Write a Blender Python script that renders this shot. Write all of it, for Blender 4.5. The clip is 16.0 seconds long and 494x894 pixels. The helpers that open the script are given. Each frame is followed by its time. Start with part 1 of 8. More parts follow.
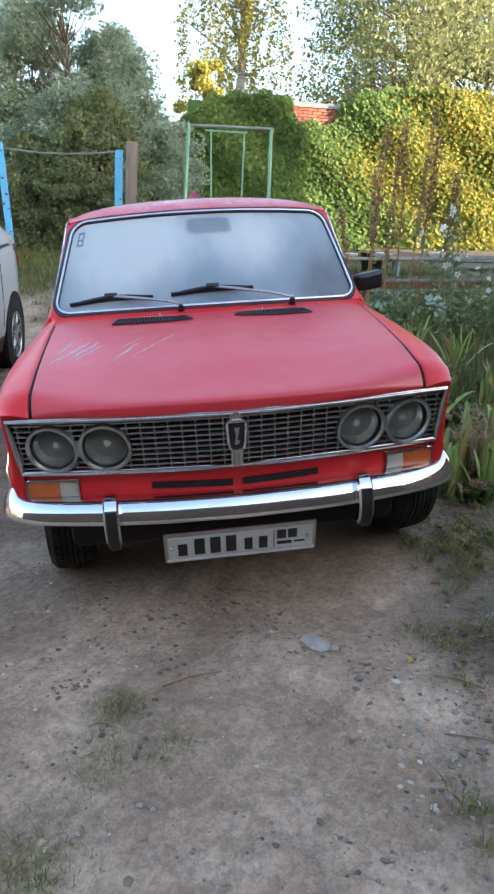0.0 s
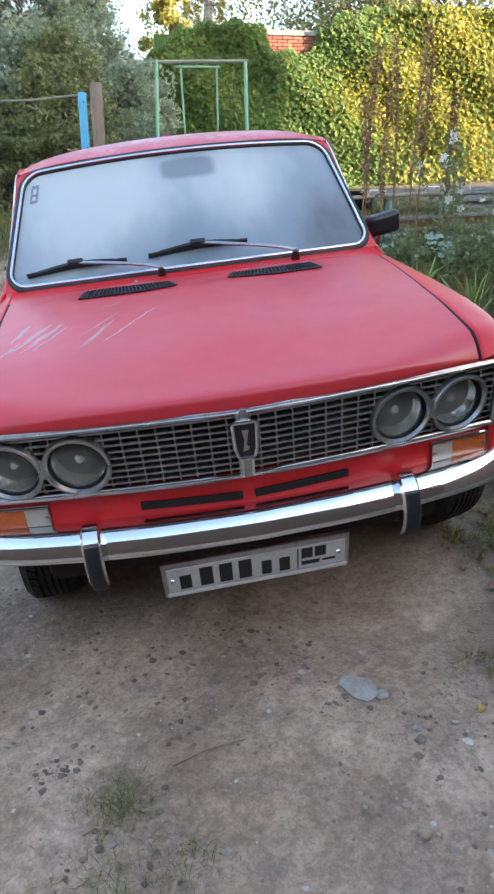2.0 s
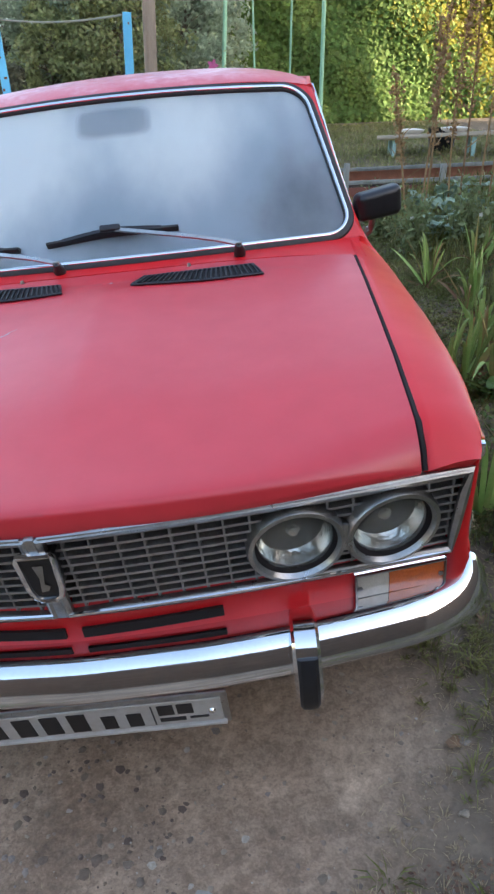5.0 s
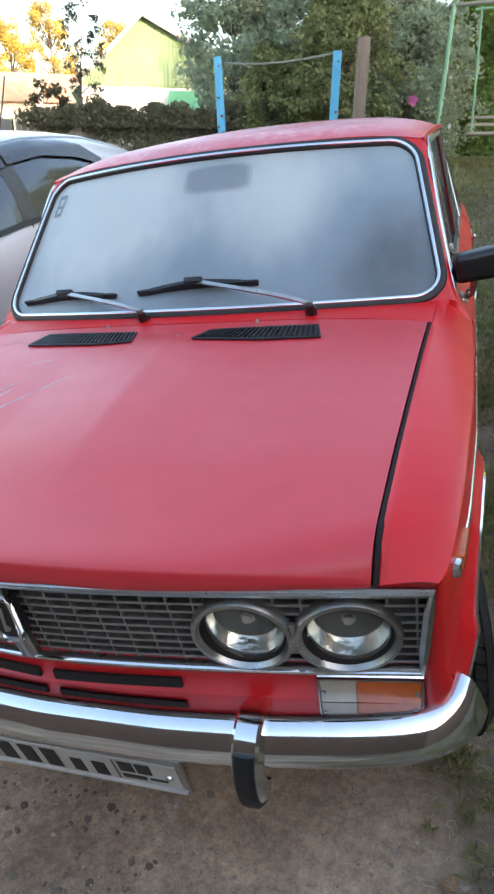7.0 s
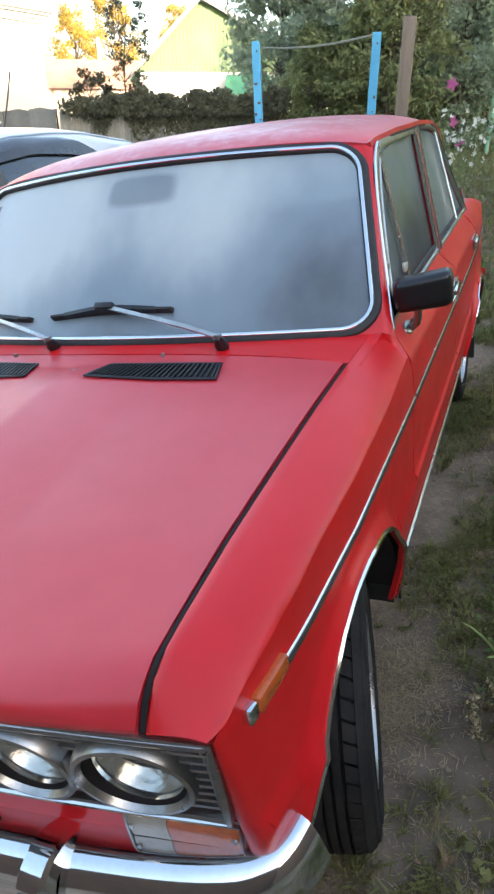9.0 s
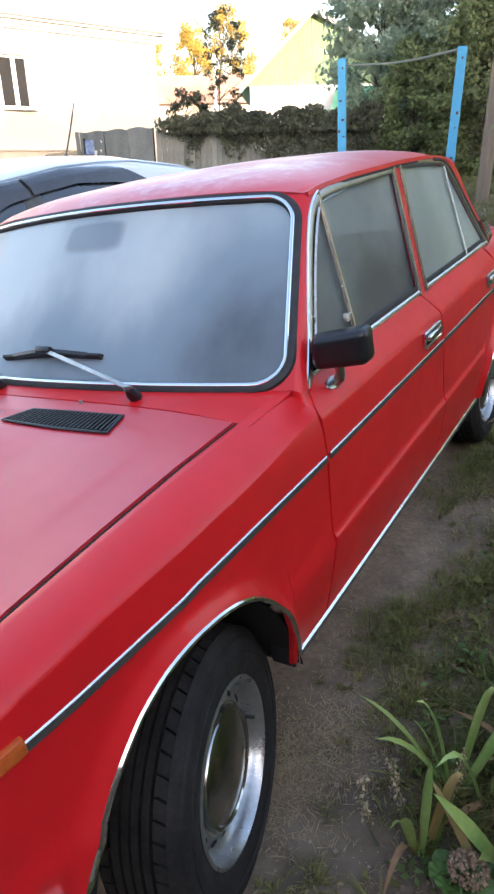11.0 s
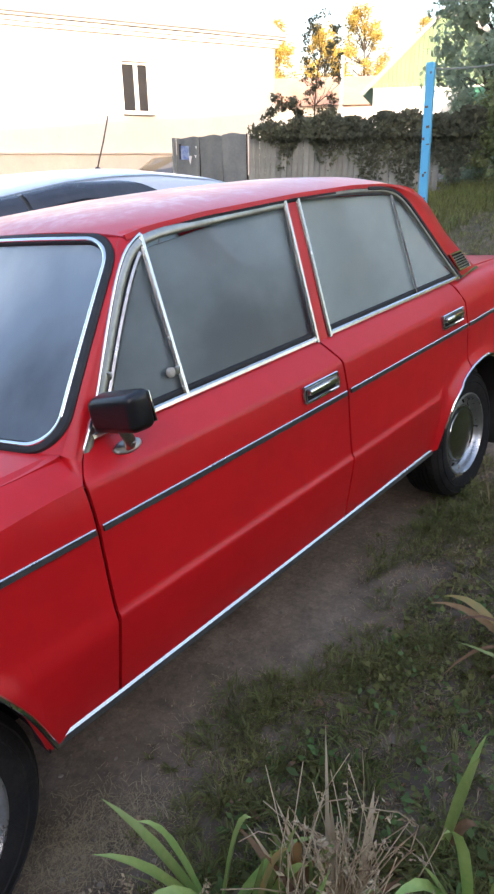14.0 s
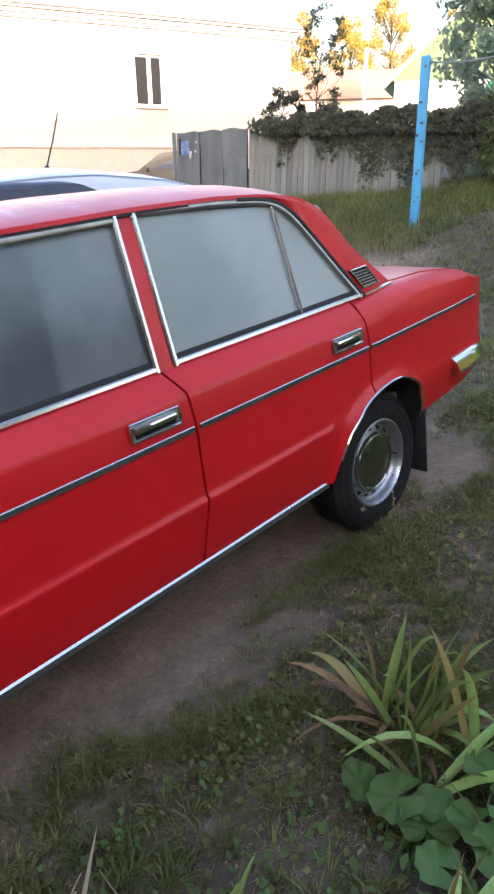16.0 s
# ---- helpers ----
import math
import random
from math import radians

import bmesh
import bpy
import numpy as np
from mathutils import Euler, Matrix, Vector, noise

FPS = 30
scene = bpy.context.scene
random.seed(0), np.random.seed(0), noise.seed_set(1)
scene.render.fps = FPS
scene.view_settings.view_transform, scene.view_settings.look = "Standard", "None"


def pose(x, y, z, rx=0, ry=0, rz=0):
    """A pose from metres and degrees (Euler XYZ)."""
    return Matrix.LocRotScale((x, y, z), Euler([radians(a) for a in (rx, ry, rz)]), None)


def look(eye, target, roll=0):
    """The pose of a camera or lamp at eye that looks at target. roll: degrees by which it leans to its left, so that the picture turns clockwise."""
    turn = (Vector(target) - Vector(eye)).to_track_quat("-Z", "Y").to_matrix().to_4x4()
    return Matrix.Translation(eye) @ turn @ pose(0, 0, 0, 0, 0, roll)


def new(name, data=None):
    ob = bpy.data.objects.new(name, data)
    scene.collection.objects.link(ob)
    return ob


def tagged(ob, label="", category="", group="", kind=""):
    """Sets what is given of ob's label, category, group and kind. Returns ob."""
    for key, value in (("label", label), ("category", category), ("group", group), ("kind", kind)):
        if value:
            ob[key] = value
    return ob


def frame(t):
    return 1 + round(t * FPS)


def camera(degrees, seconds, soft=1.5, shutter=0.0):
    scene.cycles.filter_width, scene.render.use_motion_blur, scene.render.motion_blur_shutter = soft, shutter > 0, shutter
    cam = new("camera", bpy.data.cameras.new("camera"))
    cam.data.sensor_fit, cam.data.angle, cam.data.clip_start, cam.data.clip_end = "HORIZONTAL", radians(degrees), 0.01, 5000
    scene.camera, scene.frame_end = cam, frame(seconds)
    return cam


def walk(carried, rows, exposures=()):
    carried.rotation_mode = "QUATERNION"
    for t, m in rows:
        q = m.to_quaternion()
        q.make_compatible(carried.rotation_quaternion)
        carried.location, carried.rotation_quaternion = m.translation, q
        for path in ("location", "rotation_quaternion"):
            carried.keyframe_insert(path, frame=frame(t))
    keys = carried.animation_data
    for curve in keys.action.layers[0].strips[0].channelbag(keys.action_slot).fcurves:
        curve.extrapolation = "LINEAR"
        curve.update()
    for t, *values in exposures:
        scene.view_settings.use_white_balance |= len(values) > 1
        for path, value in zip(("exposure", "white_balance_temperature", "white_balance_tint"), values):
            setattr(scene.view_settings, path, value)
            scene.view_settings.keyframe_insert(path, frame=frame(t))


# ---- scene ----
cam = camera(41.7, 16.0, soft=2.5)
PATH = [
    (0, (-0.312, -2.617, 1.183), (-0.049, -0.706, 0.652), 2.8),
    (0.5, (-0.305, -2.53, 1.183), (-0.054, -0.635, 0.595), 3.1),
    (1, (-0.333, -2.37, 1.205), (-0.033, -0.479, 0.628), 2.1),
    (1.5, (-0.346, -2.225, 1.205), (0.013, -0.353, 0.598), 0.2),
    (2, (-0.294, -2.132, 1.191), (-0.015, -0.27, 0.518), -0.7),
    (2.5, (-0.162, -2.023, 1.209), (-0.098, -0.155, 0.496), -1.9),
    (3, (-0.015, -1.953, 1.219), (-0.025, -0.083, 0.51), -1.7),
    (3.5, (0.062, -1.909, 1.226), (0.06, -0.043, 0.507), -2.2),
    (4, (0.129, -1.798, 1.229), (0.219, 0.042, 0.451), -1.2),
    (4.5, (0.193, -1.615, 1.272), (0.262, 0.219, 0.477), -0.8),
    (4.7, (0.204, -1.557, 1.289), (0.288, 0.253, 0.443), -0.0),
    (6.8, (0.592, -1.436, 1.394), (0.067, 0.322, 0.597), -0.7),
    (7, (0.598, -1.404, 1.392), (0.069, 0.358, 0.607), 0.1),
    (7.5, (0.621, -1.281, 1.412), (-0.023, 0.433, 0.606), 1.1),
    (8, (0.659, -1.16, 1.429), (0.032, 0.555, 0.613), 1.1),
    (8.5, (0.742, -1.097, 1.428), (0.128, 0.607, 0.579), -0.1),
    (9, (0.881, -1.061, 1.458), (0.194, 0.628, 0.635), -0.6),
    (9.5, (1.026, -1.041, 1.488), (0.228, 0.602, 0.674), -1.6),
    (10, (1.124, -1.003, 1.497), (0.289, 0.621, 0.681), -3.2),
    (10.2, (1.16, -0.965, 1.506), (0.335, 0.683, 0.729), -2.0),
    (12.3, (1.517, -0.625, 1.588), (0.268, 0.695, 0.752), -3.2),
    (12.5, (1.587, -0.605, 1.591), (0.317, 0.704, 0.771), -3.4),
    (13, (1.691, -0.535, 1.603), (0.481, 0.829, 0.781), -3.1),
    (13.5, (1.716, -0.401, 1.601), (0.514, 0.989, 0.811), -1.0),
    (14, (1.741, -0.216, 1.619), (0.512, 1.152, 0.832), -0.8),
    (14.5, (1.814, -0.065, 1.619), (0.577, 1.289, 0.821), -1.4),
    (15, (1.95, 0.07, 1.654), (0.626, 1.331, 0.844), -1.8),
    (15.5, (2.007, 0.171, 1.657), (0.687, 1.445, 0.862), -1.7),
    (16, (1.967, 0.305, 1.657), (0.693, 1.621, 0.855), -0.5),
]
walk(cam, [(t, look(eye, target, roll)) for t, eye, target, roll in PATH],
     exposures=[(0.0, 2.58, 6100, 16), (2.5, 2.68, 6100, 17), (3.5, 2.66, 6170, 17), (4.5, 2.64, 6200, 17), (7.0, 2.52, 6380, 14), (8.5, 2.53, 6420, 13), (10.0, 2.64, 6210, 16), (12.5, 2.36, 6250, 20), (16.0, 2.42, 6060, 22)])

# ---- light: low evening sun from the garden side, open sky over the shaded yard ----
SUN_ELEV, SUN_AZ = radians(11.5), radians(-30)          # azimuth from +x, towards -y
sun_dir = Vector((math.cos(SUN_ELEV) * math.cos(SUN_AZ), math.cos(SUN_ELEV) * math.sin(SUN_AZ), math.sin(SUN_ELEV)))
world = bpy.data.worlds.new("evening_sky")
scene.world = world
world.use_nodes = True
wn = world.node_tree
sky = wn.nodes.new("ShaderNodeTexSky")
sky.sky_type, sky.sun_disc = "NISHITA", False
sky.sun_elevation, sky.sun_rotation = SUN_ELEV, radians(90) - SUN_AZ
sky.air_density, sky.dust_density, sky.ozone_density = 1.2, 3.0, 1.0
back = wn.nodes["Background"]
back.inputs["Strength"].default_value = 0.15
wn.links.new(sky.outputs[0], back.inputs["Color"])
sun_data = bpy.data.lights.new("sun", "SUN")
sun_data.energy, sun_data.angle, sun_data.color = 3.2, radians(0.6), (1.0, 0.82, 0.60)
sun = new("sun", sun_data)
sun.matrix_world = look(sun_dir * 60, (0, 0, 0))

# ---- tools ----
rng = np.random.default_rng(7)


def interp(x, pts):
    return np.interp(x, [p[0] for p in pts], [p[1] for p in pts])


def smooth(a, b, x):
    t = np.clip((np.asarray(x, float) - a) / (b - a), 0, 1)
    return t * t * (3 - 2 * t)


def join(*pieces):
    V, F = [], []
    for v, f in pieces:
        k = len(V)
        V += [tuple(p) for p in v]
        F += [tuple(i + k for i in q) for q in f]
    return V, F


def mesh(name, vf, mat, parent=None, label="", flat=False, angle=38):
    me = bpy.data.meshes.new(name)
    me.from_pydata([tuple(map(float, v)) for v in vf[0]], [], [tuple(f) for f in vf[1]])
    me.materials.append(mat)
    if not flat:
        me.polygons.foreach_set("use_smooth", [True] * len(me.polygons))
        me.set_sharp_from_angle(angle=radians(angle))
    me.update()
    ob = new(name, me)
    if parent is not None:
        ob.parent = parent
    if label:
        tagged(ob, label)
    return ob


def quads(name, P, mat, parent=None):
    """A mesh of loose polygons: P is (count, corners, 3)."""
    n, k = P.shape[:2]
    me = bpy.data.meshes.new(name)
    me.vertices.add(n * k)
    me.vertices.foreach_set("co", P.reshape(-1).astype(np.float32))
    me.loops.add(n * k)
    me.loops.foreach_set("vertex_index", np.arange(n * k, dtype=np.int32))
    me.polygons.add(n)
    me.polygons.foreach_set("loop_start", np.arange(0, n * k, k, dtype=np.int32))
    me.polygons.foreach_set("loop_total", np.full(n, k, dtype=np.int32))
    me.materials.append(mat)
    me.update(calc_edges=True)
    ob = new(name, me)
    if parent is not None:
        ob.parent = parent
    return ob


def empty(name, m=None, label="", category="", group="", kind=""):
    ob = new(name)
    ob.empty_display_size = 0.2
    if m is not None:
        ob.matrix_world = m
    return tagged(ob, label, category, group, kind)


def grid(us, vs, fn):
    V = [fn(u, v) for v in vs for u in us]
    n = len(us)
    F = [(j * n + i, j * n + i + 1, (j + 1) * n + i + 1, (j + 1) * n + i) for j in range(len(vs) - 1) for i in range(n - 1)]
    return V, F


def from_bm(bm):
    bm.verts.ensure_lookup_table()
    out = [tuple(v.co) for v in bm.verts], [tuple(v.index for v in f.verts) for f in bm.faces]
    bm.free()
    return out


def box(c, s, bevel=0.0, m=None, seg=2):
    bm = bmesh.new()
    bmesh.ops.create_cube(bm, size=1)
    for v in bm.verts:
        v.co = Vector((v.co.x * s[0], v.co.y * s[1], v.co.z * s[2]))
    if bevel:
        bmesh.ops.bevel(bm, geom=list(bm.edges), offset=bevel, segments=seg, affect="EDGES", profile=0.5)
    for v in bm.verts:
        v.co = (m @ v.co if m is not None else v.co) + Vector(c)
    bm.verts.index_update()
    return from_bm(bm)


def shell(vf, depth, inward):
    """A panel with its rim folded in by depth, along inward(vertex)."""
    bm = bmesh.new()
    vs = [bm.verts.new(v) for v in vf[0]]
    for f in vf[1]:
        if len(set(f)) > 2:
            try:
                bm.faces.new([vs[i] for i in f])
            except ValueError:
                pass
    bmesh.ops.remove_doubles(bm, verts=list(bm.verts), dist=1e-5)
    edge = [e for e in bm.edges if e.is_boundary]
    r = bmesh.ops.extrude_edge_only(bm, edges=edge)
    for g in r["geom"]:
        if isinstance(g, bmesh.types.BMVert):
            g.co += Vector(inward(g.co)) * depth
    bmesh.ops.recalc_face_normals(bm, faces=list(bm.faces))
    bm.verts.index_update()
    return from_bm(bm)


def sweep(path, profile, normal, closed=False, caps=True):
    """Carries a closed 2D profile (a, b) along a path: a along the normal's side, b along the normal."""
    P = [Vector(p) for p in path]
    n, k = len(P), len(profile)
    V = []
    for i, p in enumerate(P):
        a = P[(i - 1) % n] if closed or i else P[i]
        b = P[(i + 1) % n] if closed or i < n - 1 else P[i]
        t = (b - a).normalized()
        nn = Vector(normal(p) if callable(normal) else normal)
        nn = (nn - t * nn.dot(t)).normalized()
        s = t.cross(nn)
        V += [p + s * q[0] + nn * q[1] for q in profile]
    F = []
    for i in range(n if closed else n - 1):
        j = (i + 1) % n
        F += [(i * k + c, i * k + (c + 1) % k, j * k + (c + 1) % k, j * k + c) for c in range(k)]
    if caps and not closed:
        F += [tuple(range(k))[::-1], tuple(range((n - 1) * k, n * k))]
    return V, F


def ring(n, r, r2=None):
    return [(r * math.cos(2 * math.pi * i / n), (r2 or r) * math.sin(2 * math.pi * i / n)) for i in range(n)]


def lathe(profile, n, m):
    """Turns (radius, height) round the local z, then poses it by m."""
    V, k = [], len(profile)
    for i in range(n):
        a = 2 * math.pi * i / n
        V += [m @ Vector((r * math.cos(a), r * math.sin(a), h)) for r, h in profile]
    F = [(i * k + j, ((i + 1) % n) * k + j, ((i + 1) % n) * k + j + 1, i * k + j + 1) for i in range(n) for j in range(k - 1)]
    return V, F


def curve_pts(pts, n):
    """A smooth line of n points through pts."""
    P = np.array(pts, float)
    d = np.r_[0, np.cumsum(np.linalg.norm(np.diff(P, axis=0), axis=1))]
    q = np.linspace(0, d[-1], n)
    lin = np.stack([np.interp(q, d, P[:, i]) for i in range(P.shape[1])], 1)
    for _ in range(3):
        lin[1:-1] = (lin[:-2] + 2 * lin[1:-1] + lin[2:]) / 4
    return lin


def mirror_x(vf):
    return [(-v[0], v[1], v[2]) for v in vf[0]], [f[::-1] for f in vf[1]]


# ---- materials ----
def mat(name, c1, c2=None, scale=8.0, rough=0.5, metal=0.0, bump=0.0, bscale=60.0, coat=0.0, coat_rough=0.1, spec=0.5,
        rough2=None, detail=6.0, random_island=0.0, random_object=0.0, transl=0.0, stretch=None, c3=None):
    m = bpy.data.materials.new(name)
    m.use_nodes = True
    nt = m.node_tree
    N, L = nt.nodes, nt.links
    b = N["Principled BSDF"]
    b.inputs["Roughness"].default_value, b.inputs["Metallic"].default_value = rough, metal
    b.inputs["Specular IOR Level"].default_value = spec
    b.inputs["Coat Weight"].default_value, b.inputs["Coat Roughness"].default_value = coat, coat_rough
    b.inputs["Base Color"].default_value = (*c1, 1)
    tc = N.new("ShaderNodeTexCoord")
    src = tc.outputs["Object"]
    if stretch:
        mp = N.new("ShaderNodeMapping")
        mp.inputs["Scale"].default_value = stretch
        L.new(src, mp.inputs[0])
        src = mp.outputs[0]
    if c2 is not None:
        t1, t2 = N.new("ShaderNodeTexNoise"), N.new("ShaderNodeTexNoise")
        t1.inputs["Scale"].default_value, t1.inputs["Detail"].default_value = scale, detail
        t2.inputs["Scale"].default_value, t2.inputs["Detail"].default_value = scale * 7.3, 3
        L.new(src, t1.inputs[0]), L.new(src, t2.inputs[0])
        mx = N.new("ShaderNodeMix")
        mx.inputs[0].default_value = 0.35
        L.new(t1.outputs[0], mx.inputs[2]), L.new(t2.outputs[0], mx.inputs[3])
        ramp = N.new("ShaderNodeValToRGB")
        ramp.color_ramp.elements[0].position, ramp.color_ramp.elements[1].position = 0.36, 0.64
        ramp.color_ramp.elements[0].color, ramp.color_ramp.elements[1].color = (*c1, 1), (*c2, 1)
        if c3 is not None:
            e = ramp.color_ramp.elements.new(0.5)
            e.color = (*c3, 1)
        L.new(mx.outputs[0], ramp.inputs[0])
        col = ramp.outputs[0]
        if rough2 is not None:
            mr = N.new("ShaderNodeMapRange")
            mr.inputs[1].default_value, mr.inputs[2].default_value = 0.35, 0.65
            mr.inputs[3].default_value, mr.inputs[4].default_value = rough, rough2
            L.new(mx.outputs[0], mr.inputs[0]), L.new(mr.outputs[0], b.inputs["Roughness"])
        for amount, node, out in ((random_island, "ShaderNodeNewGeometry", "Random Per Island"), (random_object, "ShaderNodeObjectInfo", "Random")):
            if amount:
                r = N.new(node)
                hsv = N.new("ShaderNodeHueSaturation")
                v = N.new("ShaderNodeMapRange")
                v.inputs[3].default_value, v.inputs[4].default_value = 1 - amount, 1 + amount
                h = N.new("ShaderNodeMapRange")
                h.inputs[3].default_value, h.inputs[4].default_value = 0.5 - amount * 0.04, 0.5 + amount * 0.04
                L.new(r.outputs[out], v.inputs[0]), L.new(r.outputs[out], h.inputs[0])
                L.new(v.outputs[0], hsv.inputs["Value"]), L.new(h.outputs[0], hsv.inputs["Hue"])
                L.new(col, hsv.inputs["Color"])
                col = hsv.outputs[0]
        L.new(col, b.inputs["Base Color"])
        if transl:
            tr = N.new("ShaderNodeBsdfTranslucent")
            ms = N.new("ShaderNodeMixShader")
            ms.inputs[0].default_value = transl
            L.new(col, tr.inputs[0])
            L.new(b.outputs[0], ms.inputs[1]), L.new(tr.outputs[0], ms.inputs[2])
            L.new(ms.outputs[0], N["Material Output"].inputs[0])
    if bump:
        bt = N.new("ShaderNodeTexNoise")
        bt.inputs["Scale"].default_value, bt.inputs["Detail"].default_value = bscale, 5
        bn = N.new("ShaderNodeBump")
        bn.inputs["Strength"].default_value, bn.inputs["Distance"].default_value = min(1.0, bump), 0.004 * max(1.0, bump)
        L.new(src, bt.inputs[0]), L.new(bt.outputs[0], bn.inputs["Height"]), L.new(bn.outputs[0], b.inputs["Normal"])
    return m


def clear(m, amount):
    """Lets part of the light straight through."""
    nt = m.node_tree
    N, L = nt.nodes, nt.links
    tr, ms = N.new("ShaderNodeBsdfTransparent"), N.new("ShaderNodeMixShader")
    ms.inputs[0].default_value = amount
    L.new(N["Principled BSDF"].outputs[0], ms.inputs[1]), L.new(tr.outputs[0], ms.inputs[2])
    L.new(ms.outputs[0], N["Material Output"].inputs[0])
    return m


M_RED = mat("faded_red_paint", (0.69, 0.010, 0.014), (0.62, 0.008, 0.012), 2.2, 0.36, coat=0.18, coat_rough=0.2, rough2=0.44, bump=0.03, bscale=300, spec=0.45)
# fading and the upward panels' sky sheen, both put into this paler red
M_HOOD = mat("faded_red_paint_with_sky_sheen", (0.60, 0.026, 0.037), (0.54, 0.021, 0.031), 2.2, 0.38, coat=0.4, coat_rough=0.25, rough2=0.46, bump=0.03, bscale=300, spec=0.65)
M_GAP = mat("dark_gap", (0.012, 0.008, 0.008), rough=0.9)
M_BLACK = mat("black_rubber", (0.018, 0.018, 0.02), (0.032, 0.031, 0.03), 30, 0.62, bump=0.1, bscale=200)
M_PLASTIC = mat("black_plastic", (0.009, 0.009, 0.011), (0.016, 0.016, 0.018), 40, 0.32, bump=0.08, bscale=400)
M_CHROME = mat("chrome", (0.84, 0.85, 0.86), (0.76, 0.77, 0.78), 18, 0.045, 1.0, rough2=0.11, bump=0.02, bscale=24)
M_DULL = mat("dull_chrome", (0.50, 0.50, 0.49), (0.36, 0.35, 0.33), 30, 0.26, 1.0, rough2=0.4)
M_GRILLE = mat("grey_grille_metal", (0.42, 0.42, 0.42), (0.30, 0.29, 0.28), 60, 0.34, 0.85, rough2=0.5)
def misted(name, dark, mid, light, scale, slope, offset, thin, gain=1.5, sheen_spots=()):
    """Glass with condensation, thick and pale in places, thin in others; sky reflection is put into its tones."""
    m = bpy.data.materials.new(name)
    m.use_nodes = True
    N, L = m.node_tree.nodes, m.node_tree.links
    b = N["Principled BSDF"]
    b.inputs["Roughness"].default_value, b.inputs["Coat Weight"].default_value, b.inputs["Coat Roughness"].default_value = 0.5, 1.0, 0.04
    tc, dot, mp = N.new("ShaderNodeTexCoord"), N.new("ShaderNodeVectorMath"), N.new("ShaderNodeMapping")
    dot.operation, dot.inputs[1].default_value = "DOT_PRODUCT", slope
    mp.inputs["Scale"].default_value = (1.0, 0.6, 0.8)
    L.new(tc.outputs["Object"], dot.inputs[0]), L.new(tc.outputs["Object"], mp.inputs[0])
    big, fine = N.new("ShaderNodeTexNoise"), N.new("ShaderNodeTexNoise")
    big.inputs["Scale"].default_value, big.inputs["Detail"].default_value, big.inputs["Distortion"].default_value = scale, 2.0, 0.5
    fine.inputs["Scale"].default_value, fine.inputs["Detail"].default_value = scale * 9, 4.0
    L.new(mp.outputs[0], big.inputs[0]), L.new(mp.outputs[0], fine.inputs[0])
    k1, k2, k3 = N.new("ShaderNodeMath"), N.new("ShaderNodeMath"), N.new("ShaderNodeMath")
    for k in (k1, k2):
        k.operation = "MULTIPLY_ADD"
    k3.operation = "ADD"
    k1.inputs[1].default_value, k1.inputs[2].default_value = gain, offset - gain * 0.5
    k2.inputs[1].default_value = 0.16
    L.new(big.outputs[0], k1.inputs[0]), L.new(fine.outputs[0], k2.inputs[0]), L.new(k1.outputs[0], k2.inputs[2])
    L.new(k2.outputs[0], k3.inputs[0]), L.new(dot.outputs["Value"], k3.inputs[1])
    amount = k3.outputs[0]
    for place, reach, much in sheen_spots:      # pale and dark spots: sky sheen and its absence put into the mist's colour
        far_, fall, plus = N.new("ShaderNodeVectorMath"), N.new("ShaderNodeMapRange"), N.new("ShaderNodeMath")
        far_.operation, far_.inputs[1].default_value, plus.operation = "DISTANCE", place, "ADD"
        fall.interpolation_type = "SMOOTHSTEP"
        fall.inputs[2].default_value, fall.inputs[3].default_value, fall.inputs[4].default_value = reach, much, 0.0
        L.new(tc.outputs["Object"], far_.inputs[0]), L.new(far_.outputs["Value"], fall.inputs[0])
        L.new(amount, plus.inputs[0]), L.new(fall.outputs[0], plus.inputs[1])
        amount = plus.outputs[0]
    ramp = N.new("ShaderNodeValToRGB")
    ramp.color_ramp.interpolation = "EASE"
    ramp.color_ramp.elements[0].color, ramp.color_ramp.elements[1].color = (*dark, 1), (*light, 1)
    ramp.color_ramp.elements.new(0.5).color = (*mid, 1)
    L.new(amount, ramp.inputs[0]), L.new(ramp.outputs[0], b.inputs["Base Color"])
    tl, tr, mix1, mix2, mr = N.new("ShaderNodeBsdfTranslucent"), N.new("ShaderNodeBsdfTransparent"), N.new("ShaderNodeMixShader"), N.new("ShaderNodeMixShader"), N.new("ShaderNodeMapRange")
    mix1.inputs[0].default_value = 0.40
    mr.inputs[3].default_value, mr.inputs[4].default_value = thin, thin * 0.12
    L.new(ramp.outputs[0], tl.inputs[0]), L.new(b.outputs[0], mix1.inputs[1]), L.new(tl.outputs[0], mix1.inputs[2])
    L.new(amount, mr.inputs[0]), L.new(mr.outputs[0], mix2.inputs[0])
    L.new(mix1.outputs[0], mix2.inputs[1]), L.new(tr.outputs[0], mix2.inputs[2]), L.new(mix2.outputs[0], N["Material Output"].inputs[0])
    return m


# spots and upward slope put sky reflection into the windscreen mist's tones
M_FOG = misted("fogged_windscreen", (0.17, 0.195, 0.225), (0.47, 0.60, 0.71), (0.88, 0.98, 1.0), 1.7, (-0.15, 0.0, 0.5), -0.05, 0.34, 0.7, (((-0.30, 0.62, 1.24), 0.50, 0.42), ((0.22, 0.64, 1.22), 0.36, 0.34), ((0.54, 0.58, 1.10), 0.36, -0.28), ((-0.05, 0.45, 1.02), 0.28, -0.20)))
# both pale towards the top, the front's sky reflection put into its colour
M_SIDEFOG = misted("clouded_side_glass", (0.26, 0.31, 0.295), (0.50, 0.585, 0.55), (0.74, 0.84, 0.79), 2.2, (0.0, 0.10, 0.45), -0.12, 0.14)
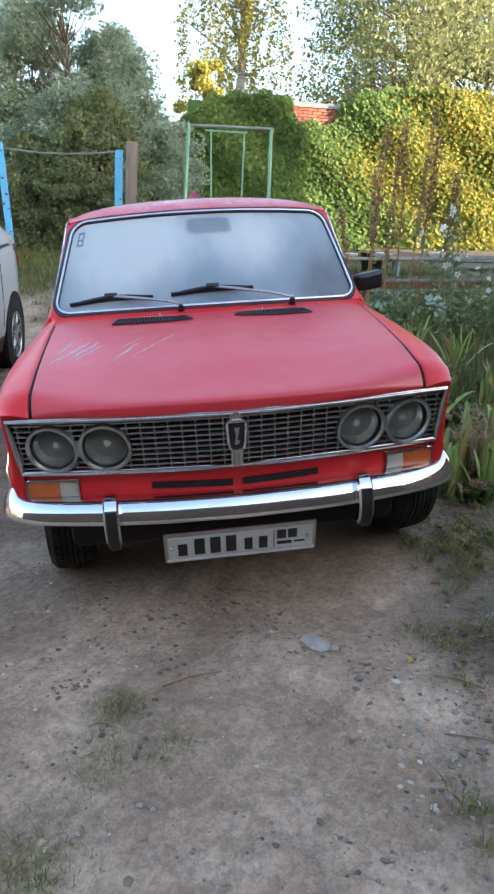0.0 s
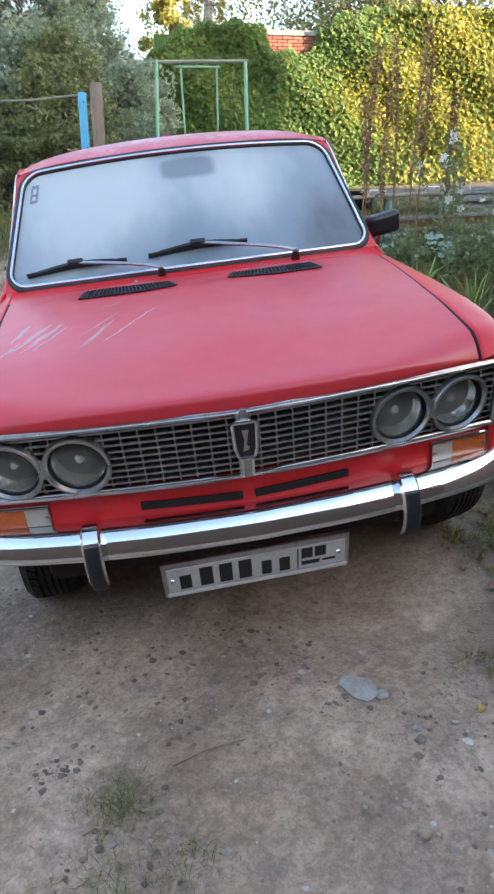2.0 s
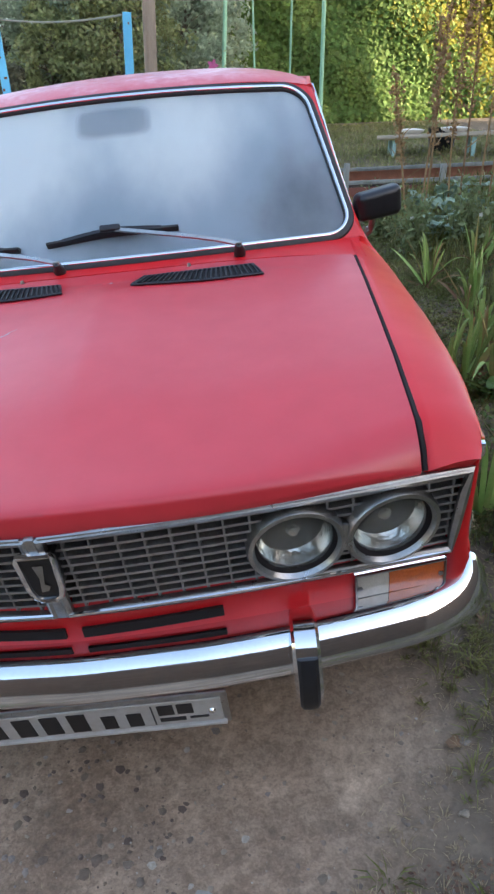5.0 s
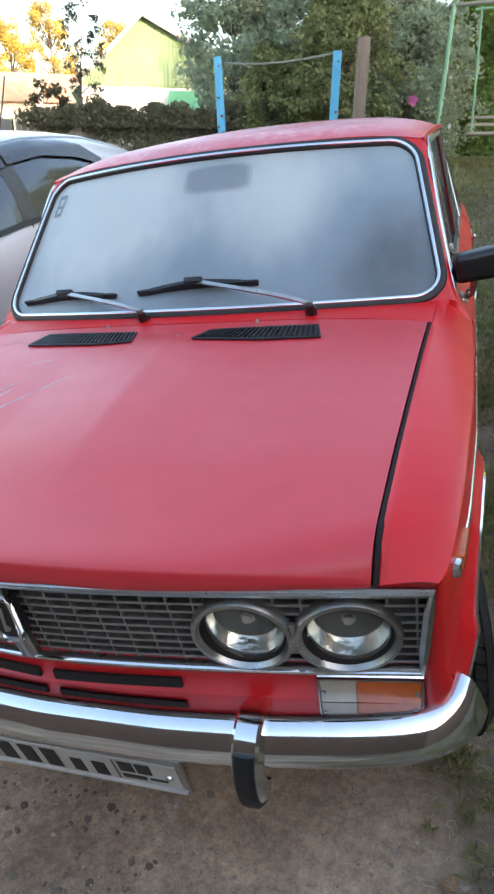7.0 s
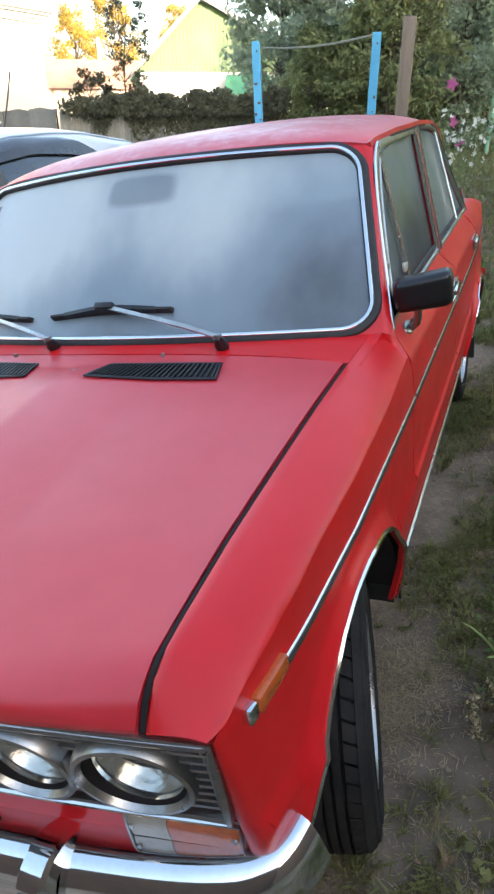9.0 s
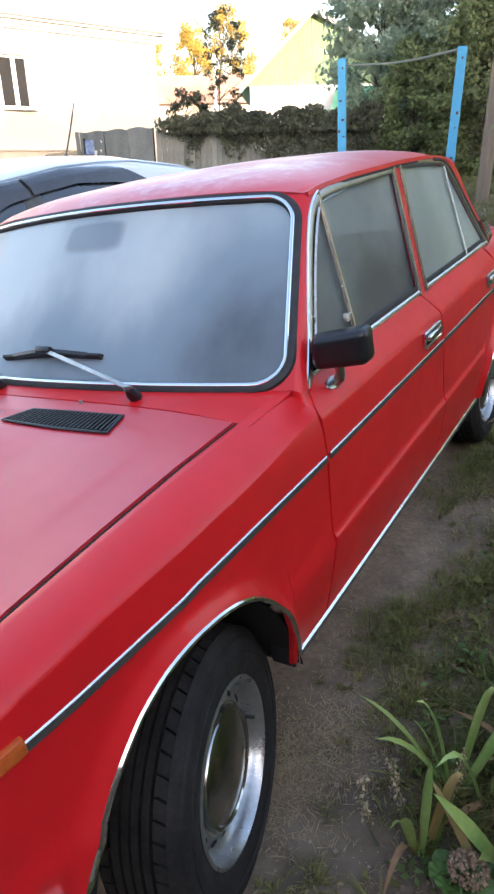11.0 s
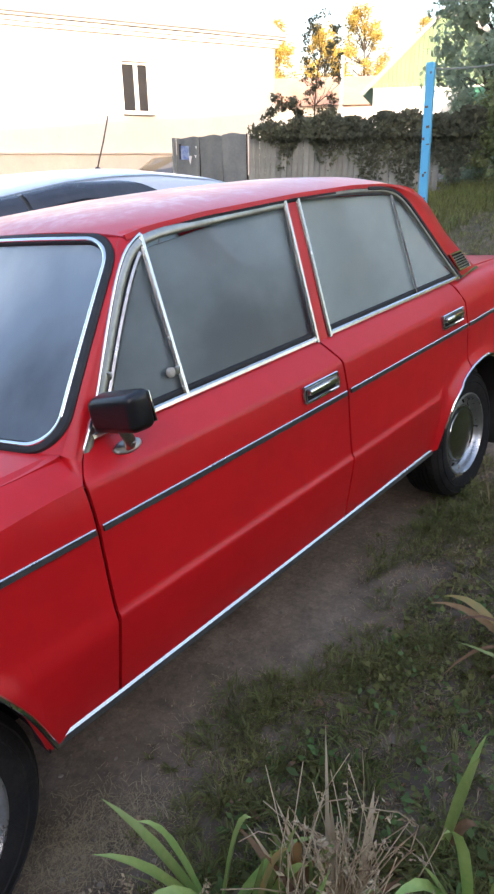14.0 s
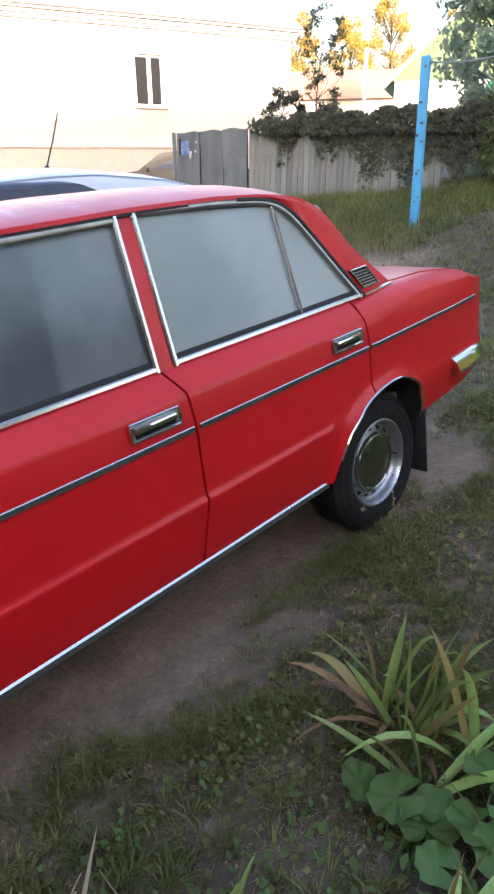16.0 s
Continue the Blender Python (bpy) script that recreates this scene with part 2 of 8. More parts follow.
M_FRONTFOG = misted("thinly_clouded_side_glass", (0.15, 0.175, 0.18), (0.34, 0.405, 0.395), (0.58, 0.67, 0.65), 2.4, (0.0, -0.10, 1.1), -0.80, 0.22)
# pale and dark streaks put the flutes' glints into the lens colour
M_GLASS = clear(mat("fluted_lamp_glass", (0.30, 0.32, 0.29), (0.72, 0.75, 0.69), 5.0, 0.10, coat=1.0, coat_rough=0.03, stretch=(26, 1, 2.2), detail=2, bump=0.6, bscale=6), 0.74)
M_REFL = mat("lamp_reflector", (0.93, 0.93, 0.86), (0.80, 0.80, 0.70), 16, 0.10, 1.0, rough2=0.22, bump=0.9, bscale=34)
M_SATIN = mat("satin_chrome", (0.72, 0.73, 0.72), (0.66, 0.66, 0.64), 9, 0.20, 0.95, rough2=0.28)
M_BAND = mat("tarnished_window_chrome", (0.46, 0.455, 0.42), (0.34, 0.335, 0.30), 14, 0.30, 1.0, rough2=0.42)
M_STRIP = mat("dark_grey_strip", (0.10, 0.10, 0.095), (0.07, 0.07, 0.065), 30, 0.4, 0.3)
M_BUFFER = mat("black_buffer_rubber", (0.008, 0.008, 0.010), (0.014, 0.014, 0.016), 30, 0.5)
M_AMBER = mat("amber_lens", (0.62, 0.13, 0.02), (0.48, 0.09, 0.015), 40, 0.25, coat=0.8, bump=0.3, bscale=300)
M_CLEARLENS = mat("cloudy_lens", (0.50, 0.46, 0.38), (0.42, 0.38, 0.31), 40, 0.3, coat=0.7, bump=0.3, bscale=300)
M_CAP = mat("tarnished_hub_chrome", (0.52, 0.52, 0.51), (0.40, 0.40, 0.38), 20, 0.10, 1.0, rough2=0.20, bump=0.05, bscale=20)
M_TYRE = mat("tyre_rubber", (0.011, 0.010, 0.010), (0.026, 0.023, 0.021), 14, 0.8, spec=0.3, bump=0.25, bscale=180, rough2=0.7)
M_RIM = mat("painted_steel_rim", (0.50, 0.51, 0.52), (0.36, 0.36, 0.35), 14, 0.24, 0.85, rough2=0.38, bump=0.05, bscale=90)
M_PLATE = mat("plate_white", (0.62, 0.62, 0.60), (0.52, 0.51, 0.48), 12, 0.35, bump=0.05)
M_INK = mat("black_ink", (0.012, 0.012, 0.014), rough=0.4)

# ---- ground: a yard on a slope, one sheet out to the horizon ----
TILT = Matrix(((0.99465, 0.0, -0.10328, 0), (-0.00744, 0.99740, -0.07162, 0), (0.10301, 0.07201, 0.99207, 0), (0, 0, 0, 1)))


def height(x, y):
    x, y = np.asarray(x, float), np.asarray(y, float)
    near = 0.1038 * x + 0.0726 * y + 0.06 * smooth(-0.45, -1.0, y)
    far = 0.42 + 0.078 * y + 0.035 * x
    near = near + 0.036 * np.exp(-((x - 0.78) / 0.34) ** 2 - (y / 0.42) ** 2) + 0.018 * np.exp(-((x + 0.66) / 0.3) ** 2 - (y / 0.35) ** 2)
    near = near + 0.16 * smooth(-0.95, -1.5, x) * smooth(-0.5, 2.0, y)
    w = smooth(4.2, 8.6, np.hypot(x * 0.85, y - 1.0))
    cap = 3.2
    far = np.where(far > cap, cap + (far - cap) * 0.05, np.where(far < -1, -1 + (far + 1) * 0.05, far))
    far = far - 0.42 * np.exp(-((x + 12.5) ** 2 + (y - 12.6) ** 2) / 7.0)
    soft = 0.012 * np.sin(x * 2.3 + y * 1.1) * np.sin(y * 1.9 - x * 0.7) + 0.006 * np.sin(x * 7.1 + 1) * np.sin(y * 6.3)
    bed = 0.07 * smooth(1.75, 2.3, x) * smooth(-1.5, -0.8, y) * smooth(7.5, 6.5, y)
    return near * (1 - w) + far * w + soft + bed


M_GROUND = mat("trodden_earth", (0.215, 0.148, 0.100), (0.395, 0.296, 0.212), 2.3, 0.94, bump=1.7, bscale=46, detail=10, c3=(0.300, 0.218, 0.153))
M_GROUND.node_tree.nodes["Mix"].inputs[0].default_value = 0.3


def grassy(x, y):
    """How far grass has taken the ground: 0 bare, 1 turf."""
    x, y = np.asarray(x, float), np.asarray(y, float)
    w = 0.10 * np.sin(y * 3.1 + 1) + 0.08 * np.sin(y * 7.3 + x * 2)
    strip = smooth(0.62, 0.86, x + w + 0.25 * smooth(-0.1, -0.9, y))
    back = smooth(3.1, 4.2, y + w * 2) * smooth(-1.5, -0.7, x + 0.2 * (y - 3) + w)
    patch = 0.55 + 0.45 * np.sin(x * 5.3 + 0.6 * np.sin(y * 4)) * np.sin(y * 4.7 + 0.8 * np.sin(x * 3))
    worn = smooth(0.9, 0.1, y) * smooth(1.35, 1.0, x)
    patch = patch * (1 - worn) + worn * np.clip(patch * 1.7 - 0.32, 0, 1)
    return np.clip(np.maximum(strip * (0.45 * (1 - worn) + 0.55 * patch), np.maximum(back, smooth(6.0, 8.5, y))), 0, 1)


def soil_and_shade(x, y):
    """Where the earth is darkened: dark soil under the grass, and shade along the car's side put into the colour."""
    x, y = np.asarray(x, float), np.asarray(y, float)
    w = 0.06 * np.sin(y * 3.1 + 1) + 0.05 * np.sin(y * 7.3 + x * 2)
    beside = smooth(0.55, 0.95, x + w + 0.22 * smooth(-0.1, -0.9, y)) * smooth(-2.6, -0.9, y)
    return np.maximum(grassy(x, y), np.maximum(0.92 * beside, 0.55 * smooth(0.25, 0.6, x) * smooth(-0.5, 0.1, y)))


axis = np.r_[-900, -400, -200, -110, -70, -48, -36, np.arange(-28, -6, 1.0), np.arange(-6, 8, 0.14), np.arange(8, 28, 1.0), 32, 44, 70, 110, 200, 400, 900]
gx, gy = axis, axis + 2.0
GZ = height(gx[None, :], gy[:, None])
near_yard = (np.abs(gx[None, :]) < 6) & (np.abs(gy[:, None] - 2) < 7)
GZ = GZ + np.where(near_yard, rng.normal(0, 0.0012, GZ.shape), 0)
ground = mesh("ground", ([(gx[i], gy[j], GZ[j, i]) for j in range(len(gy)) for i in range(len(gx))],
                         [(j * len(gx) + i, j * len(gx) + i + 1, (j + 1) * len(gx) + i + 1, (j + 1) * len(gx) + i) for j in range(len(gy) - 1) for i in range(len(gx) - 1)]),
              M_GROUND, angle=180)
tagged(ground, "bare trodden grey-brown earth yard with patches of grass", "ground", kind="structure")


def on_ground(x, y, dz=0.0):
    return float(height(x, y)) + dz


# holds both the dark soil under grass and the shade painted beside the car
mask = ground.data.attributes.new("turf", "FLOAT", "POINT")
mask.data.foreach_set("value", soil_and_shade(np.tile(gx, len(gy)), np.repeat(gy, len(gx))).astype(np.float32))
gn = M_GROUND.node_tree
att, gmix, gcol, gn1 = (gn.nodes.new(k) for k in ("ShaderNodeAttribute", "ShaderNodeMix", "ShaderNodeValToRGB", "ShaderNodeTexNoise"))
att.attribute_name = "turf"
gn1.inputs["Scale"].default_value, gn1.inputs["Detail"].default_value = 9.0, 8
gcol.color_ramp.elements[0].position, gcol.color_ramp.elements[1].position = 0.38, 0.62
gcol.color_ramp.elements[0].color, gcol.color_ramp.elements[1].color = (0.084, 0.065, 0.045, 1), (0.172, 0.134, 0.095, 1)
gmix.data_type = "RGBA"
link = [l for l in gn.links if l.to_socket == gn.nodes["Principled BSDF"].inputs["Base Color"]][0]
gn.links.new(gn.nodes.new("ShaderNodeTexCoord").outputs["Object"], gn1.inputs[0])
gn.links.new(gn1.outputs[0], gcol.inputs[0])
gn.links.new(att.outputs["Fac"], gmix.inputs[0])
bare = link.from_socket
for sc, lo, hi, a, b_ in ((0.95, 0.90, 1.14, 0.36, 0.60), (7.5, 0.87, 1.12, 0.38, 0.62), (44.0, 0.78, 1.16, 0.34, 0.62), (150.0, 0.86, 1.14, 0.36, 0.62)):
    stain, level, times = gn.nodes.new("ShaderNodeTexNoise"), gn.nodes.new("ShaderNodeMapRange"), gn.nodes.new("ShaderNodeVectorMath")
    stain.inputs["Scale"].default_value, stain.inputs["Detail"].default_value, stain.inputs["Distortion"].default_value = sc, 6, 0.6
    for q_, v_ in zip((1, 2, 3, 4), (a, b_, lo, hi)):
        level.inputs[q_].default_value = v_
    times.operation = "SCALE"
    gn.links.new(gn.nodes.new("ShaderNodeTexCoord").outputs["Object"], stain.inputs[0])
    gn.links.new(stain.outputs[0], level.inputs[0]), gn.links.new(bare, times.inputs[0]), gn.links.new(level.outputs[0], times.inputs["Scale"])
    bare = times.outputs[0]
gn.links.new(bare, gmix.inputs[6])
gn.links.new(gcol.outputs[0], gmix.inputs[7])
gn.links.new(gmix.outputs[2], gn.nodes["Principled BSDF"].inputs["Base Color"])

# ---- the red saloon car, in its own axes: x to its left side, y to the rear, z up, front axle at y = 0 ----
car = empty("car", TILT, "faded red four-door saloon car with chrome trim, parked on bare earth", "car")


def inward(v):
    c = Vector((0, min(max(v[1], 0.2), 2.6), 0.55))
    return (c - Vector(v)).normalized()


WIDTH = [(-0.56, 0.715), (-0.50, 0.738), (-0.45, 0.750), (-0.3, 0.766), (0, 0.781), (0.5, 0.787), (1.5, 0.790), (2.4, 0.786), (3.0, 0.765), (3.2, 0.748), (3.30, 0.725)]
PROFILE = [(0.20, -0.075), (0.30, -0.055), (0.37, -0.034), (0.46, -0.014), (0.572, 0.004), (0.580, 0.004), (0.592, -0.003), (0.62, -0.005), (0.72, -0.003), (0.80, 0.0), (0.87, -0.003), (0.897, -0.006), (0.905, -0.010), (0.913, -0.0165), (0.975, -0.066), (1.0, -0.088)]


def side_x(y, z):
    return float(interp(y, WIDTH) + interp(z, PROFILE))


ARCH_F = [(-0.385, 0.445), (-0.372, 0.48), (-0.338, 0.56), (-0.269, 0.640), (-0.194, 0.700), (-0.12, 0.728), (-0.053, 0.734), (0.016, 0.730), (0.087, 0.711), (0.159, 0.674), (0.224, 0.602), (0.271, 0.504), (0.302, 0.403), (0.312, 0.365)]
ARCH_R = [(2.072, 0.37), (2.103, 0.446), (2.151, 0.530), (2.21, 0.578), (2.271, 0.608), (2.34, 0.630), (2.406, 0.640), (2.47, 0.642), (2.523, 0.633), (2.59, 0.606), (2.639, 0.565), (2.662, 0.49), (2.672, 0.415)]


def flare(y, z):
    d = 1.0
    for arch in (ARCH_F, ARCH_R):
        for (y0, z0), (y1, z1) in zip(arch, arch[1:]):
            t = max(0, min(1, ((y - y0) * (y1 - y0) + (z - z0) * (z1 - z0)) / ((y1 - y0) ** 2 + (z1 - z0) ** 2)))
            d = min(d, math.hypot(y - y0 - t * (y1 - y0), z - z0 - t * (z1 - z0)))
    return 0.016 * math.exp(-(d / 0.022) ** 2) + 0.006 * math.exp(-d / 0.05)


def body(y, z):
    return Vector((side_x(y, z) + flare(y, z), y, z))


def bottom(y):
    if y < -0.385:
        return 0.45
    if y < 0.312:
        return float(interp(y, ARCH_F))
    if y < 2.072:
        return 0.365
    if y < 2.672:
        return float(interp(y, ARCH_R))
    return float(interp(y, [(2.672, 0.41), (3.1, 0.43), (3.3, 0.47)]))


SEAM_F = [(0.36, 0.500), (0.43, 0.506), (0.586, 0.526), (0.80, 0.532), (0.905, 0.531), (0.918, 0.535), (0.945, 0.556), (0.985, 0.595)]
SEAM_B = [(0.36, 1.446), (0.44, 1.452), (0.586, 1.476), (0.80, 1.479), (0.91, 1.470), (0.985, 1.428)]
SEAM_C = [(0.36, 2.325), (0.80, 2.325), (0.93, 2.315), (0.985, 2.300)]
GAP = 0.0045
SEAM_Z = [(-0.53, 0.810), (-0.515, 0.84), (-0.50, 0.858), (-0.47, 0.878), (-0.42, 0.888), (-0.27, 0.911), (-0.08, 0.930), (0.15, 0.950), (0.37, 0.962), (0.6, 0.972)]


def seam_x(y):
    return 0.635 + 0.039 * (y + 0.529) / 0.893


def shoulder(y):
    return float(interp(y, [(-0.53, 0.79), (-0.50, 0.828), (-0.45, 0.858), (-0.35, 0.882), (-0.2, 0.896), (0.1, 0.906), (0.5, 0.912), (1.5, 0.912), (2.3, 0.914), (2.8, 0.918), (3.15, 0.90), (3.30, 0.86)]))


def columns(a, b, dense=()):
    ys = set(np.round(np.linspace(a, b, max(3, int((b - a) / 0.035))), 4))
    for c in dense:
        if a < c < b:
            ys |= {round(c, 4), round(c - 0.006, 4), round(c + 0.006, 4)}
    return sorted(y for y in ys if a <= y <= b)


def side_panel(a, b, top, seam_a=None, seam_b=None, zs=14):
    dense = [p[0] for p in ARCH_F + ARCH_R]
    ys = columns(a, b, dense)
    levels = [0, 0.04, 0.1] + list(np.linspace(0.16, 1, zs))
    if callable(top) is False:
        levels = sorted(levels + [(z - 0.365) / (top - 0.365) for z in (0.562, 0.572, 0.580, 0.592, 0.602, 0.888, 0.897, 0.905, 0.913, 0.922)])

    def fn(y, q):
        t = top(y) if callable(top) else top
        z0 = bottom(y)
        z = z0 + (t - z0) * q
        w = (y - a) / (b - a)
        shift = (float(interp(z, seam_a)) + GAP - a) * (1 - w) ** 3 if seam_a else 0
        shift += (float(interp(z, seam_b)) - GAP - b) * w ** 3 if seam_b else 0
        return body(y + shift, z)
    return grid(ys, levels, fn)


def both(name, vf, m, label="", parent=None, **kw):
    return [mesh(name, vf, m, parent or car, label, **kw), mesh(name, mirror_x(vf), m, parent or car, label, **kw)]


# dark inner body behind the gaps, and the wheel wells
inner = []
ys = columns(-0.40, 3.25, [p[0] for p in ARCH_F + ARCH_R])
inner.append(grid(ys, np.linspace(0, 1, 8), lambda y, q: body(y, bottom(y) + 0.004 + (min(0.955, shoulder(y) - 0.02 if y < 0.64 or y > 2.33 else 0.955) - bottom(y)) * q) + Vector((-0.016, 0, 0))))
inner.append(mirror_x(inner[0]))
mesh("inner_body", join(*inner), M_GAP, car)
wells = []
for arch, x0, x1, cy in ((ARCH_F, 0.42, 0.783, 0.0), (ARCH_R, 0.46, 0.788, 2.40)):
    p = curve_pts(arch, 24)
    p = p + (np.array([cy, 0.36]) - p) * 0.014
    wells.append(grid(list(range(24)), [x0, x1], lambda i, x: (x, p[i][0], p[i][1])))
    wells.append(([(x0, *p[i]) for i in range(24)] + [(x0, p[0][0], 0.37), (x0, p[-1][0], 0.37)], [(i, i + 1, 25 if i >= 12 else 24) for i in range(23)] + [(12, 25, 24)]))
for k in (0, 2):
    both("wheel_well", join(*wells[k:k + 2]), M_GAP)
mesh("underbody", box((0, 1.35, 0.40), (1.18, 3.4, 0.14), 0.03), M_GAP, car)
mesh("front_valance", box((0, -0.33, 0.34), (1.20, 0.10, 0.16), 0.03), M_GAP, car)


# front fender: side up to the shoulder, then over to the hood's seam
def ROUND(y):
    """How far the rounding of the shoulder reaches down the side."""
    return 0.004 + 0.014 * float(smooth(0.50, 0.15, y)) * float(smooth(-0.50, -0.36, y))


def fender_top(y, q):
    s, xs, zs = shoulder(max(y, -0.50)), seam_x(y) + 0.009, float(interp(y, SEAM_Z))
    p0 = body(y, s - ROUND(y))
    p1 = Vector((xs, y, zs - 0.002))
    c1 = p0 + Vector((-0.006, 0, ROUND(y) * 0.95))
    mid = Vector((p0.x - 0.40 * (p0.x - xs), y, s + 0.45 * (zs - s) + 0.006))
    return p0 * (1 - q) ** 3 + c1 * 3 * q * (1 - q) ** 2 + mid * 3 * q * q * (1 - q) + p1 * q ** 3


FRONT_EDGE = [(0.44, -0.418), (0.50, -0.432), (0.56, -0.446), (0.604, -0.458), (0.70, -0.476), (0.80, -0.495), (0.83, -0.50)]


def pull_back(v):
    """The side's front edge leans back towards its foot, with the lamps."""
    if v.y > -0.385:
        return v
    k = (-0.385 - v.y) / 0.115
    y = -0.385 + (float(interp(v.z, FRONT_EDGE)) + 0.385) * k
    return Vector((side_x(y, v.z) + flare(y, v.z) - 0.004 * k * k, y, v.z))


low = side_panel(-0.50, 0.532, lambda y: shoulder(y) - ROUND(y), None, SEAM_F, zs=16)
low = [pull_back(v) for v in low[0]], low[1]
yy_top = columns(-0.528, 0.528)
fender_q = np.r_[0, 0.03, 0.07, 0.12, 0.18, np.linspace(0.26, 1, 11)]
top = grid(yy_top, fender_q, lambda y, q: fender_top(max(-0.50, y) if q == 0 else y, q))


# nose of the fender, rounded round the corner to the lamps' frame
def nose_pt(u, v):
    z = 0.45 + 0.378 * v
    p0 = pull_back(body(-0.50, z))
    z1 = 0.45 + (0.805 - 0.45) * v
    p2 = Vector((float(interp(z1, [(0.45, 0.712), (0.604, 0.711), (0.80, 0.724)])), float(interp(z1, [(0.45, -0.448), (0.604, -0.476), (0.80, -0.514)])), z1))
    p1 = Vector((p0.x - 0.002, p2.y - 0.004, (z + z1) / 2))
    return p0 * (1 - u) ** 2 + p1 * 2 * u * (1 - u) + p2 * u * u


nose = grid(np.linspace(0, 1, 9), np.linspace(0, 1, 14), nose_pt)
brow = grid(np.linspace(0, 1, 8), [0, 0.5, 1], lambda q, w: fender_top(-0.50 if q == 0 else -0.528, q) * (1 - w) + Vector((0.724 - (0.724 - seam_x(-0.528) - GAP) * q, -0.514 - 0.008 * q, 0.805)) * w)


screen_foot = Vector((0.716, 0.529 - 0.74 * 0.004, 0.965 + 0.67 * 0.004))


def foot_pt(q, w):
    """From the fender's rear edge up to the foot of the windscreen pillar."""
    a, c = Vector((side_x(0.556, 0.945), 0.556, 0.945)), screen_foot
    b = Vector((a.x * 0.72 + c.x * 0.28 + 0.010, c.y + (a.y - c.y) * 0.25, c.z * 0.6 + a.z * 0.4))
    u = q
    return fender_top(0.528, q) * (1 - w) + (a * (1 - u) ** 2 + b * 2 * u * (1 - u) + c * u * u) * w


foot = grid(fender_q, np.linspace(0, 1, 5), foot_pt)
both("front_fender", shell(join(low, top, nose, brow, foot), 0.012, inward), M_RED, angle=50)


# hood with its drooping nose and faint raised middle
HOOD_Z = [(-0.592, 0.800), (-0.5915, 0.814), (-0.5900, 0.829), (-0.5870, 0.8375), (-0.5810, 0.8425), (-0.5700, 0.8460), (-0.5550, 0.8485), (-0.525, 0.8530), (-0.50, 0.8570), (-0.45, 0.8660), (-0.30, 0.896), (0.0, 0.937), (0.30, 0.972), (0.42, 0.988)]


def nose_y(x):
    return -0.592 + 0.062 * (abs(x) / 0.635) ** 2.2


def hood_at(x, y):
    k = min(1.0, abs(x) / 0.66)
    n = nose_y(x)
    yc = y + (-0.592 - n) * float(smooth(0.1, -0.59, y))
    ys_ = y + (-0.53 - n) * float(smooth(0.1, -0.59, y))
    z = float(interp(yc, HOOD_Z)) * (1 - k ** 4) + float(interp(ys_, SEAM_Z)) * k ** 4
    rib = 0.55 - 0.05 * float(smooth(0.2, -0.5, y))
    edge = max(abs(x) - rib, y - 0.262, abs(x) - rib + 0.05 + (y - 0.262) if y > 0.2 else -1)
    peak = 0.018 * max(0.0, 1 - abs(x - 0.028) / 0.24) * float(smooth(-0.50, -0.10, y)) * float(smooth(0.30, 0.16, y))
    return z + peak + 0.0022 * float(smooth(0.016, -0.014, edge)) * float(smooth(-0.30, 0.10, y))


def hood_pt(s, v):
    y = nose_y(s * 0.635) + (0.345 - nose_y(s * 0.635)) * v
    x = s * (seam_x(y) - 0.0045)
    return (x, y, hood_at(x, y))


ss = np.linspace(-1, 1, 91)
hv = np.r_[0, 0.00053, 0.00213, 0.0036, 0.0053, 0.0082, 0.0117, 0.0170, 0.0235, 0.0395, 0.0715, 0.1, np.linspace(0.14, 0.86, 18), np.linspace(0.87, 1, 14)]
mesh("hood", shell(grid(ss, hv, hood_pt), 0.016, lambda v: (0, 0.35, -0.94)), M_HOOD, car, angle=50)
# black strip standing in for the shade inside the hood's side gap
for sd in (1, -1):
    line = [(sd * (seam_x(y) + 0.0022), y, float(interp(y, SEAM_Z)) - 0.0060) for y in np.linspace(-0.526, 0.350, 48)]
    mesh("hood_seal", sweep(line, ring(6, 0.0048, 0.0026), (0, 0, 1)), M_GAP, car)
mesh("hood_tray", grid(ss, [0.03, 0.3, 0.7, 1.0], lambda s, v: Vector(hood_pt(s, v)) + Vector((0, 0.02, -0.035))), M_GAP, car)


# windscreen surface
def screen(s, v):
    """s across (-1..1), v up (0..1)."""
    half = 0.716 + (0.613 - 0.716) * v
    yb, zb = 0.405 + 0.124 * s * s, 0.985 - 0.020 * s * s
    yt, zt = 0.775 + 0.098 * s * s, 1.393 - 0.030 * s * s
    return Vector((s * half, yb + (yt - yb) * v, zb + (zt - zb) * v + 0.012 * v * (1 - v) * 4 * 0.4))


SCREEN_N = Vector((0, -0.74, 0.67))


def screen_outline(inset, n=14, r=0.088):
    """Rounded outline in (s, v) measured in metres from the edge."""
    w, h = 0.68, 0.55
    out = []
    for cx, cy, a0 in ((1, 0, -90), (1, 1, 0), (-1, 1, 90), (-1, 0, 180)):
        for i in range(n):
            a = radians(a0 + 90 * i / (n - 1))
            rr = max(0.01, r - inset)
            px = cx * (w - inset - rr) + rr * math.cos(a)
            py = (inset + rr if cy == 0 else h - inset - rr) + rr * math.sin(a)
            out.append((px / w, py / h))
    dense = []
    for (a, b), (c, d) in zip(out, out[1:] + out[:1]):
        k = max(1, int(math.hypot((c - a) * w, (d - b) * h) / 0.06))
        dense += [(a + (c - a) * i / k, b + (d - b) * i / k) for i in range(k)]
    return dense


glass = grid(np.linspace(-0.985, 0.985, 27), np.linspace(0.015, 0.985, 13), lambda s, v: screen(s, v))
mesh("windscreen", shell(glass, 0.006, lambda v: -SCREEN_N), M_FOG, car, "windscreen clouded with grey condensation")
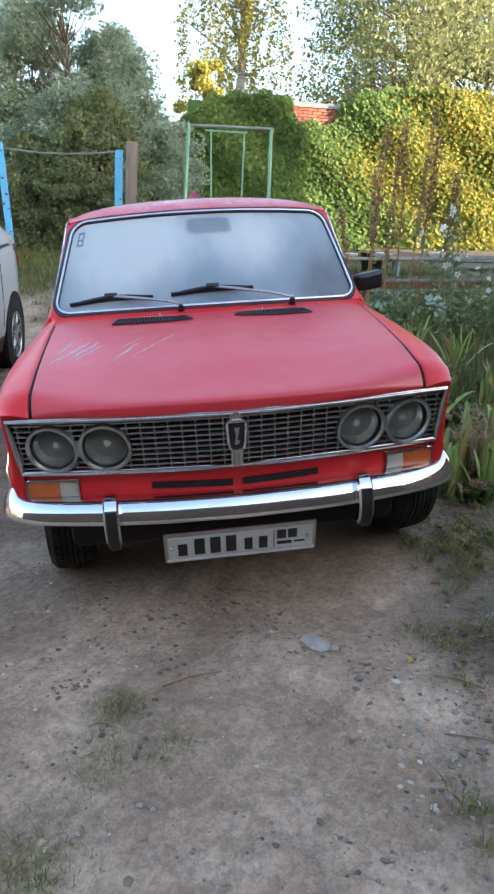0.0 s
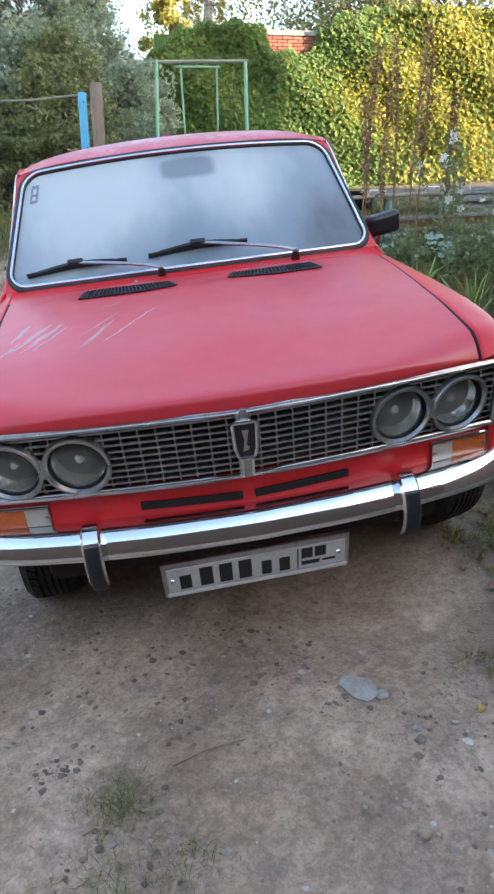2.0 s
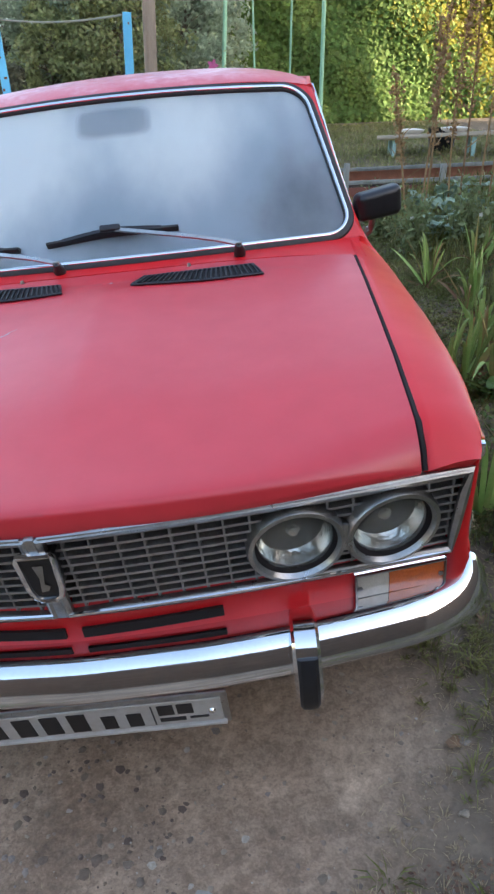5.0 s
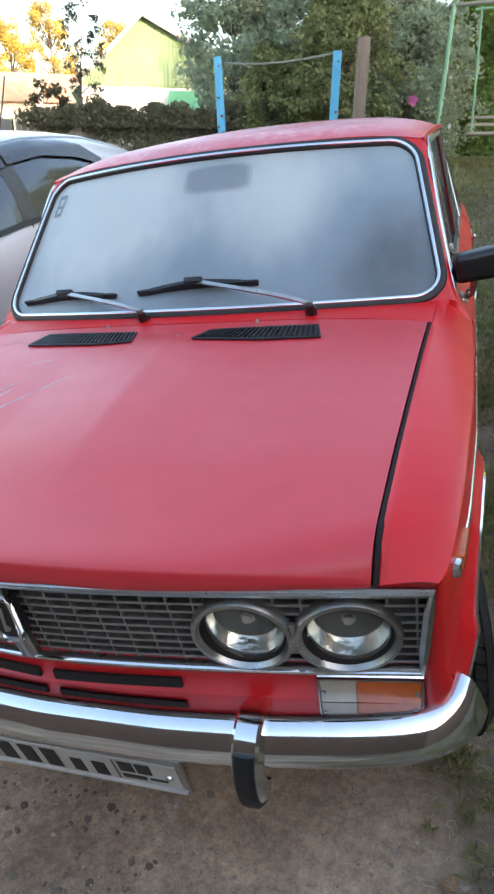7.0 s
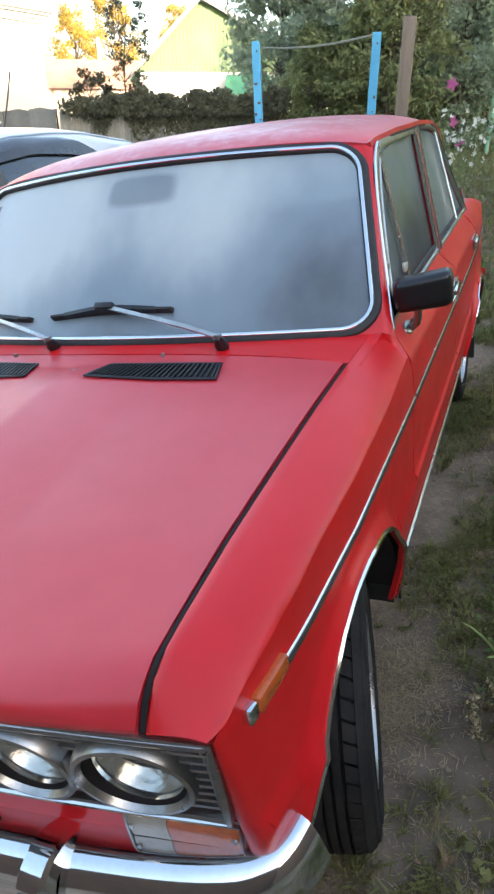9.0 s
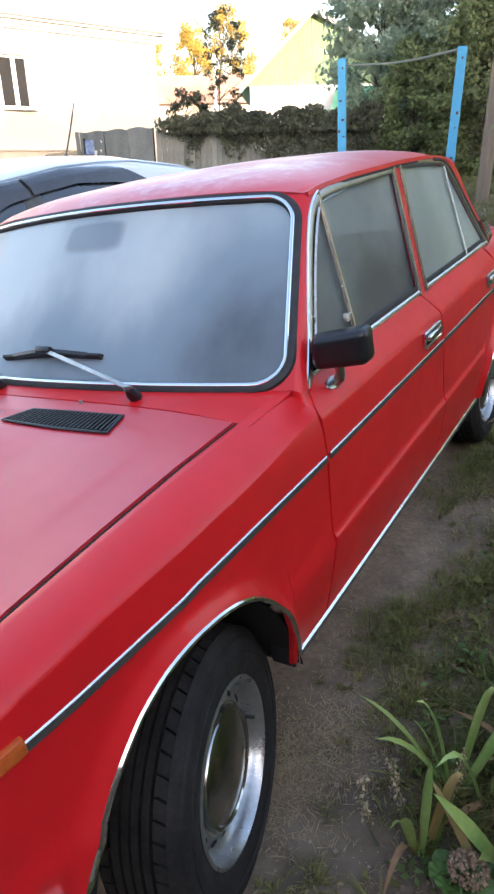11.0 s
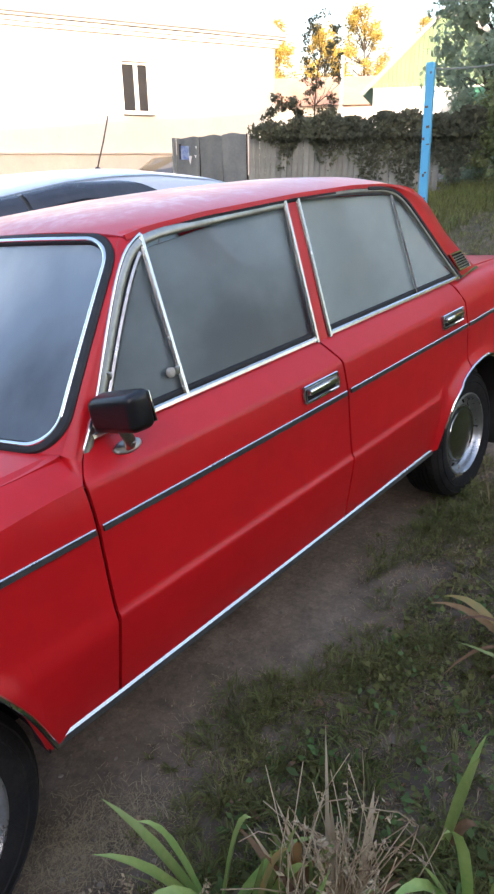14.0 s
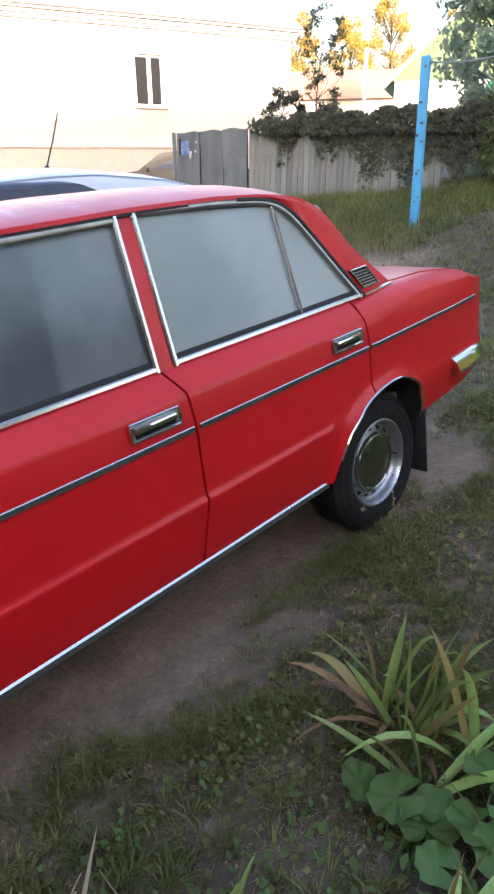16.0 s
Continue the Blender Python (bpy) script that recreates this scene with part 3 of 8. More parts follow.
seal = sweep([screen(*p) + SCREEN_N * 0.002 for p in screen_outline(0.007)], ring(10, 0.0160, 0.011), SCREEN_N, closed=True)
mesh("windscreen_seal", seal, M_BLACK, car)
mesh("windscreen_trim", sweep([screen(*p) + SCREEN_N * 0.0118 for p in screen_outline(0.0125)], ring(8, 0.0052, 0.0038), SCREEN_N, closed=True), M_CHROME, car)

# painted frame round the glass, filling the corners outside the seal
inner_line = screen_outline(0.004)
outer_line = []
for s_, v_ in inner_line:
    far = max(abs(s_), abs(v_ - 0.5) * 2)
    outer_line.append((s_ / far * 1.004, 0.5 + (v_ - 0.5) / far * 1.004))
rim_n = len(inner_line)
surround = [screen(*p) + SCREEN_N * 0.004 for p in inner_line + outer_line], [(i, (i + 1) % rim_n, rim_n + (i + 1) % rim_n, rim_n + i) for i in range(rim_n)]
mesh("windscreen_surround", surround, M_RED, car, angle=60)

# cowl between hood and windscreen
def cowl_pt(s, v):
    y0, k = 0.350, float(smooth(0.78, 1.0, abs(s)))
    x0 = s * seam_x(y0)
    b = screen(s, -0.002) + SCREEN_N * 0.004
    p = Vector((x0, y0, hood_at(min(0.66, max(-0.66, x0)), y0))) * (1 - v) + b * v
    f = fender_top(0.352 + 0.174 * v, 0.86)
    f.x *= 1 if s > 0 else -1
    e = f * (1 - v ** 3) + b * v ** 3 + Vector((0, 0, 0.0012 * (1 - v)))
    return p * (1 - k) + e * k


both("scuttle_corner", box((0.672, 0.512, 0.9545), (0.066, 0.068, 0.010), 0.002), M_RED)
mesh("cowl", shell(grid(np.linspace(-1, 1, 33), np.linspace(0, 1, 7), cowl_pt), 0.02, lambda v: (0, 0, -1)), M_RED, car, angle=60)


# greenhouse side surface
def green_x(y, z):
    return 0.726 - (z - 0.974) * 0.190 - 0.022 * ((y - 1.4) / 0.65) ** 2 * max(0, z - 0.97) / 0.36


def green(y, z, out=0.0):
    return Vector((green_x(y, z) + out, y, z))


GREEN_N = Vector((0.98, 0, 0.18))
A_LOW = [(0.556, 0.945), (0.594, 0.985), (0.658, 1.056), (0.733, 1.165), (0.806, 1.268), (0.852, 1.324)]
A_TOP = [(0.852, 1.324), (0.875, 1.345), (0.905, 1.358), (1.0, 1.370), (1.06, 1.372)]

# doors: skins below the belt
both("front_door", shell(side_panel(0.532, 1.476, 0.985, SEAM_F, SEAM_B), 0.012, inward), M_RED)
both("rear_door", shell(side_panel(1.479, 2.322, 0.985, SEAM_B, SEAM_C), 0.012, inward), M_RED)

# rear quarter with its deck edge
def quarter_top(y, q):
    s = shoulder(y)
    p0 = body(y, s)
    deck = Vector((0.655, y, float(interp(y, [(2.3, 0.978), (2.62, 0.972), (2.9, 0.962), (3.15, 0.930), (3.30, 0.872)]))))
    mid = Vector((p0.x - 0.03, y, deck.z + 0.004))
    return p0 * (1 - q) ** 2 + mid * 2 * q * (1 - q) + deck * q * q


quarter = side_panel(2.325, 3.30, shoulder, SEAM_C, None)
qtop = grid(columns(2.316, 3.30), np.linspace(0, 1, 7), quarter_top)
both("rear_quarter", shell(join(quarter, qtop), 0.012, inward), M_RED)
mesh("boot_lid", shell(grid(np.linspace(-0.650, 0.650, 15), columns(2.63, 3.30), lambda x, y: (x, y, float(interp(y, [(2.6, 0.976), (2.9, 0.966), (3.15, 0.935), (3.30, 0.876)])) + 0.014 * (1 - (x / 0.65) ** 2))), 0.012, lambda v: (0, 0, -1)), M_HOOD, car)
mesh("tail_panel", grid(np.linspace(-1, 1, 9), np.linspace(0, 1, 6), lambda s, v: (s * 0.722, 3.30 + 0.02 * (1 - s * s) - 0.05 * (1 - v), 0.45 + 0.42 * v)), M_RED, car)

# roof
ROOF_C = [(0.775, 1.402), (0.80, 1.416), (0.85, 1.431), (0.95, 1.445), (1.2, 1.455), (1.5, 1.456), (1.8, 1.448), (2.05, 1.430), (2.2, 1.405), (2.34, 1.360), (2.40, 1.325)]
ROOF_E = [(0.88, 1.362), (0.93, 1.372), (1.1, 1.382), (1.5, 1.385), (1.8, 1.378), (2.0, 1.364), (2.15, 1.343), (2.26, 1.31), (2.32, 1.275)]


def roof_pt(s, v):
    y0, y1 = 0.775 + 0.098 * s * s, 2.40 - 0.08 * s * s
    y = y0 + (y1 - y0) * v
    ye, yc = 0.873 + (2.32 - 0.873) * v, 0.775 + (2.40 - 0.775) * v
    ze, zc = float(interp(ye, ROOF_E)), float(interp(yc, ROOF_C))
    xe = green_x(ye, min(ze, 1.37)) - 0.004
    k = abs(s)
    return Vector((s * xe, y, zc - (zc - ze) * (0.55 * k ** 2 + 0.45 * k ** 7)))


# patchy pale bloom; the paler top over redder sides puts top light into colour
M_ROOF = mat("roof_paint_with_bloom_and_toplight", (0.55, 0.08, 0.10), (0.70, 0.40, 0.43), 5.0, 0.42, coat=0.3, coat_rough=0.25, c3=(0.58, 0.17, 0.20), bump=0.04, bscale=300)
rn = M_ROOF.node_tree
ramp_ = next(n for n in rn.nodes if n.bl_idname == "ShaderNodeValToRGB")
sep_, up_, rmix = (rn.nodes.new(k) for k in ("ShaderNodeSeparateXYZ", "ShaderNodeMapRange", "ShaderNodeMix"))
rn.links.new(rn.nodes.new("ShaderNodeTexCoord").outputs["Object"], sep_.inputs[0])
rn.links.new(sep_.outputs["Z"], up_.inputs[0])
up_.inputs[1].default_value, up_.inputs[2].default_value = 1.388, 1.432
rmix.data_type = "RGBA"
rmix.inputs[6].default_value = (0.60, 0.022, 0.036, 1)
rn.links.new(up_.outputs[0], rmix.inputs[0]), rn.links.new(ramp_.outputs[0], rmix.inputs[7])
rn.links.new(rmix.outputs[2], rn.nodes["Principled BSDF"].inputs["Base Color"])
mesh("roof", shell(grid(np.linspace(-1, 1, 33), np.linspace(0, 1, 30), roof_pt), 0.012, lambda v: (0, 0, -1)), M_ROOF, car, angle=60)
rail = [roof_pt(1, v) + Vector((-0.006 + 0.012 * float(smooth(0.0, 0.16, v)), 0, -0.002)) for v in np.linspace(0.0, 0.93, 30)]
both("drip_rail", sweep(rail, [(-0.006, -0.004), (0.006, -0.004), (0.006, 0.008), (-0.006, 0.008)], GREEN_N), M_RED)
both("rail_shadow_strip", sweep([p + Vector((0.001, 0, -0.009)) for p in rail], ring(6, 0.006, 0.006), GREEN_N), M_BLACK)

# pillars
a_low = curve_pts([(side_x(0.556, 0.945), 0.556, 0.945)] + [green(*p) for p in A_LOW[1:]], 16)
a_top = curve_pts([green(*p) for p in A_TOP], 8)


def pillar_pt(i, q):
    if i < 16:
        a, c = screen(1.0, i / 15) + SCREEN_N * 0.004, Vector(a_low[i])
        b = Vector((c.x * 0.72 + a.x * 0.28 + 0.010, a.y + (c.y - a.y) * 0.25, a.z * 0.6 + c.z * 0.4))
    else:
        w = (i - 15) / 7
        a, b, c = roof_pt(0.945, 0.09 * w) + Vector((0, 0, -0.003 * w)), roof_pt(1.0, 0.09 * w) + Vector((0.003, 0, 0.002)), Vector(a_top[i - 15])
    return a * (1 - q) ** 2 + b * 2 * q * (1 - q) + c * q * q


both("windscreen_pillar", shell(grid(list(range(23)), np.linspace(0, 1, 9), pillar_pt), 0.02, inward), M_RED, angle=60)
both("door_pillar", shell(grid(np.linspace(0, 1, 3), np.linspace(0.97, 1.375, 8), lambda u, z: green(1.432 + 0.012 * (z - 0.97) / 0.4 + 0.048 * u, z, 0.002)), 0.03, inward), M_RED)
c_line = curve_pts([green(y, z, 0.002) for y, z in [(1.95, 1.362), (2.06, 1.345), (2.14, 1.305), (2.22, 1.205), (2.385, 0.975)]], 18)
c_back = curve_pts([(0.635, 2.10, 1.355), (0.622, 2.27, 1.318), (0.620, 2.345, 1.27), (0.632, 2.46, 1.14), (0.668, 2.66, 0.968)], 18)
both("rear_pillar", shell(grid(list(range(18)), np.linspace(0, 1, 5), lambda i, q: Vector(c_line[i]) * (1 - q) + Vector(c_back[i]) * q + Vector((0.012, 0, 0)) * math.sin(q * math.pi)), 0.02, inward), M_RED)
mesh("rear_window", grid(np.linspace(-1, 1, 9), np.linspace(0, 1, 6), lambda s, v: (s * (0.59 + 0.03 * (1 - v)), 2.36 + (2.66 - 2.36) * (1 - v) - 0.02 * s * s, 1.33 + (0.972 - 1.33) * (1 - v) - 0.03 * s * s * v)), M_SIDEFOG, car)

# side glass
def pane(name, outline, n=10):
    ys_ = [p[0] for p in outline]
    zlo, zhi = 0.978, max(p[1] for p in outline)
    left = [p for p in outline]

    def fn(u, z):
        cross = []
        for (y0, z0), (y1, z1) in zip(left, left[1:] + left[:1]):
            if (z0 - z) * (z1 - z) <= 0 and z0 != z1:
                cross.append(y0 + (z - z0) / (z1 - z0) * (y1 - y0))
        a, b = (min(cross), max(cross)) if cross else (sum(ys_) / len(ys_),) * 2
        return green(a + (b - a) * u, z, -0.010)
    return grid(np.linspace(0, 1, 8), np.linspace(zlo + 1e-3, zhi - 1e-3, n), fn)


WIN = {"quarterlight": [(0.612, 0.975), (0.672, 1.052), (0.748, 1.163), (0.822, 1.266), (0.866, 1.318), (0.895, 1.345), (0.908, 1.352), (0.892, 0.975)],
       "front_door_window": [(0.892, 0.975), (0.908, 1.360), (1.440, 1.372), (1.425, 0.975)],
       "rear_door_window": [(1.495, 0.975), (1.500, 1.372), (1.80, 1.360), (2.05, 1.338), (2.046, 0.975)],
       "rear_quarterlight": [(2.046, 0.975), (2.05, 1.335), (2.12, 1.296), (2.20, 1.20), (2.362, 0.975)]}
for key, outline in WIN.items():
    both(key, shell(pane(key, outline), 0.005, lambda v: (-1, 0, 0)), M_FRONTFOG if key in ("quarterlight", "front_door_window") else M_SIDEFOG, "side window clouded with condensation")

# chrome frames and black gaskets of the side windows
flat_bar = [(-0.0085, -0.004), (0.0085, -0.004), (0.0085, 0.003), (0.004, 0.008), (-0.004, 0.008), (-0.0085, 0.003)]
slim = [(-0.006, -0.004), (0.006, -0.004), (0.006, 0.005), (0.0, 0.008), (-0.006, 0.005)]
wide_bar = [(-0.0115, -0.004), (0.0115, -0.004), (0.0115, 0.004), (0.005, 0.0075), (-0.006, 0.0065), (-0.0115, 0.004)]
front_frame = [green(*p) for p in curve_pts([(0.575, 0.951), (0.606, 0.985), (0.664, 1.052), (0.740, 1.163), (0.813, 1.267), (0.857, 1.320), (0.884, 1.342), (0.912, 1.351), (1.0, 1.359), (1.2, 1.364), (1.432, 1.367)], 46)]
bead = [green(*p, 0.004) for p in curve_pts([(0.562, 0.951), (0.595, 0.985), (0.652, 1.054), (0.728, 1.166), (0.800, 1.271), (0.845, 1.326), (0.876, 1.350), (0.910, 1.363)], 30)]
both("pillar_bead", sweep(bead, ring(8, 0.0042), GREEN_N), M_CHROME)
rear_frame = [green(*p) for p in curve_pts([(1.500, 1.374), (1.65, 1.370), (1.80, 1.364), (1.98, 1.350), (2.06, 1.334), (2.125, 1.298), (2.205, 1.20), (2.372, 0.970)], 40)]
both("front_window_frame", sweep(front_frame, wide_bar, GREEN_N), M_BAND)
both("rear_window_frame", sweep(rear_frame, flat_bar, GREEN_N), M_BAND)
both("front_window_post", sweep([green(1.436 - 0.010 * (1.374 - z) / 0.4, z, 0.002) for z in np.linspace(0.97, 1.374, 8)], flat_bar, GREEN_N), M_SATIN)
both("rear_window_post", sweep([green(1.497 - 0.004 * (1.374 - z) / 0.4, z, 0.002) for z in np.linspace(0.97, 1.374, 8)], flat_bar, GREEN_N), M_SATIN)
both("quarterlight_post", sweep([green(0.892 + 0.016 * (z - 0.975) / 0.385, z, 0.0) for z in np.linspace(0.975, 1.36, 8)], flat_bar, GREEN_N), M_SATIN)
both("rear_divider", sweep([green(2.048, z, -0.002) for z in np.linspace(0.975, 1.335, 8)], slim, GREEN_N), M_SATIN)
both("quarterlight_frame", sweep([green(*p) for p in curve_pts([(0.640, 0.990), (0.688, 1.052), (0.763, 1.161), (0.836, 1.260), (0.872, 1.303), (0.893, 1.322)], 16)], slim, GREEN_N), M_DULL)
for a, b in ((0.605, 1.43), (1.49, 2.375)):
    both("belt_trim", sweep([green(y, 0.979, 0.001) for y in np.linspace(a, b, 16)], flat_bar, GREEN_N), M_SATIN)
    both("window_gasket", sweep([green(y, 0.993, -0.006) for y in np.linspace(a + 0.01, b - 0.01, 16)], ring(6, 0.008, 0.005), GREEN_N), M_BLACK)
both("rear_gasket", sweep([p + Vector((0.004, 0.014, 0.006)) for p in rear_frame[14:]], ring(6, 0.008, 0.006), GREEN_N), M_BLACK)
both("pillar_foot_trim", sweep([Vector((float(interp(y, [(2.40, 0.722), (2.62, 0.690)])), y, 0.972)) for y in np.linspace(2.40, 2.62, 6)], slim, (0.6, 0, 0.8)), M_CHROME)

for sd in (1, -1):
    c = green(0.866, 1.045, 0.003)
    mesh("quarterlight_latch", lathe([(0.0125, -0.004), (0.0125, 0.003), (0.009, 0.007), (0.0, 0.008)], 18, Matrix.Translation((sd * c.x, c.y, c.z)) @ pose(0, 0, 0, 0, 80 * sd, 0)), M_CLEARLENS, car, "round pale latch of the quarterlight")
    mesh("latch_arm", box((sd * (c.x + 0.002), c.y + 0.019, c.z), (0.008, 0.016, 0.020), 0.003), M_DULL, car)
    mesh("quarterlight_hinge", box((sd * (green_x(0.70, 1.09) + 0.005), 0.700, 1.086), (0.010, 0.012, 0.022), 0.004), M_DULL, car)

# side trim strips, one a panel
strip = [(-0.0068, 0.0), (0.0068, 0.0), (0.0058, 0.006), (-0.0058, 0.006)]
glint = [(-0.0021, 0.0), (0.0021, 0.0), (0.0017, 0.005), (-0.0017, 0.005)]
for a, b in ((-0.372, 0.522), (0.542, 1.468), (1.490, 2.315), (2.335, 3.20)):
    zt = lambda y: 0.798 + (0.004 if y > 0 else 0.0)
    for side in (1, -1):
        line = [(side * side_x(y, zt(y)), y, zt(y)) for y in np.linspace(a, b, 20)]
        t = mesh("side_trim", sweep(line, strip, (side, 0, 0.0)), M_STRIP, car, "grey side moulding with a bright edge")
        mesh("bright_edge", sweep([(x, y, z + 0.005) for x, y, z in line], glint, (side, 0, 1.0)), M_SATIN, t)
both("sill_trim", sweep([Vector((side_x(y, 0.37) + 0.003, y, 0.369)) for y in np.linspace(0.325, 2.06, 30)], [(-0.0048, 0), (0.0048, 0), (0.0038, 0.006), (-0.0038, 0.006)], (1, 0, 0.9)), M_SATIN)
both("sill_strip", sweep([Vector((side_x(y, 0.37) + 0.001, y, 0.3575)) for y in np.linspace(0.325, 2.06, 30)], [(-0.0065, 0), (0.0065, 0), (0.0055, 0.005), (-0.0055, 0.005)], (1, 0, 0.25)), M_STRIP)
both("sill", grid(np.linspace(0.325, 2.065, 8), [0, 0.4, 1], lambda y, q: (side_x(y, 0.37) + 0.003 - (0.14 if q > 0.5 else 0.006 * q), y, 0.362 - 0.045 * min(q, 0.5) - 0.02 * max(0, q - 0.5))), M_STRIP)
for arch in (ARCH_F, ARCH_R):
    lip = [body(y, z) + Vector((0.001, 0, 0.001)) for y, z in curve_pts(arch[1:], 40)]
    both("arch_trim", sweep(lip, ring(6, 0.006, 0.005), (1, 0, 0.0)), M_CHROME)


# ---- front end ----
def front_y(x, z=0.70):
    """The grille's face, which leans back towards its foot."""
    return -0.587 + 0.080 * (abs(x) / 0.72) ** 1.5 + 0.19 * (0.79 - z)


def panel_y(x):
    return -0.530 + 0.076 * (abs(x) / 0.70) ** 1.5


mesh("front_panel", shell(grid(np.linspace(-0.715, 0.715, 41), np.r_[np.linspace(0.44, 0.60, 6), 0.604, 0.607, 0.610], lambda x, z: (x, panel_y(x) + (0.02 if z > 0.605 else 0) + 0.25 * max(0.0, 0.50 - z), z)), 0.02, lambda v: (0, 1, 0)), M_RED, car)
for a, b in ((-0.285, -0.016), (0.016, 0.277)):
    mesh("air_slot", sweep([(x, panel_y(x) - 0.001, 0.537 + 0.006 * (abs(x) / 0.28)) for x in np.linspace(a, b, 10)], [(-0.0105, -0.004), (0.0105, -0.004), (0.0105, 0.006), (-0.0105, 0.006)], (0, -1, 0)), M_GAP, car)
grille = empty("grille", None)
grille.parent = car
mesh("grille_backing", grid(np.linspace(-0.70, 0.70, 21), [0.61, 0.805], lambda x, z: (x, front_y(x, z) + 0.040, z)), M_GAP, grille)
edge_x = lambda z: 0.700 + (0.716 - 0.700) * (z - 0.604) / 0.19
frame_bar = [(-0.008, -0.006), (0.008, -0.006), (0.008, 0.006), (0.0, 0.011), (-0.008, 0.006)]
LAMPS = (0.419, 0.588)
LAMP_Z = 0.695
for s in (1, -1):
    outline = [(0.012, 0.797)] + [(x, 0.797 + 0.002 * (x / 0.7) ** 2) for x in np.linspace(0.1, edge_x(0.8), 8)] + [(edge_x(z), z) for z in (0.75, 0.70, 0.66)] + [(x, 0.606 + 0.004 * (x / 0.7) ** 2) for x in np.linspace(edge_x(0.606), 0.012, 9)]
    mesh("grille_frame", sweep([(s * x, front_y(x, z) - 0.002, z) for x, z in outline], frame_bar, (0, -1, 0), closed=True), M_DULL, grille)
    mesh("grille_lip", sweep([(s * x, front_y(x, 0.609) - 0.010, 0.609) for x in np.linspace(0.014, 0.70, 12)], ring(6, 0.004), (0, -1, 0)), M_CHROME, grille)
    mesh("grille_lip", sweep([(s * x, front_y(x, 0.801) - 0.008, 0.801) for x in np.linspace(0.014, 0.712, 12)], ring(6, 0.003), (0, -1, 0)), M_DULL, grille)
    for i in range(9):
        z = 0.6245 + 0.0193 * i
        cuts = [0.018]
        for c in LAMPS:
            h = 0.084 ** 2 - (z - LAMP_Z) ** 2
            if h > 0:
                cuts += [c - math.sqrt(h), c + math.sqrt(h)]
        cuts.append(edge_x(z) - 0.004)
        for a, b in zip(cuts[::2], cuts[1::2]):
            if b - a > 0.004:
                mesh("grille_bar", sweep([(s * x, front_y(x, z) + 0.010, z) for x in np.linspace(a, b, max(2, int((b - a) / 0.06) + 1))], [(-0.0032, -0.012), (0.0032, -0.012), (0.0024, 0.006), (-0.0024, 0.006)], (0, -1, 0)), M_GRILLE, grille)
    fin = box((0, 0, 0), (0.0042, 0.014, 0.0180), 0.001, seg=1)
    fin_me = None
    for i in range(10):
        z = 0.6245 + 0.0193 * (i - 0.5)
        for j in range(16):
            x = 0.040 + 0.0436 * j
            if x > edge_x(z) - 0.01 or any((x - c) ** 2 + (z - LAMP_Z) ** 2 < 0.084 ** 2 for c in LAMPS) or (x < 0.036 and 0.66 < z < 0.78):
                continue
            if fin_me is None:
                f = mesh("grille_fin", fin, M_GRILLE, grille, flat=True)
                fin_me = f.data
            else:
                f = new("grille_fin", fin_me)
                f.parent = grille
            f.location = (s * x, front_y(x, z) + 0.013, z)
mesh("grille_spine", box((0, -0.573, 0.703), (0.018, 0.018, 0.205), 0.004, pose(0, 0, 0, 11, 0, 0)), M_DULL, grille)

# plain shield badge
shield = [(-0.030, 0.048), (-0.026, 0.054), (0.026, 0.054), (0.030, 0.048), (0.027, -0.02), (0.022, -0.040), (0.012, -0.048), (-0.012, -0.048), (-0.022, -0.040), (-0.027, -0.02)]
badge_path = [(x, -0.592 + 0.15 * (0.716 - 0.716 - z) * 0.9, 0.716 + z) for x, z in shield]
badge = mesh("badge", (([(x * 0.92, -0.591 - 0.13 * z, 0.716 + z * 0.92) for x, z in shield] + [(x, -0.560 - 0.13 * z, 0.716 + z) for x, z in shield]), [tuple(range(10))] + [(i, (i + 1) % 10, 10 + (i + 1) % 10, 10 + i) for i in range(10)]), M_INK, car, "small black shield badge with a chrome rim", flat=True)
mesh("badge_rim", sweep(badge_path, ring(8, 0.0055, 0.006), (0, -1, 0), closed=True), M_CHROME, badge)
mesh("badge_sail", ([(x * 0.8, -0.5935 - 0.13 * (z - 0.716), z) for x, z in ((-0.010, 0.688), (0.006, 0.690), (0.012, 0.700), (0.002, 0.706), (0.012, 0.748), (-0.010, 0.748), (-0.004, 0.72))], [tuple(range(7))]), M_DULL, badge, flat=True)


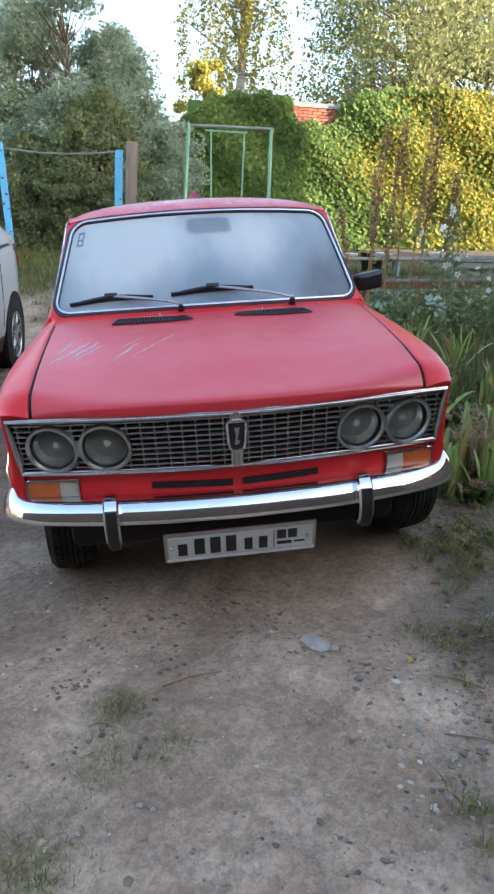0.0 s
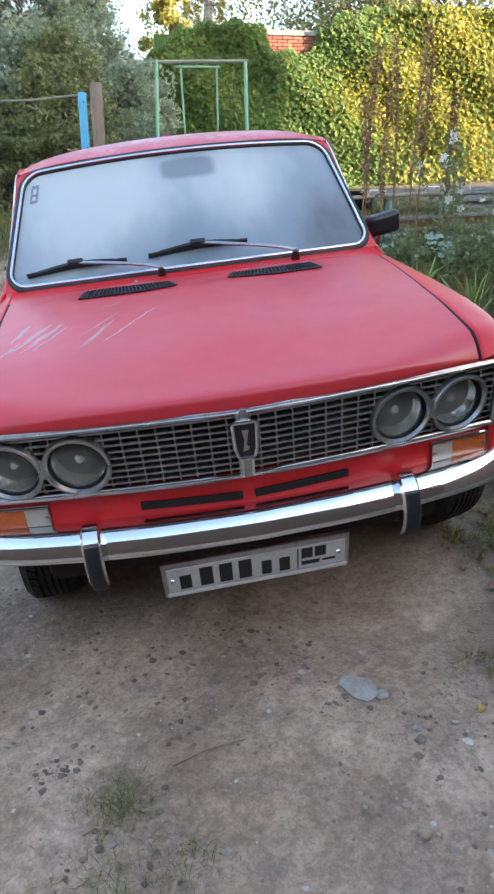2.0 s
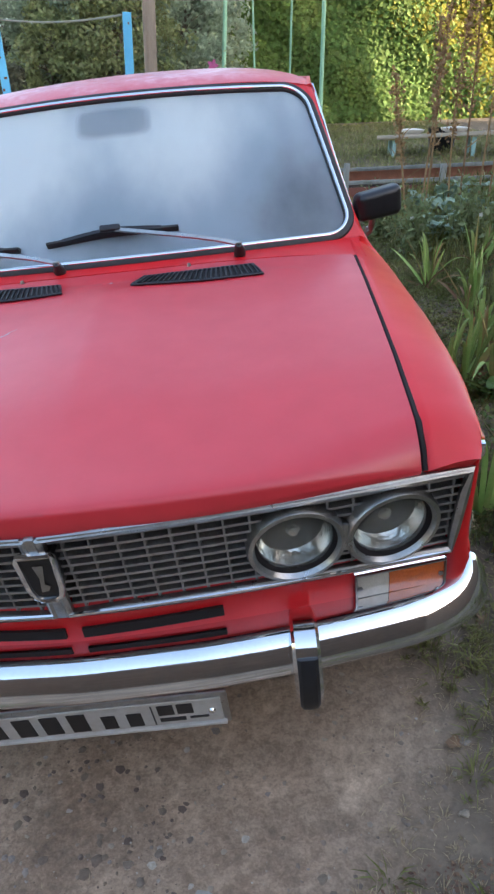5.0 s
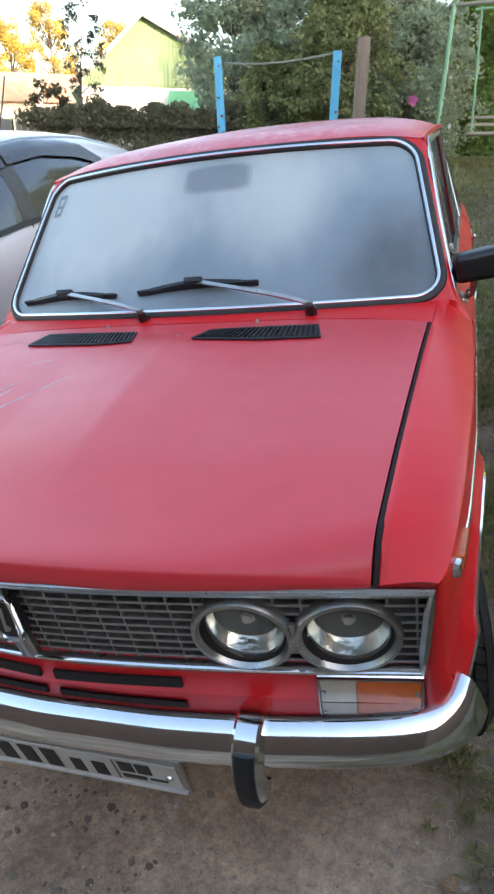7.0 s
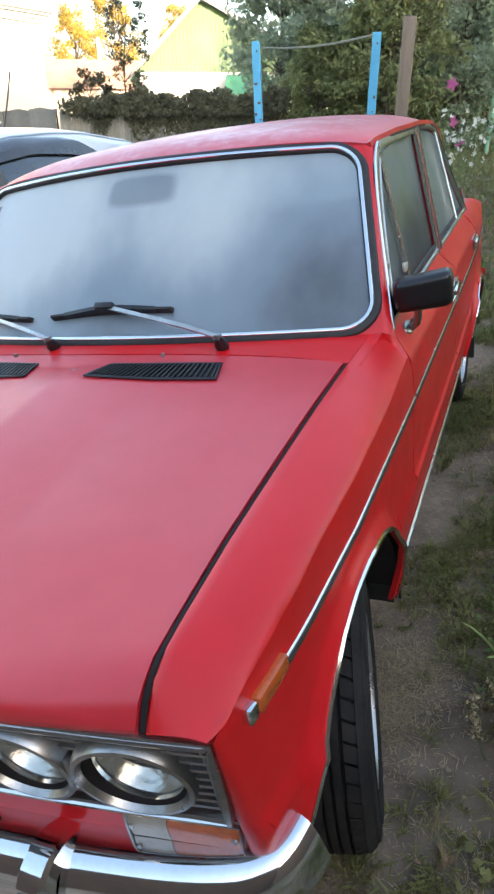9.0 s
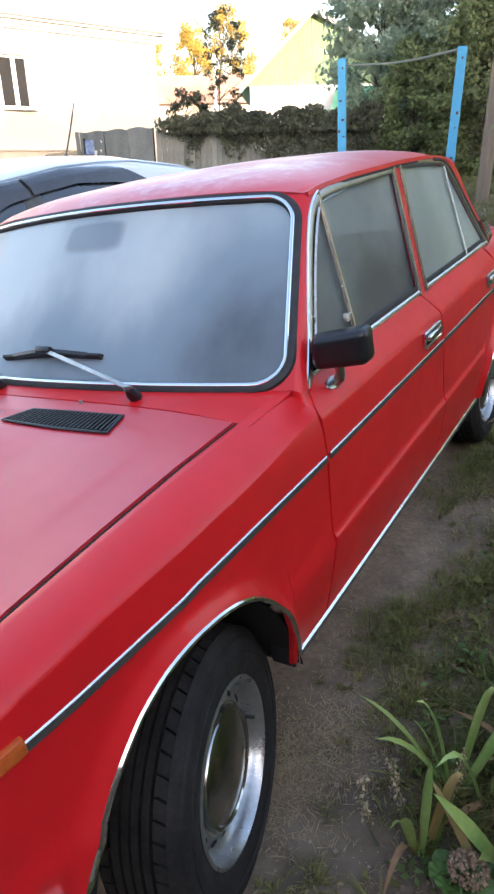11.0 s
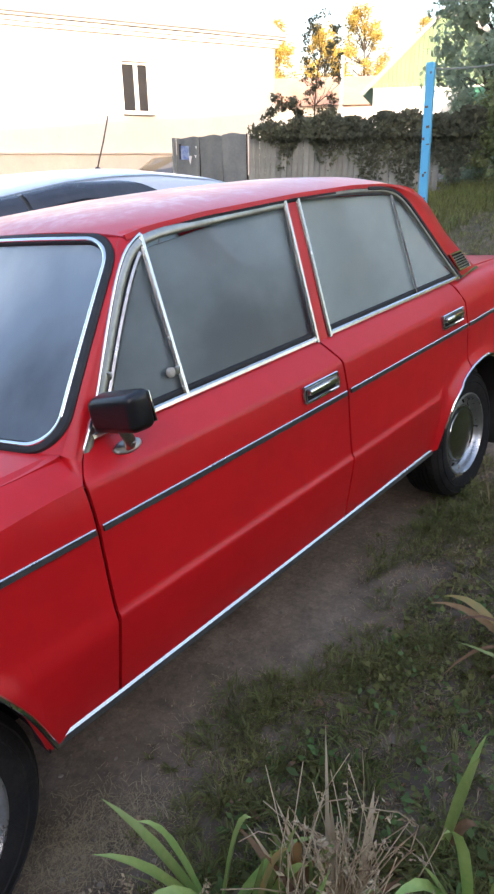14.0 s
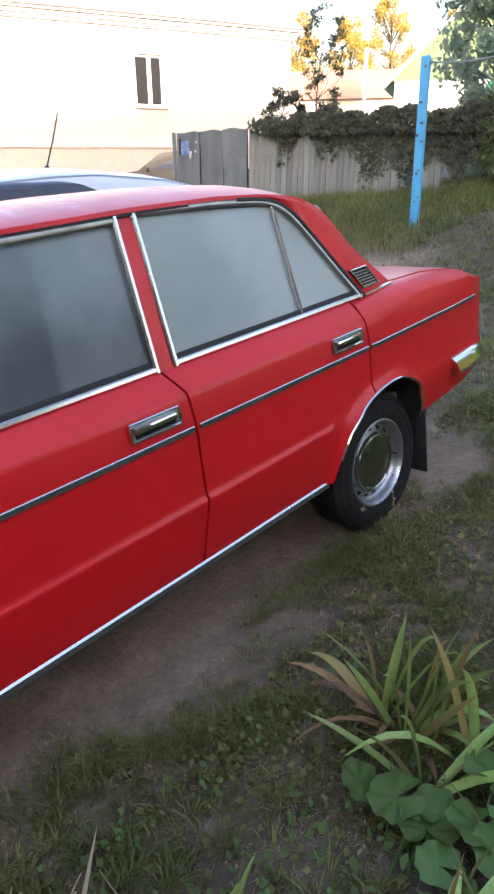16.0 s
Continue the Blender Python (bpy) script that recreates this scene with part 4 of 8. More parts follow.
# head lamps
def head_lamp(x):
    yf = front_y(x, LAMP_Z) + 0.002
    base = Matrix.Translation((x, yf, LAMP_Z)) @ pose(0, 0, 0, 101, 0, (6 if abs(x) < 0.5 else 11) * (1 if x > 0 else -1))
    R_ = 0.084
    lamp = mesh("head_lamp", lathe([(R_ - 0.012, 0.004), (R_ - 0.007, 0.015), (R_, 0.014), (R_ + 0.003, 0.006), (R_ + 0.003, -0.03)], 48, base), M_DULL, car, "round headlamp in a metal bezel")
    inner = Matrix.Translation((x, yf, LAMP_Z)) @ pose(0, 0, 0, 93, 0, (4 if abs(x) < 0.5 else 8) * (1 if x > 0 else -1)) @ Matrix.Translation((0, 0, 0.004))
    mesh("bucket", lathe([(R_ - 0.012, 0.006), (R_ - 0.016, -0.03), (R_ - 0.016, -0.05)], 40, base), M_GAP, lamp)
    r = R_ - 0.017
    mesh("reflector", lathe([(r, -0.024), (r * 0.85, -0.043), (r * 0.55, -0.064), (0.016, -0.078), (0.014, -0.058), (0.0, -0.056)], 40, inner), M_REFL, lamp)
    V, F = lathe([(r * q, -0.020 + 0.017 * (1 - q * q)) for q in np.linspace(1, 0.02, 18)], 72, Matrix.Identity(4))
    V = [inner @ Vector((v[0], v[1], v[2] + 0.0014 * math.sin(v[0] * 520) * (1 if v[1] < 0.3 * r else 0.3))) for v in V]
    mesh("lens", (V, F), M_GLASS, lamp, "ribbed clear lens").visible_shadow = False
    mesh("bulb_cap", lathe([(0.013, -0.060), (0.013, -0.038), (0.009, -0.033), (0, -0.032)], 20, inner), M_CHROME, lamp)
    mesh("lens_rim", lathe([(r + 0.004, -0.024), (r + 0.005, -0.015), (r, -0.014), (r - 0.001, -0.020)], 48, inner), M_CHROME, lamp)
    return lamp


for x in (*LAMPS, *(-c for c in LAMPS)):
    head_lamp(x)
for s in (1, -1):
    mesh("lamp_bridge", box((s * 0.5035, front_y(0.5, 0.70) - 0.004, 0.700), (0.014, 0.02, 0.055), 0.004), M_DULL, car)

# front indicators
for s in (1, -1):
    def yf(x):
        return -0.476 + 0.026 * (x - 0.53) / 0.17
    def lens(a, b):
        return shell(grid(np.linspace(a, b, 6), np.linspace(0.516, 0.566, 4), lambda x, z: (s * x, yf(x) - 0.014 + 0.03 * ((z - 0.541) / 0.05) ** 2 * 0.3, z)), 0.03, lambda v: (0, 1, 0))
    ind = mesh("indicator", shell(grid(np.linspace(0.526, 0.702, 8), [0.510, 0.572], lambda x, z: (s * x, yf(x) - 0.004, z)), 0.03, lambda v: (0, 1, 0)), M_DULL, car, "front indicator, half amber and half clear")
    rim_i = [(0.527, 0.511), (0.58, 0.511), (0.64, 0.511), (0.701, 0.511), (0.701, 0.541), (0.701, 0.571), (0.64, 0.571), (0.58, 0.571), (0.527, 0.571), (0.527, 0.541)]
    mesh("indicator_rim", sweep([(s * x, yf(x) - 0.012, z) for x, z in rim_i], ring(6, 0.0030, 0.005), (0, -1, 0), closed=True), M_DULL, ind, "dull metal rim")
    mesh("clear_lens", lens(0.530, 0.590), M_CLEARLENS, ind)
    mesh("amber_lens", lens(0.591, 0.698), M_AMBER, ind)
    mesh("indicator_lip", sweep([(s * x, yf(x) - 0.006, 0.573) for x in np.linspace(0.524, 0.704, 8)], ring(6, 0.006, 0.004), (0, 0, 1)), M_CHROME, ind)
    for x in (0.535, 0.692):
        mesh("screw", lathe([(0.005, 0), (0.004, 0.003), (0, 0.003)], 10, Matrix.Translation((s * x, yf(x) - 0.015, 0.541)) @ pose(0, 0, 0, 90, 0, 0)), M_DULL, ind)


# front bumper: chrome blade, its ends turned back round the fenders
def bumper_line(n=81):
    out = []
    for u in np.linspace(-1, 1, n):
        k = abs(u)
        x = math.copysign(float(interp(k, [(0, 0), (0.5, 0.42), (0.74, 0.64), (0.82, 0.710), (0.89, 0.758), (0.94, 0.788), (0.98, 0.801), (1.0, 0.802)])), u)
        y = float(interp(k, [(0, -0.612), (0.3, -0.602), (0.5, -0.583), (0.66, -0.557), (0.74, -0.540), (0.82, -0.516), (0.89, -0.486), (0.94, -0.458), (0.98, -0.422), (1.0, -0.402)]))
        out.append((x, y, 0.472 + 0.006 * k * k))
    return curve_pts(out, n)


# (height down, distance out): upper shelf, broad sloping face, lower lip turned under
blade = [(-0.039, -0.104), (-0.0405, -0.052), (-0.0385, -0.038), (-0.033, -0.0265), (-0.025, -0.0165), (-0.015, -0.0085), (-0.004, -0.002), (0.007, 0.0030), (0.016, 0.0062), (0.023, 0.0072), (0.029, 0.0055), (0.033, 0.000), (0.034, -0.009), (0.030, -0.015), (0.018, -0.010), (0.004, -0.022), (-0.018, -0.046), (-0.030, -0.104)]


def bumper_normal(p):
    k = max(0.0, (abs(p[0]) - 0.66) / 0.145)
    a = min(1.0, k) * radians(80)
    return (math.copysign(math.sin(a), p[0]), -math.cos(a), 0)


bl = [Vector(p) for p in bumper_line()]
bar = sweep(bl, blade[::-1], bumper_normal)
# the ends narrow upwards to a rounded tip
bar = [Vector((v[0], v[1], v[2] + 0.014 * float(smooth(0.735, 0.80, abs(v[0]))) * float(smooth(0.46, 0.425, v[2])) + 0.016 * float(smooth(0.70, 0.79, abs(v[0]))) * float(smooth(0.47, 0.52, v[2])))) for v in bar[0]], bar[1]
bump = mesh("front_bumper", bar, M_CHROME, car, "chromed steel front bumper with dull spots", angle=42)
for s in (1, -1):
    x = s * 0.420
    prof = [(0.508, -0.500), (0.527, -0.522), (0.534, -0.550), (0.529, -0.578), (0.510, -0.600), (0.482, -0.613), (0.445, -0.618), (0.405, -0.613), (0.376, -0.598), (0.366, -0.578)]
    cap = [(0.500, -0.605)] + prof[5:]
    over = mesh("overrider", sweep([(x, y, z) for z, y in curve_pts(prof, 22)], [(-0.024, -0.030), (-0.025, 0.0), (-0.019, 0.007), (0.019, 0.007), (0.025, 0.0), (0.024, -0.030)], lambda p: (0, min(-0.02, p[1] + 0.52), (p[2] - 0.46) * 0.75)), M_CHROME, bump)
    mesh("rubber_buffer", sweep([(x, y, z) for z, y in curve_pts(cap, 20)], [(-0.0185, 0.0), (-0.0185, 0.010), (-0.013, 0.0155), (0.0, 0.017), (0.013, 0.0155), (0.0185, 0.010), (0.0185, 0.0)], lambda p: (0, min(-0.02, p[1] + 0.52), (p[2] - 0.46) * 0.75)), M_BUFFER, over, "black rubber buffer")

# number plate: its writing as plain bars
PL = Matrix.Translation((-0.002, -0.549, 0.322)) @ pose(0, 0, 0, 13, 0.2, 1.0)


def on_plate(name, x0, x1, z0, z1, y, d, m, parent, label=""):
    return mesh(name, box(((x0 + x1) / 2, y, (z0 + z1) / 2), (x1 - x0, d, z1 - z0), min(0.0012, d / 3)), m, parent, label, flat=True)


plate = mesh("number_plate", box((0, 0, 0), (0.526, 0.008, 0.125), 0.003), M_DULL, car, "white number plate in a pale frame", flat=True)
plate.matrix_local = PL
on_plate("plate_face", -0.250, 0.250, -0.042, 0.046, -0.006, 0.004, M_PLATE, plate)
on_plate("plate_ledge", -0.255, 0.255, -0.058, -0.048, -0.007, 0.008, M_PLATE, plate)
for x0, x1, z0, z1 in ((-0.222, -0.180, -0.034, 0.018), (-0.166, -0.120, -0.034, 0.036), (-0.112, -0.066, -0.034, 0.036), (-0.058, -0.012, -0.034, 0.036), (0.006, 0.044, -0.034, 0.018), (0.056, 0.096, -0.034, 0.018)):
    on_plate("plate_bar", x0 + 0.005, x1 - 0.005, z0, z1, -0.0085, 0.002, M_INK, plate)
for x0, x1, z0, z1 in ((0.112, 0.115, -0.036, 0.040), (0.124, 0.156, 0.000, 0.038), (0.162, 0.194, 0.000, 0.038), (0.124, 0.176, -0.026, -0.012), (0.184, 0.222, -0.022, -0.014)):
    on_plate("plate_bar", x0, x1, z0, z1, -0.0085, 0.002, M_INK, plate)
for x in (-0.236, 0.230):
    mesh("plate_bolt", lathe([(0.008, 0), (0.006, 0.004), (0, 0.005)], 12, Matrix.Translation((x, -0.008, 0.002)) @ pose(0, 0, 0, 90, 0, 0)), M_CHROME, plate)

# hood air vents, washer jets
def on_hood(x, y, up=0.0):
    return Vector((x, y, hood_at(x, y) + up))


for s in (1, -1):
    c = [(0.090, 0.206), (0.112, 0.286), (0.400, 0.298), (0.420, 0.220)]
    def vp(u, v):
        a = Vector(c[0]) * (1 - u) + Vector(c[3]) * u
        b = Vector(c[1]) * (1 - u) + Vector(c[2]) * u
        p = a * (1 - v) + b * v
        return s * p.x, p.y
    vent = mesh("hood_vent", grid(np.linspace(0, 1, 12), np.linspace(0, 1, 4), lambda u, v: on_hood(*vp(u, v), 0.0025)), M_GAP, car, "black slatted air vent")
    rim = [on_hood(*vp(u, v), 0.004) for u, v in [(u, 0) for u in np.linspace(0, 1, 10)] + [(1, 0.5)] + [(u, 1) for u in np.linspace(1, 0, 10)] + [(0, 0.5)]]
    mesh("vent_rim", sweep(rim, ring(6, 0.004, 0.003), (0, 0, 1), closed=True), M_PLASTIC, vent)
    for i in range(24):
        u = (i + 0.7) / 24.4
        p, q = on_hood(*vp(u, 0.05), 0.004), on_hood(*vp(u + 0.012, 0.95), 0.004)
        mesh("slat", sweep([p, (p + q) / 2, q], [(-0.0028, -0.003), (0.0028, -0.003), (0.0018, 0.0032), (-0.0018, 0.0032)], (0, 0, 1)), M_PLASTIC, vent)
    jet = mesh("washer_jet", lathe([(0.006, 0), (0.005, 0.004), (0.004, 0.008), (0.0, 0.009)], 12, Matrix.Translation(on_hood(s * 0.228 if s > 0 else -0.225, 0.338, 0.0))), M_DULL, car)

# wipers, resting low on the glass, both swept the same way
def wiper(px, blade_c, half, tilt):
    piv = Vector((px, 0.380, 0.992))
    w = mesh("wiper", lathe([(0.016, -0.014), (0.016, 0.006), (0.012, 0.014), (0.010, 0.026), (0.004, 0.030), (0, 0.030)], 16, Matrix.Translation(piv) @ pose(0, 0, 0, 35, 0, 0)), M_PLASTIC, car, "chrome-armed windscreen wiper with a black blade")
    c = screen(*blade_c) + SCREEN_N * 0.030
    head = piv + Vector((0, -0.012, 0.022))
    mid = (head * 0.62 + c * 0.38) + SCREEN_N * 0.012
    mesh("wiper_arm", sweep(curve_pts([head, head * 0.9 + c * 0.1 + SCREEN_N * 0.012, mid, c], 12), [(-0.006, -0.002), (0.006, -0.002), (0.005, 0.004), (-0.005, 0.004)], SCREEN_N), M_DULL, w)
    mesh("arm_knuckle", box(head, (0.020, 0.016, 0.014), 0.005), M_DULL, w)
    ends = []
    for k in (-1, -0.5, 0, 0.5, 1):
        s, v = blade_c[0] + k * half, blade_c[1] + k * tilt - 0.02 * abs(k)
        ends.append(screen(s, v))
    mesh("wiper_blade", sweep(curve_pts([e + SCREEN_N * 0.010 for e in ends], 14), [(-0.007, -0.007), (0.007, -0.007), (0.003, 0.010), (-0.003, 0.010)], SCREEN_N), M_BLACK, w)
    mesh("blade_bridge", sweep(curve_pts([ends[0] * 0.5 + ends[1] * 0.5 + SCREEN_N * 0.016, ends[2] + SCREEN_N * 0.032, ends[3] * 0.5 + ends[4] * 0.5 + SCREEN_N * 0.016], 10), [(-0.007, -0.010), (0.007, -0.010), (0.005, 0.004), (-0.005, 0.004)], SCREEN_N), M_PLASTIC, w)
    mesh("blade_clip", box(ends[2] + SCREEN_N * 0.034, (0.058, 0.016, 0.018), 0.005, pose(0, 0, 0, -42, 0, 0)), M_PLASTIC, w)


wiper(0.366, (0.025, 0.165), 0.265, 0.012)
wiper(-0.130, (-0.620, 0.135), 0.265, 0.012)

# inside: a dark cabin, the mirror behind the glass, seats and wheel
M_CARD = mat("grey_cabin_trim", (0.40, 0.40, 0.39), (0.32, 0.32, 0.31), 5, 0.9)
mesh("cabin_floor", box((0, 1.5, 0.50), (1.36, 2.3, 0.04)), M_CARD, car)
for sd in (1, -1):
    for y0, y1 in ((0.56, 1.45), (1.50, 2.32)):
        mesh("door_card", box((sd * 0.695, (y0 + y1) / 2, 0.735), (0.02, y1 - y0, 0.44), 0.006), M_CARD, car)
mesh("parcel_shelf", box((0, 2.42, 0.955), (1.24, 0.36, 0.02), 0.004), M_CARD, car)
mesh("cabin_mirror", box((0.045, 0.785, 1.316), (0.20, 0.03, 0.066), 0.014, pose(0, 0, 0, -20, 0, 0)), M_PLASTIC, car)
M_LINING = mat("pale_cabin_lining", (0.62, 0.62, 0.60), (0.52, 0.52, 0.50), 6, 0.9)
mesh("headlining", grid(np.linspace(-0.97, 0.97, 9), np.linspace(0.03, 0.97, 9), lambda a, b: roof_pt(a, b) + Vector((0, 0, -0.02))), M_LINING, car)
# dark see-through sheets added on the glass for the mirror's dim silhouette
M_PATCH = clear(mat("mirror_dimming_tint", (0.07, 0.11, 0.17), (0.10, 0.14, 0.20), 8, 0.3, coat=1.0, coat_rough=0.05), 0.90)
for k in range(3):
    hw, hv_ = 0.178 - 0.014 * k, 0.098 - 0.012 * k
    ring_ = [(0.052 + hw * math.copysign(abs(math.cos(a)) ** 0.45, math.cos(a)), 0.825 + hv_ * math.copysign(abs(math.sin(a)) ** 0.45, math.sin(a))) for a in np.linspace(0, 2 * math.pi, 40, endpoint=False)]
    P = [screen(0.052, 0.825) + SCREEN_N * (0.0015 + 0.0015 * k)] + [screen(a, b) + SCREEN_N * (0.0015 + 0.0015 * k) for a, b in ring_]
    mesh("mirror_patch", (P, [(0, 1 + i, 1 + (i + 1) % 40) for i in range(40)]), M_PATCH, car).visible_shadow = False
mesh("dashboard", box((0, 0.62, 0.90), (1.30, 0.26, 0.12), 0.04), M_PLASTIC, car)
M_SEAT = mat("grey_seat_cloth", (0.30, 0.28, 0.27), (0.24, 0.22, 0.21), 20, 0.9)
for s in (1, -1):
    mesh("front_seat", join(box((s * 0.33, 1.30, 0.62), (0.48, 0.5, 0.16), 0.05), box((s * 0.33, 1.56, 0.90), (0.48, 0.14, 0.52), 0.05)), M_SEAT, car)
mesh("rear_seat", join(box((0, 2.0, 0.62), (1.24, 0.45, 0.16), 0.05), box((0, 2.24, 0.88), (1.24, 0.14, 0.40), 0.05)), M_SEAT, car)
mesh("steering_wheel", sweep([Vector((0.34 + 0.19 * math.cos(a), 0.86 + 0.09 * math.sin(a), 0.98 + 0.17 * math.sin(a))) for a in np.linspace(0, 2 * math.pi, 28, endpoint=False)], ring(8, 0.012), (0, -0.88, 0.47), closed=True), M_PLASTIC, car)


# wheels
def wheel(x, y, side, steer=0.0, camber=0.0):
    w = empty("wheel", None)
    w.parent = car
    w.matrix_local = Matrix.Translation((x, y, 0.290 if steer == 0.0 else 0.330 if side > 0 else 0.306)) @ pose(0, 0, 0, 0, 0, steer) @ pose(0, 0, 0, 0, (90 - camber) * side, 0)
    I = Matrix.Identity(4)
    section = [(0.170, -0.074), (0.182, -0.084), (0.215, -0.093), (0.250, -0.090), (0.272, -0.080), (0.283, -0.068)]
    tyre = mesh("tyre", lathe(section + [(0.272, -0.064), (0.272, 0.064)] + [(r, -h) for r, h in section[::-1]], 72, I), M_TYRE, w)
    blocks = []
    for row, (h0, h1, n, depth) in enumerate(((-0.070, -0.044, 50, 0.0), (-0.038, -0.022, 1, 0), (-0.017, -0.002, 1, 0), (0.002, 0.017, 1, 0), (0.022, 0.038, 1, 0), (0.044, 0.070, 50, 0.0))):
        if n == 1:
            blocks.append(lathe([(0.268, h0), (0.286, h0 + 0.001), (0.286, h1 - 0.001), (0.268, h1)], 72, I))
        else:
            for i in range(n):
                a0, a1 = 2 * math.pi * i / n, 2 * math.pi * (i + 0.84) / n
                sk = 0.035 if row else -0.035
                pts = []
                for r, q in ((0.268, 0), (0.286, 1)):
                    for a, h in ((a0, h0), (a1, h0), (a1 + sk, h1), (a0 + sk, h1)):
                        rr = r - (0.006 if abs(h) > 0.06 else 0)
                        pts.append((rr * math.cos(a), rr * math.sin(a), h))
                blocks.append((pts, [(4, 5, 6, 7), (0, 1, 5, 4), (1, 2, 6, 5), (2, 3, 7, 6), (3, 0, 4, 7)]))
    mesh("tread", join(*blocks), M_TYRE, tyre, "worn black tread blocks")
    for r in (0.232, 0.262):
        mesh("sidewall_ridge", lathe([(r - 0.003, 0.0915 if r < 0.25 else 0.0855), (r, 0.0945 if r < 0.25 else 0.0890), (r + 0.003, 0.0905 if r < 0.25 else 0.084)], 60, I), M_TYRE, tyre)
    rim = mesh("rim", lathe([(0.182, 0.076), (0.183, 0.086), (0.176, 0.088), (0.170, 0.080), (0.166, 0.066), (0.164, 0.058), (0.159, 0.050), (0.153, 0.046), (0.148, 0.047), (0.126, 0.056), (0.118, 0.057), (0.0, 0.050)], 60, I), M_RIM, w, "grey steel rim with small oval holes")
    for i in range(16):
        a = 2 * math.pi * i / 16
        q = Matrix.Rotation(a, 4, "Z") @ Matrix.Translation((0.1415, 0, 0.0492)) @ pose(0, 0, 0, 0, 22, 0)
        mesh("rim_hole", ([q @ Vector((0.0088 * math.cos(t), 0.0135 * math.sin(t), 0.0022)) for t in np.linspace(0, 2 * math.pi, 12, endpoint=False)], [tuple(range(12))]), M_GAP, rim, flat=True)
    mesh("hub_cap", lathe([(0.122, 0.048), (0.1225, 0.062), (0.118, 0.070), (0.110, 0.0725), (0.106, 0.069), (0.100, 0.070), (0.070, 0.076), (0.035, 0.080), (0.0, 0.081)], 48, I), M_CAP, w, "domed chrome hub cap")
    mesh("hub_ring", lathe([(0.129, 0.050), (0.128, 0.058), (0.124, 0.058), (0.123, 0.048)], 48, I), M_CHROME, w)
    mesh("valve", lathe([(0.004, 0.04), (0.004, 0.075), (0, 0.076)], 8, Matrix.Translation((0.02, 0.150, 0))), M_BLACK, w)
    return w


for y in (0.0, 2.424):
    for s in (1, -1):
        wheel((0.685 if s > 0 else -0.662) if y == 0.0 else s * 0.640, y, s, (13.8 if s > 0 else 9.0) if y == 0.0 else 0.0, 1.6 if y == 0.0 else 0.0)
both("splash_guard", box((0.736, 0.297, 0.435), (0.062, 0.006, 0.150), 0.002), M_BLACK)
both("mud_flap", box((0.655, 2.745, 0.27), (0.20, 0.012, 0.30), 0.004), M_BLACK)

# door mirror
def mirror_shape(c, s, bevel, m):
    """A housing whose top falls towards the car, flat at the glass and rounded at the front."""
    bm = bmesh.new()
    bmesh.ops.create_cube(bm, size=1)
    for v in bm.verts:
        near, front, upper = v.co.x < 0, v.co.y < 0, v.co.z > 0
        v.co = Vector((v.co.x * s[0] * (0.88 if front else 1.0) + (0.006 if upper else 0.0), v.co.y * s[1], v.co.z * s[2] * (0.84 if near and upper else 1.0) * (0.90 if front else 1.0)))
    bmesh.ops.bevel(bm, geom=list(bm.edges), offset=bevel, segments=5, affect="EDGES", profile=0.55)
    for v in bm.verts:
        v.co = m @ v.co + Vector(c)
    bm.verts.index_update()
    return from_bm(bm)


mir = mesh("door_mirror", mirror_shape((0.791, 0.642, 1.034), (0.150, 0.064, 0.092), 0.021, pose(0, 0, 0, 0, -5, 10)), M_PLASTIC, car, "black plastic door mirror on a metal stalk")
mesh("mirror_glass", box((0.796, 0.676, 1.035), (0.122, 0.004, 0.068), 0.001, pose(0, 0, 0, 0, -5, 10)), M_CHROME, mir)
mesh("mirror_stalk", sweep(curve_pts([(0.762, 0.672, 0.938), (0.776, 0.668, 0.952), (0.781, 0.655, 0.980), (0.778, 0.648, 1.0)], 10), ring(10, 0.010, 0.014), (0, 1, 0)), M_DULL, mir)
mesh("mirror_ball", lathe([(0.0, -0.014), (0.010, -0.010), (0.0145, 0.0), (0.010, 0.010), (0.0, 0.014)], 14, Matrix.Translation((0.771, 0.668, 0.951))), M_DULL, mir)
mesh("mirror_foot", lathe([(0.0, 0.012), (0.010, 0.012), (0.016, 0.008), (0.0185, 0.0), (0.0185, -0.006)], 24, Matrix.Translation((0.749, 0.672, 0.934)) @ pose(0, 0, 0, 0, 52, 0) @ Matrix.Diagonal((1.0, 2.3, 1.0, 1.0))), M_BAND, mir)
mesh("foot_gasket", lathe([(0.021, 0.002), (0.0215, -0.004), (0.0215, -0.008)], 24, Matrix.Translation((0.748, 0.672, 0.933)) @ pose(0, 0, 0, 0, 52, 0) @ Matrix.Diagonal((1.0, 2.2, 1.0, 1.0))), M_BLACK, mir)

# door handles
for y in (1.343, 2.193):
    for s in (1, -1):
        x = side_x(y, 0.86)
        h = mesh("door_handle", shell(grid(np.linspace(y - 0.082, y + 0.082, 12), np.linspace(0.838, 0.884, 5), lambda yy, z: (s * (side_x(yy, z) + 0.006), yy, z)), 0.012, lambda v: (-s, 0, 0)), M_DULL, car, "chrome recessed door handle")
        mesh("handle_grip", box((s * (x + 0.016), y - 0.004, 0.868), (0.014, 0.140, 0.018), 0.005), M_CHROME, h)
        mesh("handle_recess", box((s * (x + 0.004), y, 0.850), (0.008, 0.138, 0.016), 0.003), M_GAP, h)
        mesh("handle_rim", sweep([(s * (side_x(yy, z) + 0.008), yy, z) for yy, z in ((y - 0.08, 0.838), (y, 0.838), (y + 0.08, 0.838), (y + 0.084, 0.86), (y + 0.08, 0.884), (y, 0.884), (y - 0.08, 0.884), (y - 0.084, 0.86))], ring(6, 0.004), (s, 0, 0), closed=True), M_CHROME, h)

